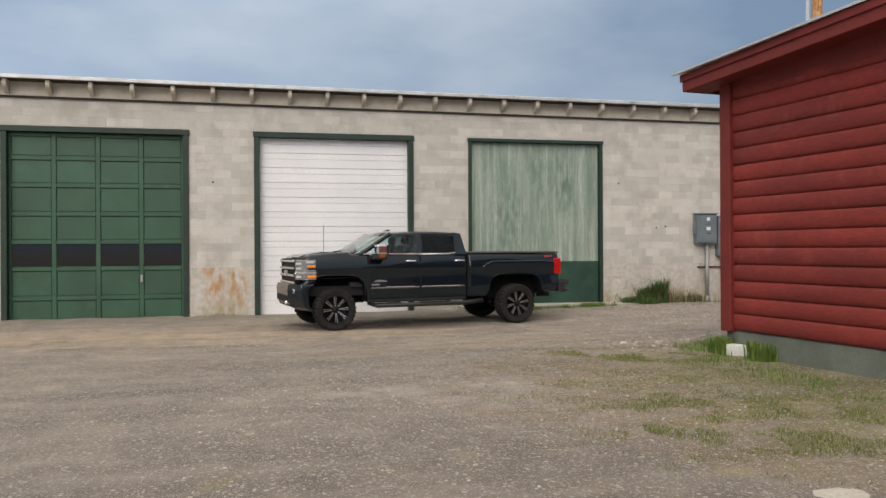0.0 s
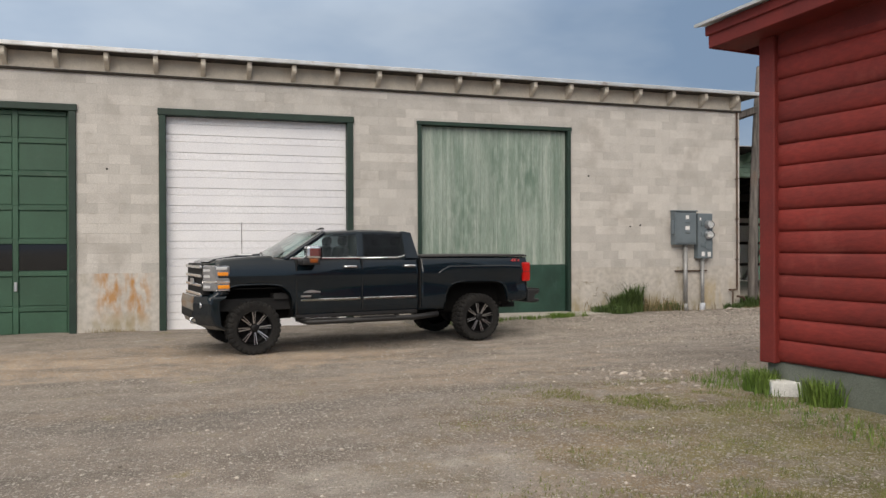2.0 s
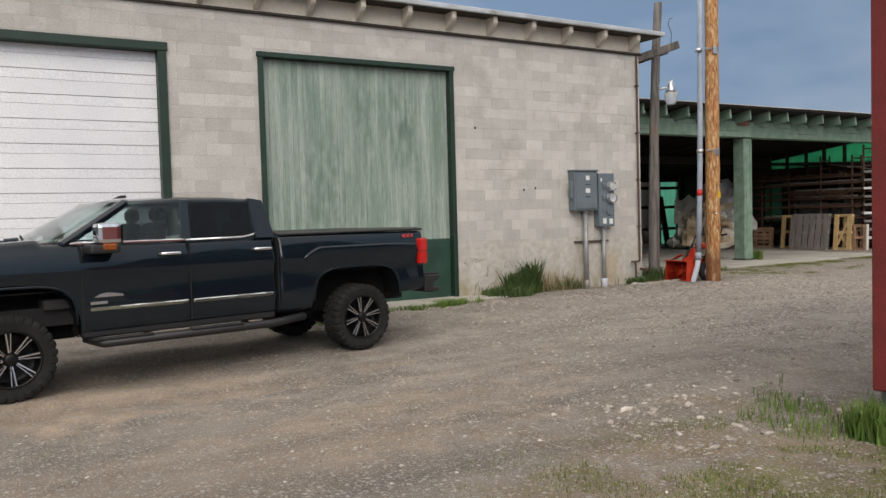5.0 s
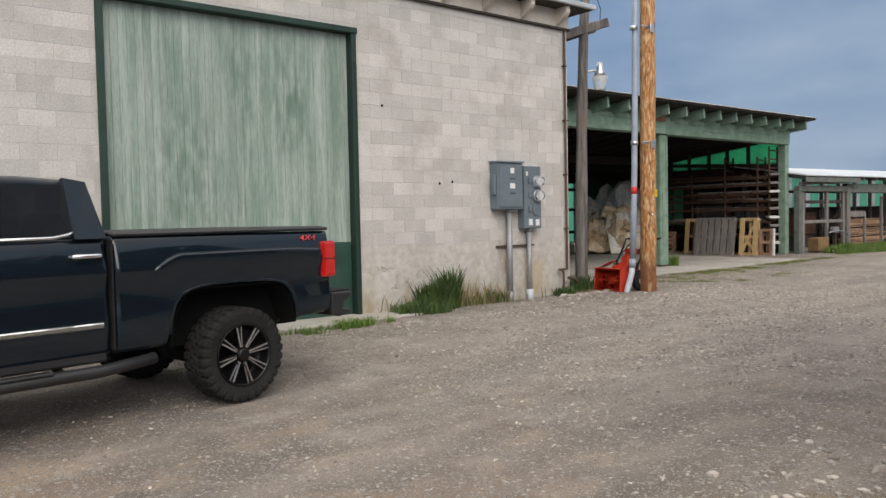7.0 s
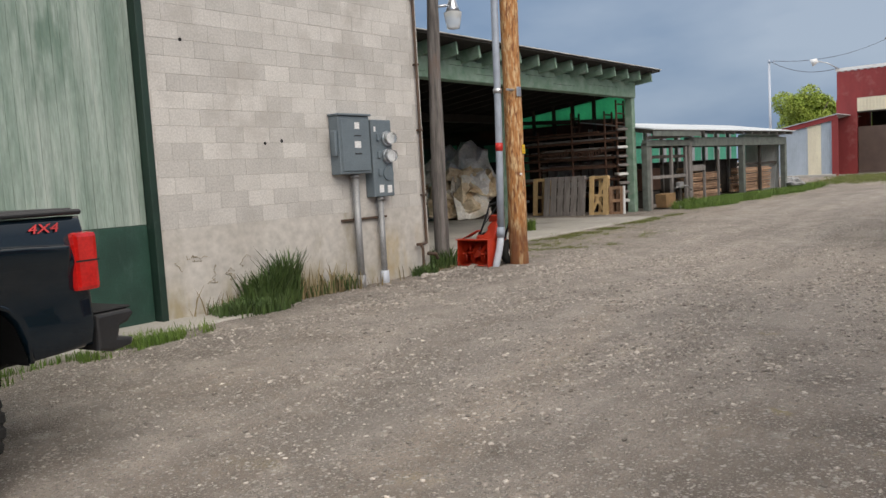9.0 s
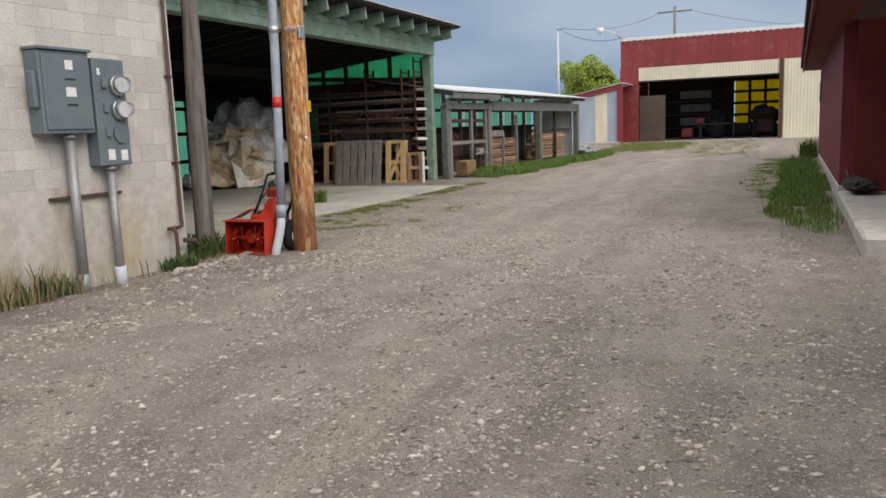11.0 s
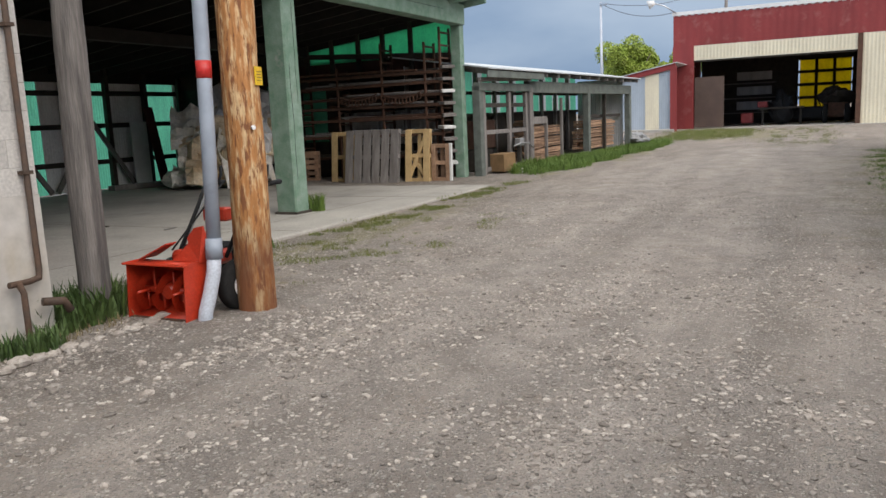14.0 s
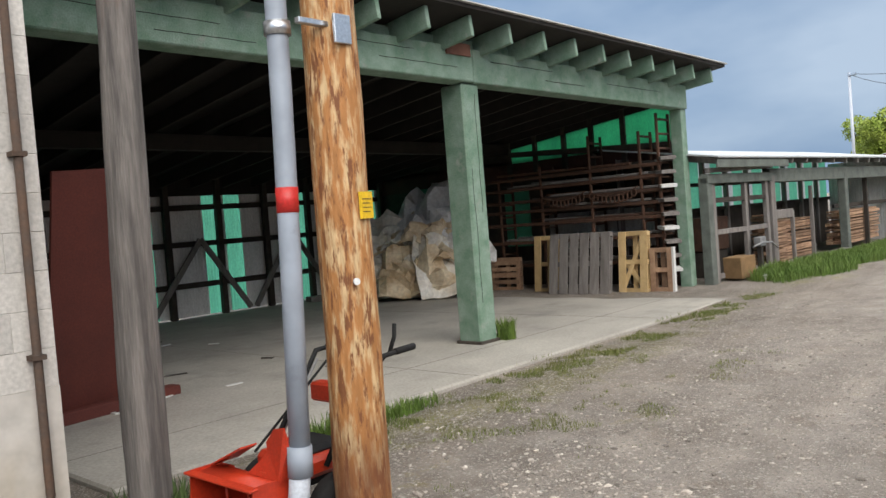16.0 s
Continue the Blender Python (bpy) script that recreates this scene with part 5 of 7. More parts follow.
part("bar", rod([(14.5, 1.9, 0.72), (14.9, 1.85, 0.78), (15.4, 1.85, 0.76), (15.75, 1.85, 0.62)], 0.02, 8), M_CONDUIT, bz)
part("stem", cube(14.95, 15.05, 1.9, 2.0, 0.1, 0.7, 0.01), M_DARKWOOD, bz)


def lumber_stack(x0, x1, y, z0, rows, per, material, name="lumber_stack", label="stack of reddish sawn lumber under the lean-to"):
    st = thing(name, label, "lumber", group="lumber stacks")
    z = z0
    for r in range(rows):
        h = 0.05 if r % 3 else 0.09
        for k in range(per):
            a, b = x0 + random.uniform(-0.12, 0.12), x1 + random.uniform(-0.15, 0.15)
            part("board", timber((a, y + k * 0.16, z + h / 2), (b, y + k * 0.16 + random.uniform(-0.03, 0.03), z + h / 2 + random.uniform(-0.01, 0.01)), 0.14, h - 0.008, 0.003), material, st)
        z += h + 0.012 + (0.03 if r % 4 == 3 else 0)
    return st


def shed_y(x):
    return 2.3 - 0.07 * (x - 13.32)


lumber_stack(16.5, 17.5, shed_y(17) + 0.25, 0.17, 14, 3, M_LUMBER)
lumber_stack(17.7, 20.0, shed_y(19) + 0.6, 0.17, 12, 3, M_LUMBER)
lumber_stack(20.9, 24.3, shed_y(22.5) + 0.3, 0.3, 11, 3, M_LUMBER)
single("lumber_rack", timber((16.45, shed_y(16.4) + 0.1, 1.3), (17.5, shed_y(17.4) + 0.1, 1.3), 0.12, 0.2), M_GREYWOOD, "grey timber over the lumber stack", "timber")
for x in (16.5, 17.55, 18.7):
    single("rack_stake", timber((x, shed_y(x) + 0.1, 0.1), (x, shed_y(x) + 0.1, 1.9 if x > 18 else 1.35), 0.08, 0.08), M_GREYWOOD, "grey stake holding the lumber", "stake", group="stakes")
single("plank", timber((17.0, 1.75, 0.2), (19.9, 1.62, 0.26), 0.25, 0.06), M_GREYWOOD, "weathered plank lying in front of the lumber", "plank")
single("plank", timber((16.9, 1.45, 0.2), (17.9, 1.25, 0.19), 0.3, 0.05), M_GREYWOOD, "broken plank in the grass", "plank")
single("concrete_block", cube(13.95, 14.25, 1.5, 1.75, 0.05, 0.2, 0.015), M_WHITEBOARD, "pale concrete block at the slab's corner", "block")
rp = rumpled(25.4, 1.35, 0.55, 0.4, 0.45, 5, n=20, base=0.15)
single("scrap_heap", rp, M_CONDUIT, "grey heap of scrap beside the lean-to", "scrap")

# ---- wing and workshop ----
wing = thing("shop_wing", "low wing clad in zinc and cream sheets with red trim", "building")
part("sheet", corrugated(2.62, 4.1, 0.55, 2.9, 0.09, 0.006, "y", 33.0), M_ZINC, wing)
part("sheet", corrugated(2.0, 2.62, 0.55, 3.0, 0.09, 0.006, "y", 32.99), M_CREAM, wing)
part("sheet", corrugated(1.5, 2.0, 0.55, 3.1, 0.09, 0.006, "y", 33.0), M_ZINC, wing)
part("base", cube(32.9, 33.3, 1.3, 4.3, -0.2, 0.55, 0.03), M_CONC, wing)
part("side_wall", cube(33.03, 38, 4.05, 4.1, 0, 2.8), M_ZINC, wing)
part("rake_board", timber((32.93, 4.35, 2.72), (32.93, 1.25, 3.32), 0.05, 0.24), M_REDSHEET, wing)
part("corner_board", cube(32.92, 33.02, 1.22, 1.5, 0.3, 3.3), M_REDSHEET, wing)
part("roof", beam(bmesh.new(), (35.5, 4.45, 2.84), (35.5, 1.2, 3.46), 5.3, 0.03), M_METALROOF, wing)
shop = thing("workshop", "red metal workshop with an open bay and cream sheet cladding", "building")
SX = 35.7
part("fascia", corrugated(-12.0, 1.85, 4.3, 5.82, 0.3, 0.006, "y", SX), M_REDSHEET, shop, "faded red sheet parapet")
part("coping", cube(SX - 0.035, SX + 0.15, -12.05, 1.9, 5.74, 5.9), M_LABEL, shop)
part("door_track_cladding", corrugated(-5.95, 0.9, 3.62, 4.3, 0.15, 0.009, "y", SX - 0.06), M_CREAM, shop, "cream ribbed sheet over the bay")
part("cladding", corrugated(-12.0, -6.1, 0.3, 4.3, 0.15, 0.009, "y", SX), M_CREAM, shop, "cream ribbed sheet wall")
part("pier", cube(SX - 0.12, SX + 0.1, -6.12, -5.92, 0.2, 4.3), M_RUST, shop)
part("pier", cube(SX - 0.1, SX + 0.1, 0.9, 1.86, 0.2, 4.3), M_REDSHEET, shop)
part("header", cube(SX - 0.02, SX + 0.14, -5.92, 0.9, 3.55, 3.66), M_DARKWOOD, shop)
part("sliding_door", cube(SX - 0.02, SX + 0.06, -0.46, 0.86, 0.5, 2.84), mat("brown_steel_door", (0.10, 0.065, 0.05), (0.08, 0.05, 0.04), scale=2, rough=0.7), shop, "brown steel leaf standing half across the bay")
part("side_wall", cube(SX + 0.05, SX + 8.1, 1.75, 1.85, 0.2, 5.8), M_REDSHEET, shop)
part("far_side_wall", cube(SX + 0.05, SX + 8.1, -12.1, -12.0, 0.2, 5.8), M_REDSHEET, shop)
part("roof", cube(SX, SX + 8.1, -12.1, 1.85, 5.7, 5.8), M_METALROOF, shop)
part("floor", cube(SX - 0.6, SX + 8.1, -12, 1.75, 0.2, 0.45), M_CONC, shop)
for r in range(4):
    for k in range(3):
        part("light_panel", cube(SX + 7.96, SX + 8.0, -5.85 + k * 0.86, -5.1 + k * 0.86, 1.1 + r * 0.68, 1.66 + r * 0.68), M_YELLOWPLASTIC, shop, "yellow translucent pane")
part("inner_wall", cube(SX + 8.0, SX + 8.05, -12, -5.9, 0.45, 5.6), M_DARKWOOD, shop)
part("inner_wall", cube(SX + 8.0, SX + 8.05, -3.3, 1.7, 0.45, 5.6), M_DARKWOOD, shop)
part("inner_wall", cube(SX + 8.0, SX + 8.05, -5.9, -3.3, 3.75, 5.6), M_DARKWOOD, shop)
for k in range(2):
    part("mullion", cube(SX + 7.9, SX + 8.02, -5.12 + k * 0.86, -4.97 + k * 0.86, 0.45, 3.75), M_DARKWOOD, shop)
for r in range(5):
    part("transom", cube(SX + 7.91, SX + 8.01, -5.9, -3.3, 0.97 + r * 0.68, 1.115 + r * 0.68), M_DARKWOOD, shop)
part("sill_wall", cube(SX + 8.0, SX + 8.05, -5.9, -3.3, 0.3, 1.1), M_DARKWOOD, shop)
for r in range(3):
    part("inner_shelf", cube(SX + 7.4, SX + 7.9, -2.2, 0.6, 1.0 + r * 0.8, 1.06 + r * 0.8), M_GREYWOOD, shop)
    part("dull_pane", cube(SX + 7.93, SX + 7.97, -2.0, -0.2, 1.2 + r * 0.8, 1.65 + r * 0.8), M_DULLZINC, shop)
yard = thing("workbench", "cluttered bench with a red machine inside the workshop", "bench", (SX + 3.0, -1.2, 0.45))
part("red_tank", cube(-0.4, 0.3, -0.3, 0.25, 0.12, 0.62, 0.08, 2), M_REDSHEET, yard)
part("crate", cube(-0.35, 0.15, -0.95, -0.5, 0.86, 1.15, 0.02), M_REDSHEET, yard)
part("engine_block", rumpled(0.1, -1.6, 0.4, 0.5, 1.25, 37, n=16, rough=0.4, base=0.0), M_BLACK, yard)
part("bench_top", cube(-0.4, 0.6, -2.6, -0.6, 0.75, 0.85), M_DARKWOOD, yard)
part("bench_leg", cube(-0.3, -0.2, -2.5, -2.4, 0, 0.75), M_DARKWOOD, yard)
part("bench_leg", cube(-0.3, -0.2, -0.8, -0.7, 0, 0.75), M_DARKWOOD, yard)
tr = thing("machine", "dark machinery parked inside the workshop", "machine", (SX + 4.0, -5.2, 0.45))
part("body", cube(-0.8, 0.8, -0.5, 0.55, 0.25, 0.95, 0.1, 2), M_RUST, tr)
part("cover", rumpled(0, 0.0, 0.9, 0.75, 0.75, 31, n=20, rough=0.4, base=0.75), M_DARKWOOD, tr)
for wy in (-0.45, 0.5):
    tw = part("wheel", revolve(bmesh.new(), [(0.18, -0.1), (0.42, -0.12), (0.45, 0.0), (0.42, 0.12), (0.18, 0.1)], 20), M_RUBBER, tr)
    tw.location = (-0.75, wy, 0.45)
    part("wheel_hub", rod([(0, -0.13, 0), (0, 0.13, 0)], 0.17, 12), M_CONDUIT, tw)
part("lever", rod([(-0.4, 0.7, 0.8), (-0.5, 0.9, 1.3)], 0.03, 6), M_BLACK, tr)
part("hood", cube(-0.6, 0.6, 0.6, 2.0, 0.2, 0.8, 0.08), M_BLACK, tr)
lampx = thing("gooseneck_lamp", "white floodlight on an arm at the workshop's corner", "lamp", (SX - 0.1, 1.7, 5.85))
part("arm", rod([(0, 0, 0), (-0.3, 0.5, 0.35), (-0.5, 0.95, 0.5)], 0.03, 8), M_ALU, lampx)
part("head", rod([(-0.5, 0.9, 0.52), (-0.55, 1.2, 0.42)], 0.1, 14, 0.2), M_LABEL, lampx)

# ---- red barn by the drive ----
barn = thing("red_barn", "long dark red barn on a concrete footing", "barn")
BYW = -7.42
part("wall", cube(7.75, 21.5, BYW - 0.2, BYW, 0.28, 3.0), mat("red_board_wall", (0.185, 0.022, 0.024), (0.145, 0.016, 0.018), scale=1.4, rough=0.7, bump=0.15, stain=(0.22, 0.06, 0.05), stain_at=(0.58, 0.8), stain_scale=1.5), barn)
part("footing", cube(7.7, 21.55, BYW - 0.22, BYW + 0.015, -0.3, 0.29, 0.02), M_FOUND, barn, "low stained footing")
part("end_wall", cube(21.3, 21.5, -16, BYW - 0.2, 0.1, 3.0), M_REDTRIM, barn)
part("fascia", timber((3.0, BYW + 0.52, 2.98), (22.0, BYW + 0.52, 3.0), 0.04, 0.2), M_REDTRIM, barn)
part("soffit", cube(3.0, 22.0, BYW - 0.1, BYW + 0.5, 2.95, 2.98), M_REDTRIM, barn)
part("roof", beam(bmesh.new(), (12.5, BYW + 0.6, 3.06), (12.5, -12.0, 4.6), 19.4, 0.04), M_RUST, barn, "brown rusted metal roof")
part("recess_wall", cube(2.0, 7.75, -9.3, -9.1, 0.1, 3.0), M_REDTRIM, barn)
part("recess_side", cube(7.6, 7.74, -9.1, BYW - 0.2, 0.1, 3.0), M_REDTRIM, barn)
part("recess_floor", cube(2.0, 7.7, -9.1, BYW + 0.02, -0.3, 0.2, 0.03), M_FOUND, barn)
part("brown_door", cube(4.2, 6.6, -9.09, -9.02, 0.25, 2.1, 0.02), M_RUST, barn)
part("window", cube(19.6, 20.3, BYW + 0.001, BYW + 0.05, 1.9, 2.5, 0.01), M_GREYWOOD, barn)
bk = thing("junk_pile", "dark odds and ends on the barn's step", "junk", (7.2, -7.7, 0.22))
part("bag", rumpled(0, 0, 0.4, 0.2, 0.2, 41, n=16, rough=0.6, base=0.0), M_DARKWOOD, bk)
part("bar", rod([(-0.4, 0.1, 0.02), (0.2, 0.2, 0.35)], 0.02, 8), M_RUST, bk)
# ---- distance ----
lp = thing("light_pole", "slim pale steel pole behind the sheds", "pole", (40.0, 6.45, 0.3))
part("shaft", rod([(0, 0, 0), (0, 0, 7.0)], 0.09, 10, 0.06), M_PVCLIGHT, lp)
part("bracket", cube(-0.1, 0.1, -0.3, 0.05, 6.85, 6.95), M_ALU, lp)
tp = thing("telephone_pole", "far wooden telephone pole with a crossarm", "pole", (58.0, 2.1, 0.7))
part("shaft", rod([(0, 0, 0), (0, 0, 9.6)], 0.14, 10, 0.11), M_GREYWOOD, tp)
part("crossarm", timber((0, -1.3, 9.2), (0, 1.3, 9.2), 0.1, 0.12), M_GREYWOOD, tp)
wr = thing("overhead_wires", "thin black wires slung between the far poles", "wire")


def wire(a, b, sag):
    a, b = Vector(a), Vector(b)
    part("wire", rod([a.lerp(b, i / 14) - Vector((0, 0, sag * 4 * (i / 14) * (1 - i / 14))) for i in range(15)], 0.014, 5), M_WIRE, wr)


wire((40, 6.2, 7.2), (58, 3.2, 9.9), 0.5)
wire((40, 6.3, 7.15), (35.6, 1.8, 5.9), 0.35)
wire((58, 1.0, 9.9), (75, -14, 9.8), 0.8)

M_LEAF = mat("spring_leaves", (0.20, 0.28, 0.03), (0.28, 0.34, 0.05), scale=1.2, rough=0.7, bump=0.0, island=0.25)
M_BARK = mat("bark", (0.10, 0.08, 0.06), (0.07, 0.055, 0.04), scale=8, rough=0.95, bump=0.4)


def tree(x, y, h, w, seed, label):
    rng = random.Random(seed)
    t = thing("tree", label, "tree", (x, y, 0.3), group="far trees")
    part("trunk", rod([(0, 0, 0), (0.1, 0, h * 0.3), (0, 0.1, h * 0.55)], 0.28, 8, 0.12), M_BARK, t)
    for k in range(6):
        a = rng.uniform(0, 6.28)
        part("limb", rod([(0, 0, h * 0.35), (w * 0.35 * math.cos(a), w * 0.35 * math.sin(a), h * 0.6), (w * 0.6 * math.cos(a), w * 0.6 * math.sin(a), h * 0.8)], 0.1, 6, 0.03), M_BARK, t)
    verts, faces = [], []
    lumps = [(rng.gauss(0, w * 0.36), rng.gauss(0, w * 0.36), h * rng.uniform(0.42, 0.88), w * rng.uniform(0.16, 0.34)) for _ in range(26)]
    for i in range(26000):
        cx, cy, cz, r = rng.choice(lumps)
        d = Vector((rng.gauss(0, 1), rng.gauss(0, 1), rng.gauss(0, 1))).normalized() * r * rng.uniform(0.6, 1.05)
        p = Vector((cx, cy, cz)) + d
        u = Vector((rng.uniform(-1, 1), rng.uniform(-1, 1), rng.uniform(-1, 1))).normalized() * rng.uniform(0.07, 0.13)
        v = u.orthogonal().normalized() * 0.065
        b = len(verts)
        verts += [p - u, p + v, p + u, p - v]
        faces.append((b, b + 1, b + 2, b + 3))
    me = bpy.data.meshes.new("crown")
    me.from_pydata([tuple(v) for v in verts], [], faces)
    me.materials.append(M_LEAF)
    c = new("crown", me)
    c.parent = t


tree(62, 10.2, 7.0, 3.2, 1, "bright green spring tree behind the sheds")
tree(66, 7.2, 6.2, 2.6, 2, "smaller spring tree behind the sheds")



# ---- pickup truck ----
M_PAINT = mat("slate_blue_paint", (0.0042, 0.0102, 0.0158), (0.0036, 0.0088, 0.0136), scale=2, rough=0.3, metal=0.0, bump=0.0, coat=1.0)
sock(M_PAINT.node_tree.nodes["Principled BSDF"], "Specular IOR Level", 0.03)
M_PLASTIC = mat("black_trim", (0.014, 0.014, 0.015), (0.02, 0.02, 0.021), scale=4, rough=0.5, bump=0.05)
M_SEAT = mat("dark_upholstery", (0.016, 0.016, 0.017), (0.024, 0.024, 0.024), scale=5, rough=0.85)
M_AMBER = mat("amber_lens", (0.85, 0.30, 0.02), (0.80, 0.26, 0.02), rough=0.15, bump=0, coat=0.5)
M_AMBERDARK = mat("dark_amber_lens", (0.26, 0.07, 0.015), (0.20, 0.05, 0.012), rough=0.12, bump=0, coat=0.6)
M_LENS = mat("clear_lens", (0.72, 0.74, 0.76), (0.60, 0.62, 0.65), scale=12, rough=0.12, metal=0.4, bump=0, coat=0.6)
M_TAIL = mat("red_lens", (0.55, 0.012, 0.010), (0.42, 0.01, 0.008), scale=6, rough=0.15, bump=0, coat=0.6)
M_EMBLEM = mat("red_emblem", (0.60, 0.05, 0.05), rough=0.4, bump=0)
M_FLATBLACK = mat("flat_black", (0.006, 0.006, 0.006), (0.009, 0.009, 0.009), scale=5, rough=1.0, bump=0)
sock(M_FLATBLACK.node_tree.nodes["Principled BSDF"], "Specular IOR Level", 0.1)
M_HEADLAMP = mat("silver_headlamp", (0.34, 0.35, 0.37), (0.22, 0.23, 0.25), scale=10, rough=0.12, metal=0.6, bump=0, coat=0.8)
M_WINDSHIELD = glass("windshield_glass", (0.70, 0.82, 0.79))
# index set above the other panes to strengthen the sky's reflection
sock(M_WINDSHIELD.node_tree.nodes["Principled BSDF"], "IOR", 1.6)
M_RIM = mat("black_rim", (0.006, 0.006, 0.0065), rough=0.4, bump=0)
sock(M_RIM.node_tree.nodes["Principled BSDF"], "Specular IOR Level", 0.3)
M_MACHINED = mat("machined_alloy", (0.62, 0.62, 0.63), (0.55, 0.55, 0.56), rough=0.28, metal=0.9, bump=0)
M_SIDEGLASS = glass("side_glass", (0.74, 0.86, 0.85))
M_TINTGLASS = glass("tinted_glass", (0.12, 0.145, 0.155))

TZ = -0.092
truck = thing("pickup_truck", "dark slate-blue lifted crew-cab pickup parked on gravel", "truck", (-8.255, -2.70, TZ), 190.1)


def slab_profile(prof, y0, y1, bevel=0.04, seg=3, cuts=()):
    """A side profile of (x, z) drawn out across the truck, its outline rounded."""
    bm = bmesh.new()
    a = [bm.verts.new((x, y0, z)) for x, z in prof]
    b = [bm.verts.new((x, y1, z)) for x, z in prof]
    bm.faces.new(a), bm.faces.new(b[::-1])
    for i in range(len(prof)):
        j = (i + 1) % len(prof)
        bm.faces.new((a[j], a[i], b[i], b[j]))
    bmesh.ops.recalc_face_normals(bm, faces=bm.faces[:])
    if bevel:
        rim = [e for e in bm.edges if abs(e.verts[0].co.y - e.verts[1].co.y) < 1e-5]
        bmesh.ops.bevel(bm, geom=rim, offset=bevel, segments=seg, affect="EDGES", profile=0.5)
    for z in cuts:
        bmesh.ops.bisect_plane(bm, geom=bm.verts[:] + bm.edges[:] + bm.faces[:], plane_co=(0, 0, z), plane_no=(0, 0, 1))
    return bm


def side_curve(bm, belly=0.0):
    """Bulges the flanks: a crease under the belt, tuck at the sill."""
    for v in bm.verts:
        y, z = v.co.y, v.co.z
        if abs(y) > 0.5:
            d = -0.05 * smooth((z - 1.36) / 0.26) - 0.055 * smooth((0.85 - z) / 0.35) + 0.018 * math.exp(-((z - 1.3) / 0.06) ** 2) - 0.012 * math.exp(-((z - 1.08) / 0.12) ** 2)
            v.co.y += d if y > 0 else -d
    for f in bm.faces:
        f.smooth = True
    return bm


CUTS = (0.7, 0.85, 0.95, 1.02, 1.08, 1.14, 1.2, 1.25, 1.28, 1.3, 1.33, 1.37, 1.42, 1.48)
front = [(4.68, 0.80), (4.73, 1.1), (4.74, 1.42), (4.69, 1.525), (4.45, 1.58), (4.1, 1.61), (3.66, 1.64), (3.6, 1.585), (2.4, 1.575), (1.16, 1.585), (1.14, 0.62), (3.3, 0.60)]
front += [(3.31, 0.8), (3.37, 0.98), (3.48, 1.09), (3.66, 1.15), (3.93, 1.165), (4.2, 1.15), (4.38, 1.09), (4.48, 0.98), (4.53, 0.82)]
ob = part("cab_body", side_curve(slab_profile(front, -0.97, 0.97, 0.045, 3, CUTS)), M_PAINT, truck)
bed = [(1.115, 1.585), (1.115, 0.62), (0.67, 0.62), (0.645, 0.8), (0.59, 0.97), (0.5, 1.08), (0.36, 1.125), (0, 1.135), (-0.36, 1.125), (-0.5, 1.08), (-0.59, 0.97), (-0.645, 0.8), (-0.66, 0.72), (-1.08, 0.74), (-1.1, 0.9), (-1.09, 1.575)]
part("cargo_bed", side_curve(slab_profile(bed, -0.985, 0.985, 0.04, 3, CUTS)), M_PAINT, truck)
part("bed_cover", cube(-1.07, 1.1, -0.9, 0.9, 1.59, 1.625, 0.012), M_PLASTIC, truck, "flat black cover over the bed")
part("bed_rail", cube(-1.09, 1.11, 0.87, 0.955, 1.58, 1.615, 0.012), M_PLASTIC, truck)
part("bed_rail", cube(-1.09, 1.11, -0.955, -0.87, 1.58, 1.615, 0.012), M_PLASTIC, truck)
part("hood_bulge", slab_profile([(4.6, 1.53), (4.5, 1.585), (4.1, 1.64), (3.72, 1.67), (3.7, 1.6)], -0.5, 0.5, 0.03), M_PAINT, truck)
part("hood_vent", cube(3.85, 4.1, 0.3, 0.52, 1.63, 1.66, 0.01), M_LENS, truck)


def flare(cx, w, h, sx, r=0.05):
    """A raised lip round a wheel arch."""
    for side in (1, -1):
        pts = []
        for i in range(17):
            a = math.pi * i / 16
            ex = 0.55
            px = math.copysign(abs(math.cos(a)) ** ex, math.cos(a)) * w
            pz = abs(math.sin(a)) ** ex * h
            pts.append((cx + px, side * sx, 0.72 + pz))
        part("wheel_arch", rod(pts, r, 8), M_PAINT, truck)


flare(3.92, 0.60, 0.44, 0.945, 0.018)
flare(0.0, 0.655, 0.415, 0.955, 0.018)
# bulged bed shoulder over the rear arch, with a sharp upper crease
for side in (1, -1):
    sh = bmesh.new()
    xs, zs = [-1.0 + 0.0195 * i for i in range(101)], [1.1 + 0.0109 * i for i in range(34)]
    rows = []
    for z in zs:
        row = []
        for x in xs:
            top = 1.445 - 0.16 * smooth((x - 0.55) / 0.4) - 0.02 * smooth((-x - 0.5) / 0.5)
            k = smooth((top - z) / 0.035) * (1 - 0.55 * smooth((top - 0.05 - z) / 0.28)) * smooth((0.95 - x) / 0.2) * smooth((x + 1.02) / 0.1)
            row.append(sh.verts.new((x, side * (0.93 + 0.087 * k), z)))
        rows.append(row)
    for a, b in zip(rows, rows[1:]):
        for i in range(len(xs) - 1):
            sh.faces.new((a[i], a[i + 1], b[i + 1], b[i])).smooth = True
    for f in [f for f in sh.faces if abs(f.calc_center_median().x) < 0.6 and f.calc_center_median().z < 1.135]:
        sh.faces.remove(f)
    part("fender_bulge", sh, M_PAINT, truck)
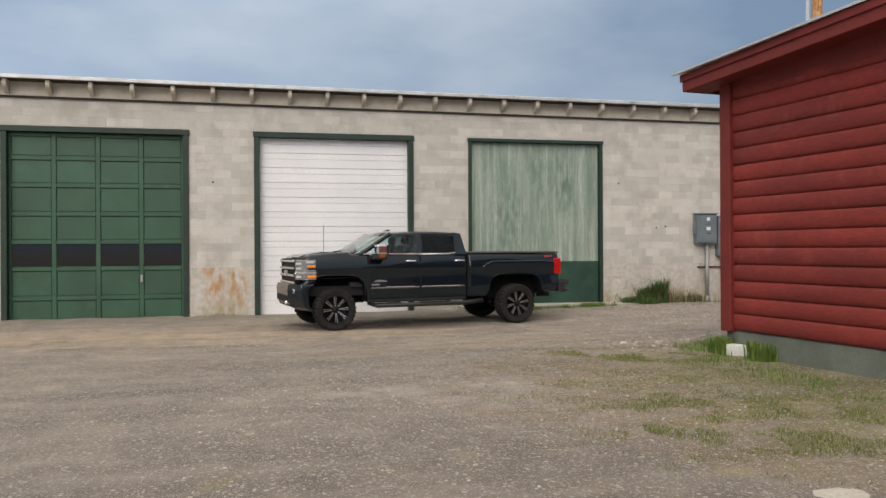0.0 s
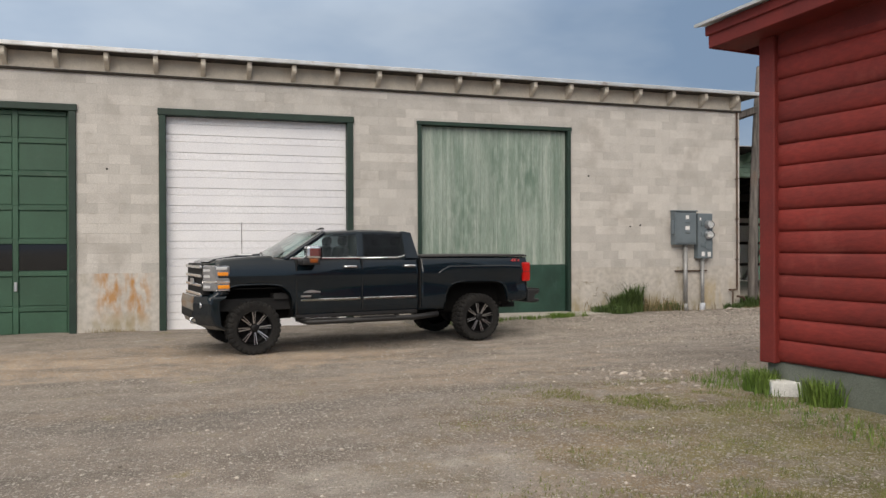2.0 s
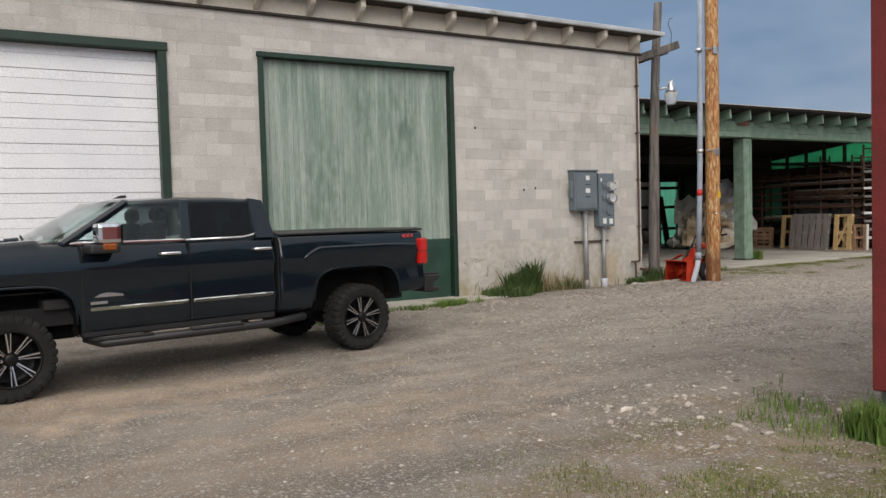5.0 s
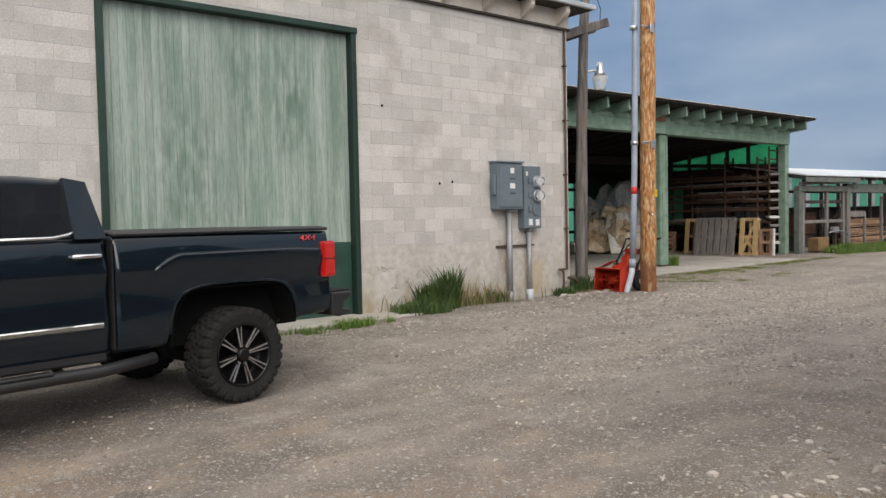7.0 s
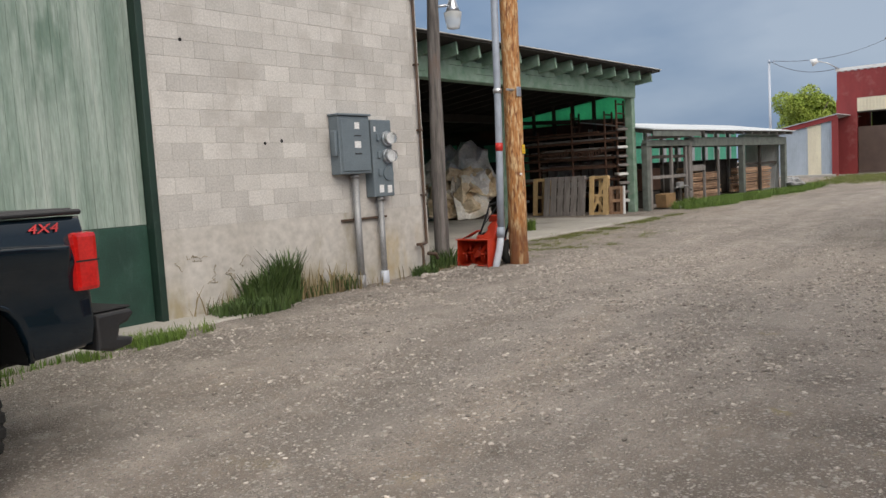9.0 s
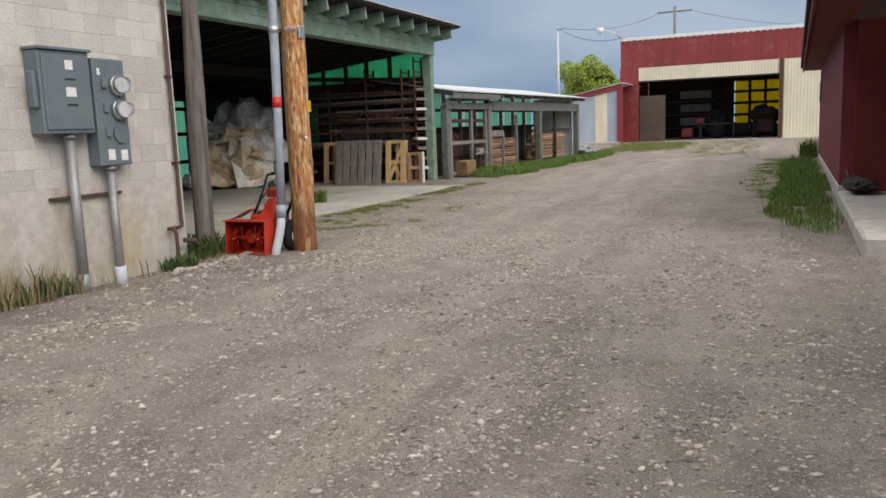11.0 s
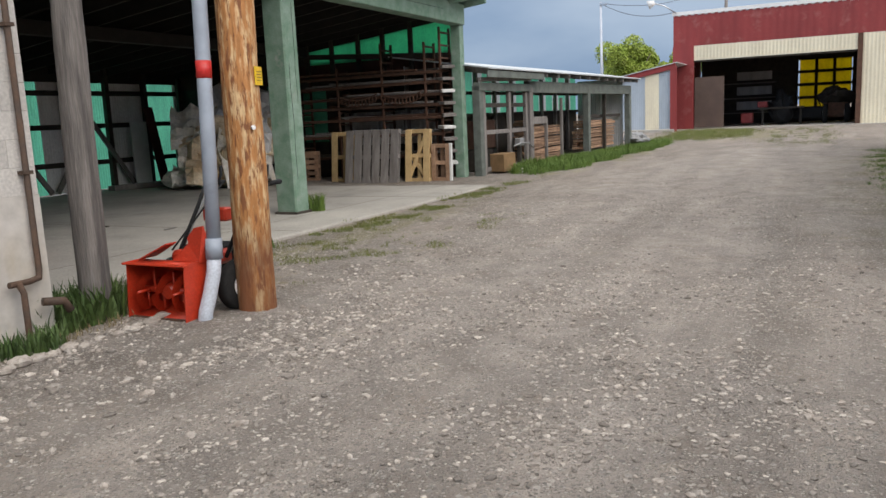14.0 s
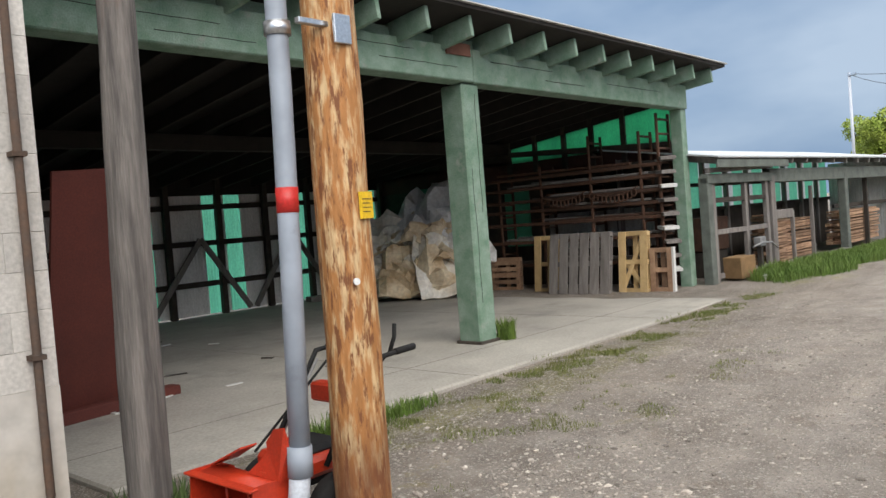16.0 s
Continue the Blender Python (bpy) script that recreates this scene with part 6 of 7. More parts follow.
# black liners inside the wheel arches
for prof in (front[11:], bed[2:13]):
    cx = sum(p[0] for p in prof) / len(prof)
    lin = bmesh.new()
    edge = [(x + (cx - x) * 0.03, z - 0.014) for x, z in prof]
    for y0, y1 in ((-0.955, 0.955),):
        a, b = [[lin.verts.new((x, y, z)) for x, z in edge] for y in (y0, y1)]
        for i in range(len(edge) - 1):
            lin.faces.new((a[i], a[i + 1], b[i + 1], b[i])).smooth = True
    part("arch_liner", lin, M_FLATBLACK, truck)

# roof, pillars and glass of the cab
def quad_pane(name, pts, t, material, parent, label=""):
    bm = bmesh.new()
    a = [Vector(p) for p in pts]
    nrm = (a[1] - a[0]).cross(a[2] - a[0]).normalized() * t
    v0, v1 = [bm.verts.new(p) for p in a], [bm.verts.new(p + nrm) for p in a]
    bm.faces.new(v0), bm.faces.new(v1[::-1])
    for i in range(len(a)):
        j = (i + 1) % len(a)
        bm.faces.new((v0[j], v0[i], v1[i], v1[j]))
    bmesh.ops.recalc_face_normals(bm, faces=bm.faces[:])
    return part(name, bm, material, parent, label)


roofp = [(2.98, 2.0), (2.7, 2.075), (2.2, 2.105), (1.7, 2.1), (1.36, 2.075), (1.25, 2.01), (1.24, 1.95)]
rbm = slab_profile(roofp, -0.80, 0.80, 0.04, 3)
for cut in (-0.6, -0.4, -0.2, 0.0, 0.2, 0.4, 0.6):
    bmesh.ops.bisect_plane(rbm, geom=rbm.verts[:] + rbm.edges[:] + rbm.faces[:], plane_co=(0, cut, 0), plane_no=(0, 1, 0))
for v in rbm.verts:
    v.co.x -= 0.17 * (v.co.y / 0.8) ** 2 * smooth((v.co.x - 2.2) / 0.6)
    v.co.z -= 0.03 * (v.co.y / 0.8) ** 2
    v.co.y *= 1.0 - 0.02 * smooth((v.co.z - 2.0) / 0.1)
for f in rbm.faces:
    f.smooth = True
part("cab_roof", rbm, M_PAINT, truck)
for s in (1, -1):
    part("pillar", timber((3.44, s * 0.895, 1.56), (2.74, s * 0.765, 2.035), 0.10, 0.09, 0.03), M_PAINT, truck)
    part("pillar", timber((2.19, s * 0.925, 1.57), (2.16, s * 0.79, 2.05), 0.11, 0.05, 0.012, (0, 1, 0)), M_PAINT, truck)
    quad_pane("pillar", [(1.165, s * 0.925, 1.56), (1.40, s * 0.925, 1.56), (1.42, s * 0.79, 2.05), (1.25, s * 0.79, 2.02)], 0.05 * -s, M_PAINT, truck)
    quad_pane("window", [(3.4, s * 0.915, 1.59), (2.25, s * 0.915, 1.59), (2.22, s * 0.785, 2.03), (2.74, s * 0.785, 2.02)], 0.006, M_SIDEGLASS, truck, "clear side window")
    quad_pane("window", [(2.13, s * 0.915, 1.59), (1.40, s * 0.915, 1.6), (1.42, s * 0.785, 2.03), (2.1, s * 0.785, 2.04)], 0.006, M_TINTGLASS, truck, "dark tinted rear window")
    part("window_trim", timber((3.36, s * 0.932, 1.585), (2.2, s * 0.938, 1.58), 0.02, 0.028, 0.006), M_CHROME, truck, "bright window trim")
    part("window_trim", rod([(2.2, s * 0.94, 1.58), (1.55, s * 0.94, 1.585), (1.42, s * 0.935, 1.61), (1.36, s * 0.925, 1.66)], 0.014, 8), M_CHROME, truck, "bright window trim")
    part("side_moulding", timber((3.2, s * 0.962, 0.87), (2.2, s * 0.968, 0.87), 0.03, 0.045, 0.01), M_CHROME, truck, "chrome strip along the door")
    part("side_moulding", timber((2.15, s * 0.968, 0.87), (1.2, s * 0.968, 0.87), 0.03, 0.045, 0.01), M_CHROME, truck, "chrome strip along the door")
    for hx in (2.38, 1.32):
        part("door_handle", rod([(hx + 0.12, s * 0.965, 1.43), (hx + 0.09, s * 0.998, 1.435), (hx - 0.09, s * 0.998, 1.435), (hx - 0.12, s * 0.965, 1.43)], 0.02, 8), M_CHROME, truck, "chrome door handle")
    for gx in (3.27, 2.175, 1.128):
        part("door_gap", cube(gx - 0.006, gx + 0.006, min(s * 0.9, s * 0.984), max(s * 0.9, s * 0.975), 0.66, 1.56), M_BLACK, truck)
    # tow mirror
    mr = part("door_mirror", cube(2.94, 3.17, min(s * 1.0, s * 1.2), max(s * 1.0, s * 1.2), 1.58, 1.8, 0.045, 2), M_CHROME, truck, "tall chrome towing mirror")
    part("mirror_base", cube(2.95, 3.24, min(s * 0.9, s * 1.19), max(s * 0.9, s * 1.19), 1.475, 1.575, 0.03, 2), M_PLASTIC, mr)
    part("mirror_light", cube(2.98, 3.13, min(s * 1.1, s * 1.198), max(s * 1.1, s * 1.198), 1.5, 1.585, 0.02), M_AMBERDARK, mr)
    part("mirror_face", cube(2.925, 2.939, min(s * 1.02, s * 1.18), max(s * 1.02, s * 1.18), 1.58, 1.77), M_DARKGLASS, mr)
    # step bar
    sb = part("running_board", rod([(3.22, s * 0.82, 0.55), (3.1, s * 0.98, 0.5), (1.25, s * 0.98, 0.5), (0.8, s * 0.95, 0.54)], 0.05, 12), M_PLASTIC, truck, "black step bar")
    for bx in (2.9, 1.9):
        part("step_pad", cube(bx - 0.3, bx + 0.3, min(s * 0.93, s * 1.03), max(s * 0.93, s * 1.03), 0.535, 0.56, 0.008), M_PLASTIC, sb)
    for bx in (2.6, 1.5):
        part("step_bracket", timber((bx, s * 0.97, 0.5), (bx, s * 0.6, 0.6), 0.05, 0.05), M_BLACK, sb)
    part("rocker", cube(1.16, 3.28, min(s * 0.8, s * 0.925), max(s * 0.8, s * 0.925), 0.56, 0.68, 0.02), M_PLASTIC, truck)
    # headlamp cluster
    hl = part("headlight", cube(4.5, 4.745, min(s * 0.66, s * 0.985), max(s * 0.66, s * 0.985), 1.06, 1.48, 0.03, 2), M_HEADLAMP, truck, "stacked clear headlight")
    for lz in (1.13, 1.3, 1.4):
        part("lamp_unit", cube(4.6, 4.752, min(s * 0.7, s * 0.86), max(s * 0.7, s * 0.86), lz - 0.025, lz + 0.025, 0.012), M_LENS, hl)
    part("indicator", cube(4.5, 4.72, min(s * 0.80, s * 0.992), max(s * 0.80, s * 0.992), 1.09, 1.175, 0.02), M_AMBER, hl)
    part("indicator", cube(4.52, 4.72, min(s * 0.82, s * 0.992), max(s * 0.82, s * 0.992), 1.3, 1.385, 0.02), M_AMBER, hl)
    part("lamp_surround", cube(4.54, 4.735, min(s * 0.68, s * 0.988), max(s * 0.68, s * 0.988), 1.4, 1.465, 0.015), M_LENS, hl)
    part("lamp_surround", cube(4.54, 4.735, min(s * 0.68, s * 0.988), max(s * 0.68, s * 0.988), 1.065, 1.085, 0.008), M_CHROME, hl)
    part("divider", cube(4.5, 4.75, min(s * 0.66, s * 0.99), max(s * 0.66, s * 0.99), 1.19, 1.235, 0.01), M_CHROME, hl)
    part("fog_light", rod([(4.7, s * 0.72, 0.83), (4.80, s * 0.72, 0.83)], 0.05, 14), M_HEADLAMP, truck)
    tl = part("tail_light", cube(-1.13, -0.96, min(s * 0.84, s * 1.014), max(s * 0.84, s * 1.014), 1.1, 1.47, 0.03, 2), M_TAIL, truck, "red tail light")
    part("lens_bar", cube(-1.132, -0.97, min(s * 0.85, s * 1.016), max(s * 0.85, s * 1.016), 1.285, 1.295), M_BLACK, tl)
    eb = part("door_emblem", slab_profile([(3.16, 1.0), (2.88, 1.0), (2.89, 1.02), (2.96, 1.035), (3.04, 1.045), (3.11, 1.03)], min(s * 0.955, s * 0.982), max(s * 0.955, s * 0.982), 0), M_ALU, truck, "plain silver badge")
    part("badge_bar", cube(3.04, 3.2, min(s * 0.955, s * 0.978), max(s * 0.955, s * 0.978), 0.925, 0.955), M_ALU, eb)
ws = bmesh.new()
cols = []
for i in range(37):
    k = -1 + i / 18
    bow = 0.23 * k * k
    cols.append([ws.verts.new(p) for p in ((3.68 - bow, 0.87 * k, 1.6), (2.955 - bow * 0.8, 0.75 * k, 2.03), (2.95 - bow * 0.8, 0.75 * k, 2.025), (3.675 - bow, 0.87 * k, 1.594))])
for a, b in zip(cols, cols[1:]):
    for i in range(4):
        ws.faces.new((a[i], a[(i + 1) % 4], b[(i + 1) % 4], b[i]))
bmesh.ops.recalc_face_normals(ws, faces=ws.faces[:])
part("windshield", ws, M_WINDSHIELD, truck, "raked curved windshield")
quad_pane("rear_window", [(1.17, 0.84, 1.6), (1.17, -0.84, 1.6), (1.26, -0.74, 2.02), (1.26, 0.74, 2.02)], 0.006, M_TINTGLASS, truck, "dark rear window")
part("wiper", rod([(3.7, 0.6, 1.63), (3.62, 0.1, 1.68)], 0.012, 6), M_BLACK, truck)
part("roof_fin", slab_profile([(2.66, 2.09), (2.5, 2.1), (2.51, 2.135), (2.56, 2.135)], -0.025, 0.025, 0.008), M_PLASTIC, truck)
part("roof_antenna", rod([(3.72, -0.8, 1.6), (3.72, -0.8, 2.25)], 0.005, 5), M_BLACK, truck)
# cabin inside
part("dashboard", cube(3.2, 3.6, -0.85, 0.85, 1.2, 1.6, 0.05), M_SEAT, truck)
part("cabin_floor", cube(1.2, 3.6, -0.86, 0.86, 0.9, 1.0), M_SEAT, truck)
for sx in (2.45, 1.5):
    for sy in (0.42, -0.42):
        st = part("seat", cube(sx - 0.02, sx + 0.5, sy - 0.26, sy + 0.26, 1.05, 1.3, 0.05), M_SEAT, truck)
        part("seat_back", timber((sx, sy, 1.25), (sx - 0.12, sy, 1.78), 0.5, 0.14, 0.04, (1, 0, 0)), M_SEAT, st)
        part("headrest", cube(sx - 0.2, sx - 0.08, sy - 0.13, sy + 0.13, 1.8, 1.97, 0.04), M_SEAT, st)
# front end
gr = part("grille", cube(4.6, 4.74, -0.65, 0.65, 0.98, 1.5, 0.02), M_BLACK, truck, "black grille with chrome bars")
for zz in (1.0, 1.15, 1.3, 1.45):
    part("grille_bar", cube(4.73, 4.775, -0.65, 0.65, zz - 0.026, zz + 0.026, 0.012), M_CHROME, gr)
part("badge", cube(4.77, 4.79, -0.14, 0.14, 1.15, 1.25, 0.02), M_ALU, gr, "plain silver badge")
bp = [(4.6, 0.99), (4.85, 0.97), (4.875, 0.86), (4.865, 0.66), (4.8, 0.5), (4.62, 0.42), (4.48, 0.5), (4.52, 0.9)]
bb = slab_profile(bp, -0.99, 0.99, 0.035, 2)
bmesh.ops.bisect_plane(bb, geom=bb.verts[:] + bb.edges[:] + bb.faces[:], plane_co=(0, 0.55, 0), plane_no=(0, 1, 0))
bmesh.ops.bisect_plane(bb, geom=bb.verts[:] + bb.edges[:] + bb.faces[:], plane_co=(0, -0.55, 0), plane_no=(0, 1, 0))
for v in bb.verts:
    if v.co.x > 4.6 and abs(v.co.y) > 0.6:
        v.co.x -= 0.2 * smooth((abs(v.co.y) - 0.5) / 0.5)
part("front_bumper", bb, M_PAINT, truck, "dark front bumper")
part("lower_intake", cube(4.83, 4.88, -0.5, 0.5, 0.6, 0.74, 0.01), M_BLACK, truck)
part("tow_hook", rod([(4.8, 0.5, 0.62), (4.9, 0.5, 0.6), (4.9, 0.5, 0.54), (4.8, 0.5, 0.52)], 0.02, 8), M_CHROME, truck)
# rear end
rb = part("rear_bumper", slab_profile([(-1.09, 0.93), (-1.36, 0.93), (-1.385, 0.9), (-1.33, 0.845), (-1.27, 0.83), (-1.25, 0.76), (-1.36, 0.74), (-1.35, 0.69), (-1.2, 0.67), (-1.09, 0.7)], -0.985, 0.985, 0.02, 2), M_PLASTIC, truck, "stepped black rear bumper")
part("bumper_step", cube(-1.39, -1.1, 0.55, 0.95, 0.932, 0.95, 0.008), M_BLACK, rb)
part("tailgate", cube(-1.125, -1.09, -0.82, 0.82, 0.92, 1.55, 0.015), M_PAINT, truck)
part("hitch", cube(-1.42, -1.1, -0.05, 0.05, 0.52, 0.62, 0.01), M_BLACK, truck)
part("hitch_ball", rod([(-1.38, 0, 0.62), (-1.38, 0, 0.72)], 0.03, 10), M_CHROME, truck)
em = bpy.data.curves.new("lettering", "FONT")
em.body, em.size, em.extrude, em.align_x, em.shear = "4X4", 0.078, 0.003, "CENTER", 0.3
em_ob = new("lettering_curve", em)
em_me = bpy.data.meshes.new_from_object(em_ob.evaluated_get(bpy.context.evaluated_depsgraph_get()))
bpy.data.objects.remove(em_ob)
em_me.name = "lettering"
em_me.materials.clear()
em_me.materials.append(M_EMBLEM)
for v in em_me.vertices:
    x, y, z = v.co
    v.co = (-0.80 - 1.5 * x, 0.970 - 0.27 * y + z, 1.485 + y)
emo = new("lettering", em_me)
emo.parent = truck
tagged(emo, "red raised 4X4 lettering")
# running gear
for cx in (0.0, 3.93):
    for s in (1, -1):
        part("wheel_well", cube(cx - 0.66, cx + 0.62, min(s * 0.6, s * 0.64), max(s * 0.6, s * 0.64), 0.55, 1.11), M_FLATBLACK, truck)
        part("well_roof", cube(cx - 0.64, cx + 0.6, min(s * 0.6, s * 0.93), max(s * 0.6, s * 0.93), 1.085, 1.1), M_FLATBLACK, truck)
part("chassis", cube(-1.0, 4.4, 0.35, 0.47, 0.62, 0.78), M_BLACK, truck)
part("chassis", cube(-1.0, 4.4, -0.47, -0.35, 0.62, 0.78), M_BLACK, truck)
part("underbody", cube(1.2, 4.5, -0.8, 0.8, 0.72, 0.92), M_BLACK, truck)
part("bed_underside", cube(-1.0, 1.1, -0.88, 0.88, 1.14, 1.2), M_BLACK, truck)
part("arch_liner", cube(0.66, 0.72, -0.9, 0.9, 0.65, 1.1), M_FLATBLACK, truck)
part("arch_liner", cube(3.24, 3.29, -0.9, 0.9, 0.65, 1.1), M_FLATBLACK, truck)
part("engine_bay", cube(3.4, 4.5, -0.55, 0.55, 0.75, 1.2), M_BLACK, truck)
for ax in (0.0, 3.93):
    part("axle", rod([(ax, -0.8, 0.445), (ax, 0.8, 0.445)], 0.055, 10), M_BLACK, truck)
part("differential", rod([(0, -0.17, 0.445), (0, 0.17, 0.445)], 0.17, 14), M_BLACK, truck)
for s in (1, -1):
    part("leaf_spring", rod([(-0.75, s * 0.55, 0.68), (0, s * 0.55, 0.52), (0.8, s * 0.55, 0.66)], 0.04, 6), M_BLACK, truck)
    part("shock", rod([(0.15, s * 0.5, 0.45), (0.2, s * 0.45, 1.0)], 0.035, 8), M_BLACK, truck)
    part("shock", rod([(3.85, s * 0.55, 0.45), (3.9, s * 0.55, 1.1)], 0.04, 8), M_CONDUIT, truck)
part("exhaust", rod([(2.5, -0.3, 0.6), (0.6, -0.5, 0.62), (-0.6, -0.6, 0.62), (-1.1, -0.75, 0.6)], 0.05, 8), M_CONDUIT, truck)

# round the front corners back
for o in truck.children_recursive:
    if o.type == "MESH" and o.name.split(".")[0] in ("cab_body", "headlight", "indicator", "divider", "lamp_unit", "lamp_surround"):
        for v in o.data.vertices:
            if v.co.x > 4.49 and v.co.z > 1.0 and abs(v.co.y) > 0.6:
                v.co.x -= 0.17 * smooth((abs(v.co.y) - 0.6) / 0.45)
# bring the body to its true height and overhangs
for o in truck.children_recursive:
    if o.type == "MESH":
        for v in o.data.vertices:
            v.co.z *= 0.925
            if v.co.x > 3.93:
                v.co.x = 3.93 + (v.co.x - 3.93) * 0.89
            elif v.co.x < 0:
                v.co.x *= 0.93

# a wheel, hub outward along +y
tyre_bm = bmesh.new()
R, LUGS, STEPS = 0.41, 30, 6
tread = [(0.262, -0.13, 0, 0), (0.275, -0.15, 0, 0), (0.33, -0.162, 0, 0), (0.352, -0.163, 0.004, 0), (0.378, -0.158, 0.016, 0), (0.394, -0.14, 0.016, 0), (0.395, -0.07, 0.015, 0),
         (0.395, -0.06, 0, 0), (0.395, -0.052, 0.014, 2), (0.396, -0.006, 0.014, 2), (0.396, 0.0, 0, 0), (0.396, 0.006, 0.014, 4), (0.395, 0.052, 0.014, 4), (0.395, 0.06, 0, 0)]
tread += [(a, -b, c, 3) for a, b, c, _ in tread[6::-1]]
tyre_rings = []
for rad, yy, lug, shift in tread:
    ring = []
    for k in range(LUGS * STEPS):
        a = 2 * math.pi * (k + shift) / (LUGS * STEPS)
        up = lug if k % STEPS in (0, 1, 2, 3) else 0.0
        out = 0.006 if lug and abs(yy) > 0.15 and up else 0.0
        ring.append(tyre_bm.verts.new(((rad + up) * math.cos(a), yy + math.copysign(out, yy), (rad + up) * math.sin(a))))
    tyre_rings.append(ring)
for lo_r, hi_r in zip(tyre_rings, tyre_rings[1:]):
    for k in range(len(lo_r)):
        tyre_bm.faces.new((lo_r[k], lo_r[(k + 1) % len(lo_r)], hi_r[(k + 1) % len(lo_r)], hi_r[k]))
bmesh.ops.recalc_face_normals(tyre_bm, faces=tyre_bm.faces[:])
wheel = part("wheel", bmesh.new(), M_RUBBER, truck, "black alloy wheel with an off-road tyre")
part("tyre", tyre_bm, M_RUBBER, wheel)
part("rim", revolve(bmesh.new(), [(0.262, 0.14), (0.272, 0.155), (0.26, 0.16), (0.252, 0.13), (0.25, 0.04), (0.2, 0.02), (0.01, 0.03)], 48), M_RIM, wheel)
for k in range(8):
    a = 2 * math.pi * k / 8 + 0.2
    m = Matrix.Rotation(a, 4, "Y")
    sp = beam(bmesh.new(), (0.06, 0.095, 0), (0.252, 0.12, 0), 0.048, 0.05, (0, 1, 0))
    bmesh.ops.transform(sp, matrix=m, verts=sp.verts)
    spoke = part("spoke", sp, M_RIM, wheel)
    for off, wide in ((-0.021, 0.012), (0.021, 0.007)):
        f = beam(bmesh.new(), (0.068, 0.124, off * 0.35), (0.250, 0.15, off), wide, 0.012, (0, 1, 0))
        bmesh.ops.transform(f, matrix=m, verts=f.verts)
        part("spoke_face", f, M_MACHINED, wheel)
part("hub_cap", revolve(bmesh.new(), [(0.062, 0.09), (0.056, 0.145), (0.042, 0.155), (0.001, 0.155)], 24), M_RIM, wheel)
for k in range(8):
    a = 2 * math.pi * k / 8
    part("lug_nut", rod([(0.095 * math.cos(a), 0.1, 0.095 * math.sin(a)), (0.095 * math.cos(a), 0.14, 0.095 * math.sin(a))], 0.010, 6), M_RIM, wheel)
wheel.matrix_basis = pose(0, 0.85, 0.41)
for x, y, turn in ((3.93, 0.85, 0), (0.0, -0.85, 180), (3.93, -0.85, 180)):
    copy_thing(wheel, pose(x, y, 0.41, 0, 37 if turn == 0 else 10, turn))

# ---- snow blower ----
blower = thing("snow_blower", "orange-red snow blower parked behind the conduit", "snow blower", (0.74, -0.1, 0.0))


def plate(name, pts, t, label=""):
    return quad_pane(name, pts, t, M_BLOWER, blower, label)


bk_bm = bmesh.new()
arc = [(0.02, 0.43), (0.18, 0.44), (0.27, 0.38), (0.30, 0.25), (0.27, 0.1), (0.18, 0.03), (0.02, 0.01)]
for lo_p, hi_p in zip(arc, arc[1:]):
    v = [bk_bm.verts.new(p) for p in ((lo_p[0], 0, lo_p[1]), (lo_p[0], -0.6, lo_p[1]), (hi_p[0], -0.6, hi_p[1]), (hi_p[0], 0, hi_p[1]))]
    bk_bm.faces.new(v).smooth = True
bmesh.ops.remove_doubles(bk_bm, verts=bk_bm.verts[:], dist=1e-4)
bmesh.ops.solidify(bk_bm, geom=bk_bm.faces[:], thickness=0.006)
part("auger_housing", bk_bm, M_BLOWER, blower)
for y in (0.0, -0.6):
    plate("side_plate", [(-0.03, y, 0.0), (0.05, y, 0.0), (0.28, y, 0.06), (0.31, y, 0.25), (0.28, y, 0.4), (0.18, y, 0.45), (0.0, y, 0.45)], 0.008)
part("top_lip", cube(-0.03, 0.03, -0.62, 0.02, 0.43, 0.445, 0.004), M_BLOWER, blower)
part("scraper", cube(-0.02, 0.1, -0.6, 0.0, 0.0, 0.015), M_RUST, blower)
part("auger_shaft", rod([(0.13, -0.59, 0.21), (0.13, -0.01, 0.21)], 0.025, 10), M_BLOWER, blower)
for y0, y1, hand in ((-0.57, -0.32, 1), (-0.03, -0.28, -1)):
    hb = bmesh.new()
    prev = None
    for i in range(33):
        t = i / 32
        a = hand * 2 * math.pi * 1.5 * t
        y = y0 + (y1 - y0) * t
        row = [hb.verts.new((0.13 + r * math.cos(a), y, 0.21 + r * math.sin(a))) for r in (0.09, 0.165)]
        if prev:
            hb.faces.new((prev[0], prev[1], row[1], row[0]))
        prev = row
    bmesh.ops.solidify(hb, geom=hb.faces[:], thickness=0.012)
    part("auger_flight", hb, M_BLOWER, blower)
    for i in range(6):
        a = hand * 3 * math.pi * i / 6
        y = y0 + (y1 - y0) * i / 6
        part("auger_spoke", rod([(0.13, y, 0.21), (0.13 + 0.15 * math.cos(a), y, 0.21 + 0.15 * math.sin(a))], 0.012, 6), M_BLOWER, blower)
part("gear_case", rod([(0.1, -0.3, 0.2), (0.28, -0.3, 0.22)], 0.06, 12), M_BLOWER, blower)
part("chute_ring", rod([(0.26, -0.48, 0.42), (0.26, -0.48, 0.47)], 0.11, 18), M_BLOWER, blower)
ch = plate("chute", [(0.16, -0.34, 0.44), (0.16, -0.62, 0.44), (0.2, -0.68, 0.62), (0.19, -0.66, 0.72), (0.2, -0.56, 0.70), (0.2, -0.48, 0.62), (0.19, -0.5, 0.57)], 0.01, "curved discharge chute")
plate("chute_side", [(0.16, -0.62, 0.44), (0.34, -0.62, 0.44), (0.32, -0.68, 0.66), (0.2, -0.68, 0.7)], 0.008)
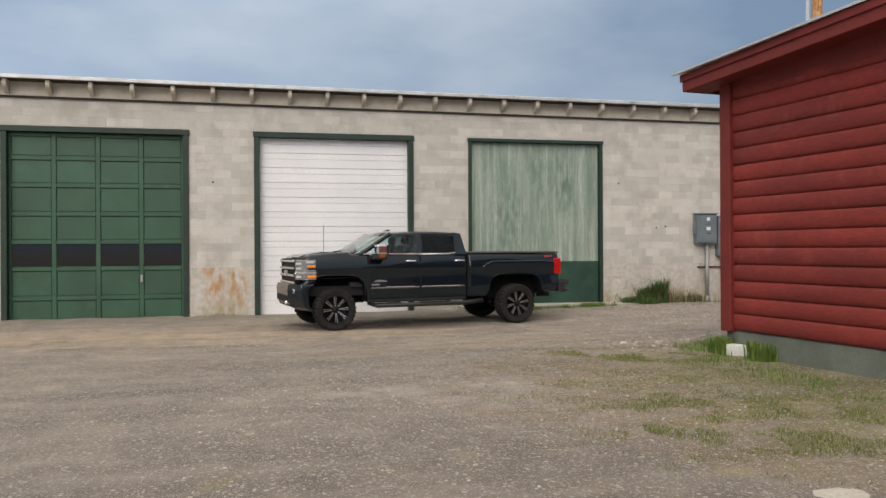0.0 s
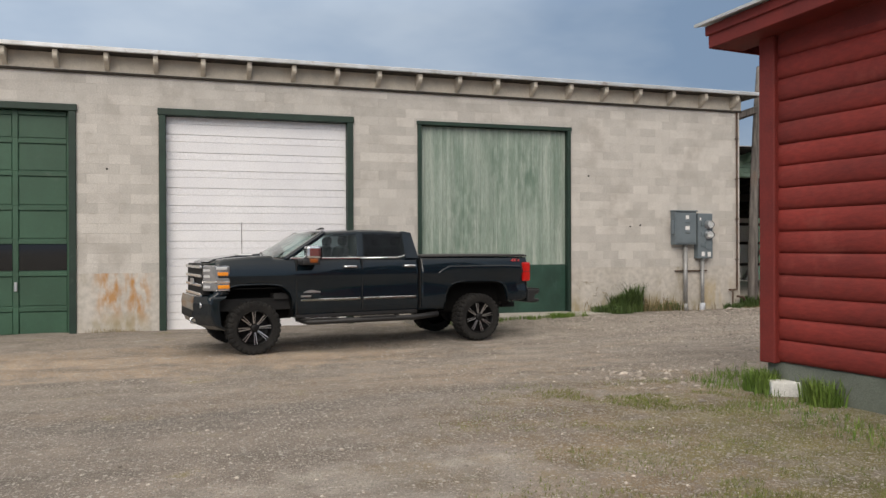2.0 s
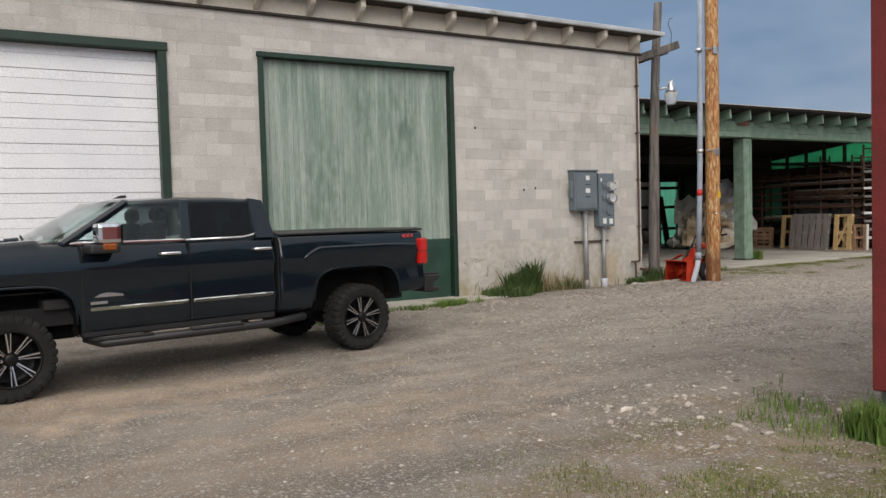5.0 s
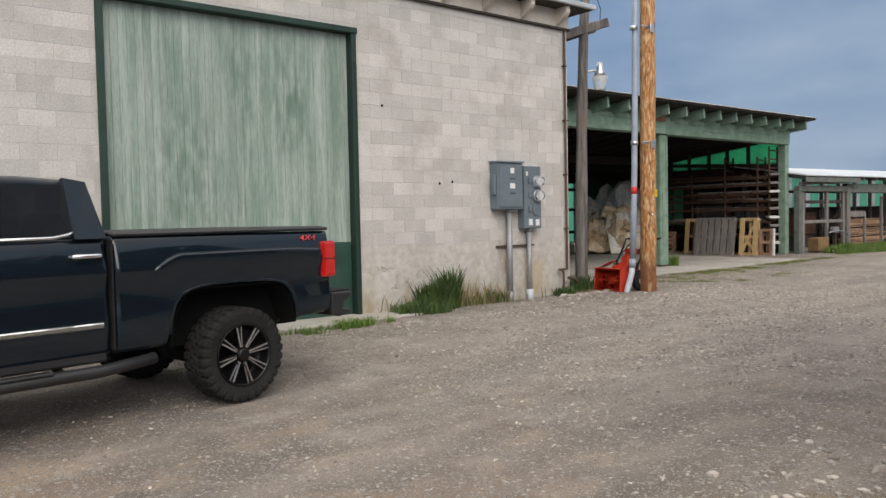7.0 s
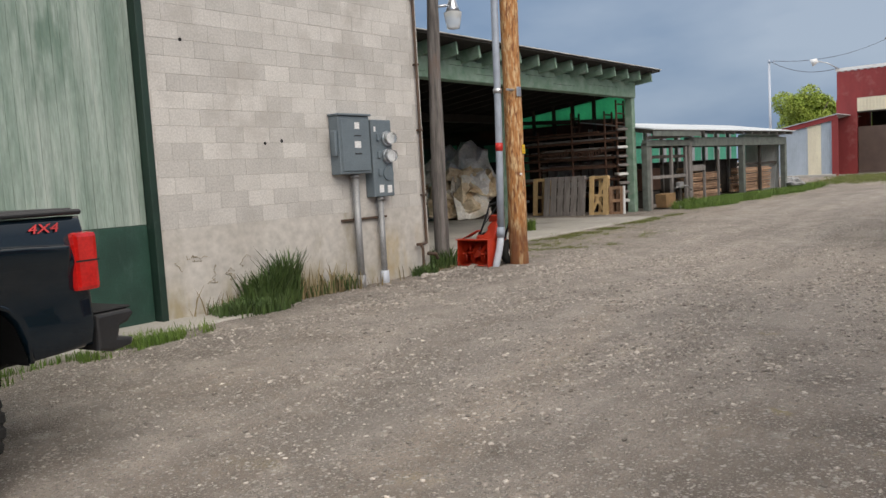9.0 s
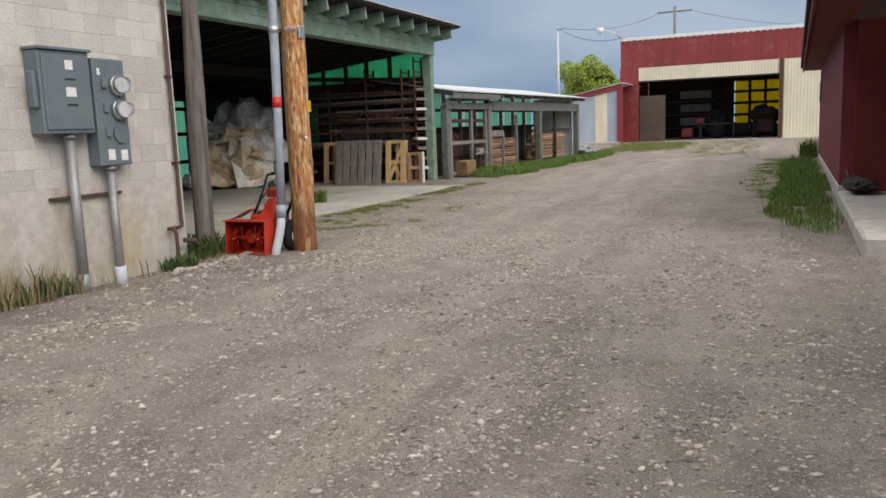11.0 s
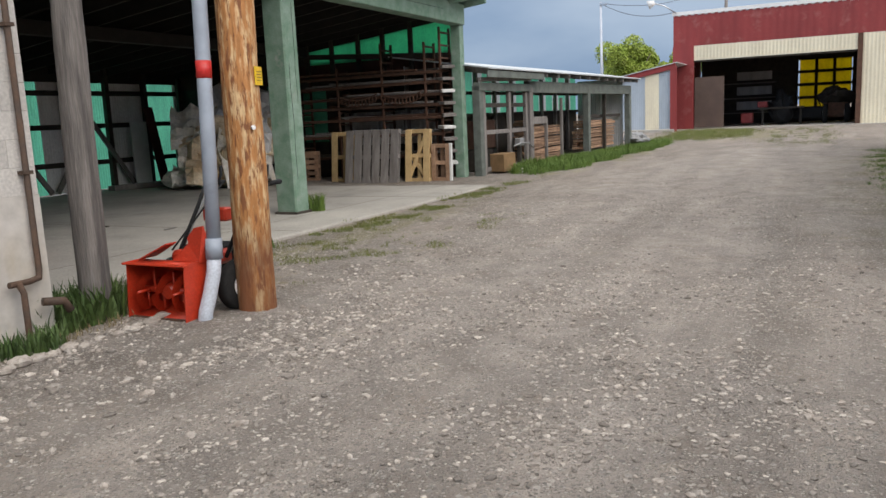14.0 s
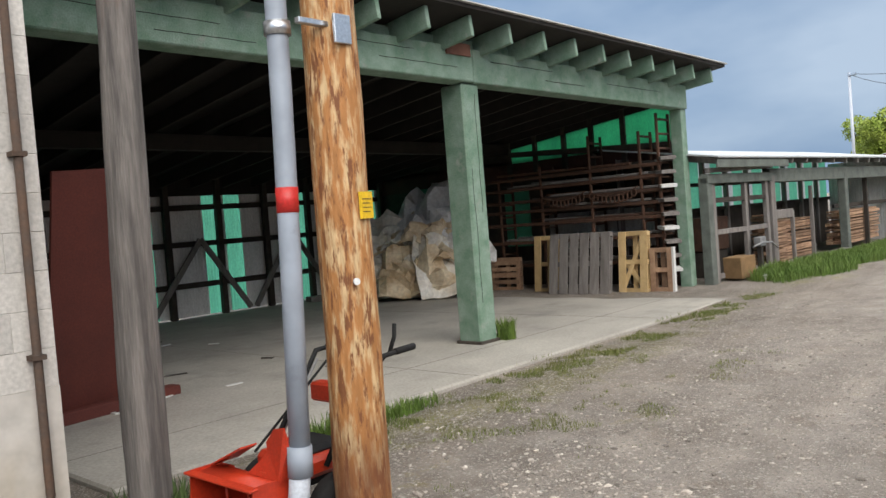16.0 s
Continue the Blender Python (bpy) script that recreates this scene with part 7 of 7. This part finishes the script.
plate("chute_side", [(0.17, -0.34, 0.44), (0.34, -0.36, 0.44), (0.3, -0.52, 0.62), (0.2, -0.5, 0.6)], 0.008)
plate("belt_guard", [(0.12, -0.02, 0.455), (0.3, -0.02, 0.455), (0.25, -0.3, 0.58), (0.14, -0.3, 0.58)], 0.01)
part("engine", cube(0.42, 0.72, -0.5, -0.16, 0.3, 0.52, 0.03), M_BLACK, blower)
part("engine_cover", cube(0.36, 0.62, -0.56, -0.1, 0.36, 0.48, 0.03), M_BLOWER, blower)
for y in (-0.66, 0.0):
    wh = part("wheel", revolve(bmesh.new(), [(0.1, -0.05), (0.19, -0.055), (0.205, -0.03), (0.205, 0.03), (0.19, 0.055), (0.1, 0.05)], 28), M_RUBBER, blower)
    wh.location = (0.5, y - 0.02, 0.2)
    part("wheel_hub", revolve(bmesh.new(), [(0.1, -0.045), (0.07, -0.05), (0.04, -0.06), (0.001, -0.06)], 20), M_LABEL, wh)
for y in (-0.06, -0.58):
    part("handle_bar", rod([(0.5, y, 0.42), (0.78, y, 0.8), (0.95, y + (0.06 if y > -0.3 else -0.06), 0.96), (1.12, y + (0.06 if y > -0.3 else -0.06), 0.97)], 0.016, 10), M_BLACK, blower)
    part("grip", rod([(1.04, y + (0.06 if y > -0.3 else -0.06), 0.968), (1.2, y + (0.06 if y > -0.3 else -0.06), 0.975)], 0.021, 10), M_BLACK, blower)
    part("lever", rod([(1.03, y - 0.02, 0.96), (1.08, y - 0.02, 1.05), (1.09, y - 0.02, 1.13)], 0.013, 8), M_BLACK, blower)
    part("strut", rod([(0.55, y, 0.45), (0.9, y - 0.01, 0.92)], 0.008, 6), M_CONDUIT, blower)
part("dash_panel", cube(0.84, 0.94, -0.3, -0.04, 0.66, 0.78, 0.015), M_BLOWER, blower)
part("crank_rod", rod([(0.3, -0.2, 0.5), (0.95, -0.2, 0.98)], 0.008, 6), M_BLACK, blower)


# ---- loose ground cover ----
def blades(name, label, material, spots, seed, category="grass", wide=1.0):
    """Tufts of bent blades. spots: x0, x1, y0, y1, number, height, patchiness."""
    rng = random.Random(seed)
    verts, faces = [], []
    for x0, x1, y0, y1, count, height, patchy in spots:
        made = tries = 0
        while made < count and tries < count * 12:
            tries += 1
            x, y = rng.uniform(x0, x1), rng.uniform(y0, y1)
            ex, ey = (2 * x - x0 - x1) / (x1 - x0), (2 * y - y0 - y1) / (y1 - y0)
            rim = 1 - (abs(ex) ** 3 + abs(ey) ** 3) ** (1 / 3) + 0.35 * noise.noise((x * 0.9, y * 2.1, seed + 5))
            k = 0.5 + 0.5 * noise.noise((x * 1.7, y * 1.7, seed)) + 0.25 * noise.noise((x * 5, y * 5, seed))
            if k < patchy or rng.random() > smooth(rim * 2.2):
                continue
            h = height * rng.uniform(0.35, 1.1) * (0.6 + 0.5 * k)
            a, ln = rng.uniform(0, 6.28), rng.uniform(0.15, 0.6) * h
            wd = wide * min(0.009, 0.02 * h + 0.0025) * rng.uniform(0.7, 1.3)
            dx, dy, sx, sy = math.cos(a) * ln, math.sin(a) * ln, -math.sin(a) * wd, math.cos(a) * wd
            z = ground_z(x, y) + relief(x, y) - 0.01
            if 1.2 < y < 11 and 0.9 < x < 13.6:
                z = 0.045
            b = len(verts)
            verts += [(x - sx, y - sy, z), (x + sx, y + sy, z), (x + dx * 0.4 + sx * 0.8, y + dy * 0.4 + sy * 0.8, z + h * 0.6), (x + dx * 0.4 - sx * 0.8, y + dy * 0.4 - sy * 0.8, z + h * 0.6), (x + dx, y + dy, z + h)]
            faces += [(b, b + 1, b + 2, b + 3), (b + 3, b + 2, b + 4)]
            made += 1
    me = bpy.data.meshes.new(name)
    me.from_pydata(verts, [], faces)
    me.materials.append(material)
    return tagged(new(name, me), label, category, kind="stuff")


M_GRASS = mat("fresh_grass", (0.115, 0.15, 0.03), (0.16, 0.165, 0.05), scale=1.5, rough=0.75, bump=0, island=0.35)
M_DARKGRASS = mat("lush_weeds", (0.045, 0.085, 0.02), (0.075, 0.12, 0.03), scale=3, rough=0.75, bump=0, island=0.35)
M_DRYGRASS = mat("dry_stems", (0.27, 0.21, 0.11), (0.20, 0.16, 0.08), scale=3, rough=0.85, bump=0, island=0.3)
M_TUFT = mat("fresh_tuft", (0.085, 0.16, 0.022), (0.13, 0.19, 0.035), scale=2, rough=0.75, bump=0, island=0.35)
blades("short_grass", "short sparse green grass over the gravel", M_GRASS, [
    (-11.2, -6.0, -16.5, -8.2, 16000, 0.035, 0.52), (-9.4, -6.4, -10.6, -8.4, 3500, 0.045, 0.5), (-10.8, -7.6, -15.2, -12.0, 5000, 0.05, 0.5), (2.0, 13.4, 0.5, 1.24, 9000, 0.06, 0.52), (1.8, 7.5, -1.4, 0.9, 3500, 0.045, 0.62),
    (26.0, 34.0, -2.6, 1.6, 12000, 0.14, 0.35), (22, 34, -5.5, -2.5, 3000, 0.08, 0.55)], 3)
blades("lush_grass", "lush bright green grass along the lean-to and barn", mat("lush_grass", (0.08, 0.155, 0.022), (0.12, 0.185, 0.034), scale=1.5, rough=0.75, bump=0, island=0.35), [
    (13.4, 21.0, 0.2, 1.9, 20000, 0.22, 0.25), (19.5, 27.5, 0.0, 1.7, 14000, 0.2, 0.28), (3.0, 20.8, -7.38, -6.3, 20000, 0.17, 0.3), (7.0, 20.8, -6.9, -5.6, 6000, 0.07, 0.5), (20.3, 21.3, -7.4, -6.8, 500, 0.7, 0.0)], 13)
blades("grass_tuft", "tall fresh grass at the cabin's corner and round the posts", M_TUFT, [
    (-7.5, -6.3, -10.4, -8.7, 420, 0.13, 0.45), (-7.2, -6.78, -9.85, -9.45, 1000, 0.34, 0.05), (-7.1, -6.7, -10.6, -10.1, 500, 0.36, 0.05), (-7.9, -7.1, -13.5, -9.9, 800, 0.1, 0.4), (-8.2, -4.4, -0.75, -0.45, 1500, 0.13, 0.3), (-7.0, -5.8, -9.4, -8.2, 220, 0.12, 0.5), (6.86, 7.15, 2.35, 2.7, 260, 0.34, 0.0), (2.2, 4.2, 0.9, 1.24, 1500, 0.15, 0.45),
    (-6.2, -4.4, -1.05, -0.72, 1100, 0.15, 0.3), (-8.8, -6.4, -1.3, -0.78, 1000, 0.13, 0.4), (13.6, 15.5, 1.2, 1.9, 1400, 0.3, 0.3)], 5)
blades("weeds", "dark green weeds growing against the block wall", M_DARKGRASS, [
    (-3.2, -2.75, -0.36, -0.03, 420, 0.76, 0.0), (-3.6, -2.8, -0.42, -0.03, 900, 0.5, 0.1), (-4.25, -3.0, -0.7, -0.05, 1500, 0.22, 0.25), (-2.7, -1.5, -0.2, -0.02, 160, 0.3, 0.3), (-0.1, 1.0, -0.15, 0.5, 1600, 0.36, 0.1), (-0.45, 0.1, -0.35, -0.02, 350, 0.2, 0.2)], 7, "weeds", 1.7)
blades("dry_stems", "dry tan stalks standing along the block wall", M_DRYGRASS, [
    (-4.5, -1.6, -0.25, -0.02, 130, 0.5, 0.3), (-2.9, -0.6, -0.3, -0.02, 90, 0.36, 0.3), (-0.3, 0.9, -0.3, 0.2, 300, 0.1, 0.2), (-15.0, -13.6, -0.15, -0.02, 130, 0.12, 0.3)], 9, "weeds")

M_STONE = mat("pale_stones", (0.44, 0.398, 0.352), (0.24, 0.207, 0.178), scale=9, fine=70, rough=0.9, bump=0.2, island=0.5)


def stones(name, label, spots, seed):
    """Loose stones, each a squashed, knocked-about lump."""
    rng = random.Random(seed)
    proto = bmesh.new()
    bmesh.ops.create_icosphere(proto, subdivisions=1, radius=1)
    pv, pf = [v.co.copy() for v in proto.verts], [[v.index for v in f.verts] for f in proto.faces]
    proto.free()
    verts, faces = [], []
    for x0, x1, y0, y1, count, small, large in spots:
        for _ in range(count):
            x, y = rng.uniform(x0 - 0.6, x1 + 0.6), rng.uniform(y0 - 0.4, y1 + 0.4)
            ex, ey = (2 * x - x0 - x1) / (x1 - x0), (2 * y - y0 - y1) / (y1 - y0)
            drift = 0.5 + 0.9 * noise.noise((x * 0.45, y * 1.1, 2)) + 0.6 * noise.noise((x * 1.6, y * 2.4, 6))
            if (0.9 < x < 13.7 and y > 1.2) or y > -0.05 and x < 0.2 or rng.random() > drift * smooth((1.25 - max(abs(ex), abs(ey))) / 0.6):
                continue
            r = small + (large - small) * rng.random() ** 3
            z = ground_z(x, y) + relief(x, y) + r * 0.12
            a, sx, sy, sz = rng.uniform(0, 6.28), r * rng.uniform(0.8, 1.5), r * rng.uniform(0.6, 1.0), r * rng.uniform(0.4, 0.75)
            c, s = math.cos(a), math.sin(a)
            b = len(verts)
            for p in pv:
                j = rng.uniform(0.8, 1.15)
                px, py = p.x * sx * j, p.y * sy * j
                verts.append((x + px * c - py * s, y + px * s + py * c, z + p.z * sz * j))
            faces += [[i + b for i in f] for f in pf]
    me = bpy.data.meshes.new(name)
    me.from_pydata(verts, [], faces)
    me.materials.append(M_STONE)
    return tagged(new(name, me), label, "gravel", kind="stuff")


stones("gravel", "loose pale stones strewn over the gravel yard", [
    (-9.5, 3.0, -8.0, -0.6, 24000, 0.005, 0.018), (-6.5, 3.0, -6.8, -0.6, 42000, 0.005, 0.02), (-1.0, 9.0, -5.5, 0.6, 26000, 0.005, 0.018), (0.3, 3.5, -2.2, 0.4, 2600, 0.01, 0.03), (-4.0, 4.0, -6.5, -1.5, 4500, 0.009, 0.026), (-6.0, 2.0, -7.4, -3.0, 8000, 0.01, 0.028), (-3.2, 1.6, -2.4, -0.1, 2200, 0.01, 0.042), (-14, -6, -13, -6.5, 5000, 0.006, 0.018),
    (-15, -8.5, -19, -11, 3500, 0.006, 0.018), (2.0, 13.0, -6.0, 1.0, 7000, 0.008, 0.022), (-8.2, -6.2, -10.2, -7.6, 1100, 0.01, 0.045), (-20, -8, -6, -0.9, 900, 0.006, 0.02)], 11)
single("flat_stone", rumpled(-9.85, -15.45, 0.17, 0.11, 0.05, 71, n=16, rough=0.2, base=-0.04), M_CONC, "pale flat stone set in the ground", "stone")
blk = cube(-0.17, 0.17, -0.1, 0.1, 0.0, 0.19, 0.02, 2)
single("concrete_block", blk, M_WHITEBOARD, "pale concrete block in the grass by the cabin", "block", at=(-6.9, -9.88, -0.045), turn=-30)
for i in range(12):
    rr = 0.03 + 0.035 * random.random()
    sx, sy = -0.55 + 0.12 * i + random.uniform(-0.05, 0.05), -0.35 - 0.12 * random.random()
    single("rock", rumpled(0, 0, rr * 1.3, rr, rr * 1.1, 80 + i, n=10, rough=0.25, base=-0.02), M_STONE, "grey rock lying by the wall's corner", "rock", group="rocks by the corner", at=(sx, sy, 0.0))

for i in range(9):
    x0 = -4.35 + 0.13 * i
    pts, px, pz = [], x0, 0.25 + 0.5 * random.random()
    for k in range(7):
        pts.append((px, -0.016, pz))
        px, pz = px + random.uniform(-0.07, 0.1), pz + random.uniform(-0.06, 0.05)
    single("dead_vine", rod(pts, 0.0025, 5), M_DRYGRASS, "dead vine clinging to the rendered base", "vine", group="dead vines")
for x, zz in ((-2.95, 2.02), (-2.68, 2.05), (-4.05, 3.2), (-14.5, 3.1)):
    single("bolt_hole", rod([(x, -0.004, zz), (x, 0.004, zz)], 0.022, 10), M_BLACK, "small dark hole in the block wall", "hole", group="holes in the wall")

lay_blocks()
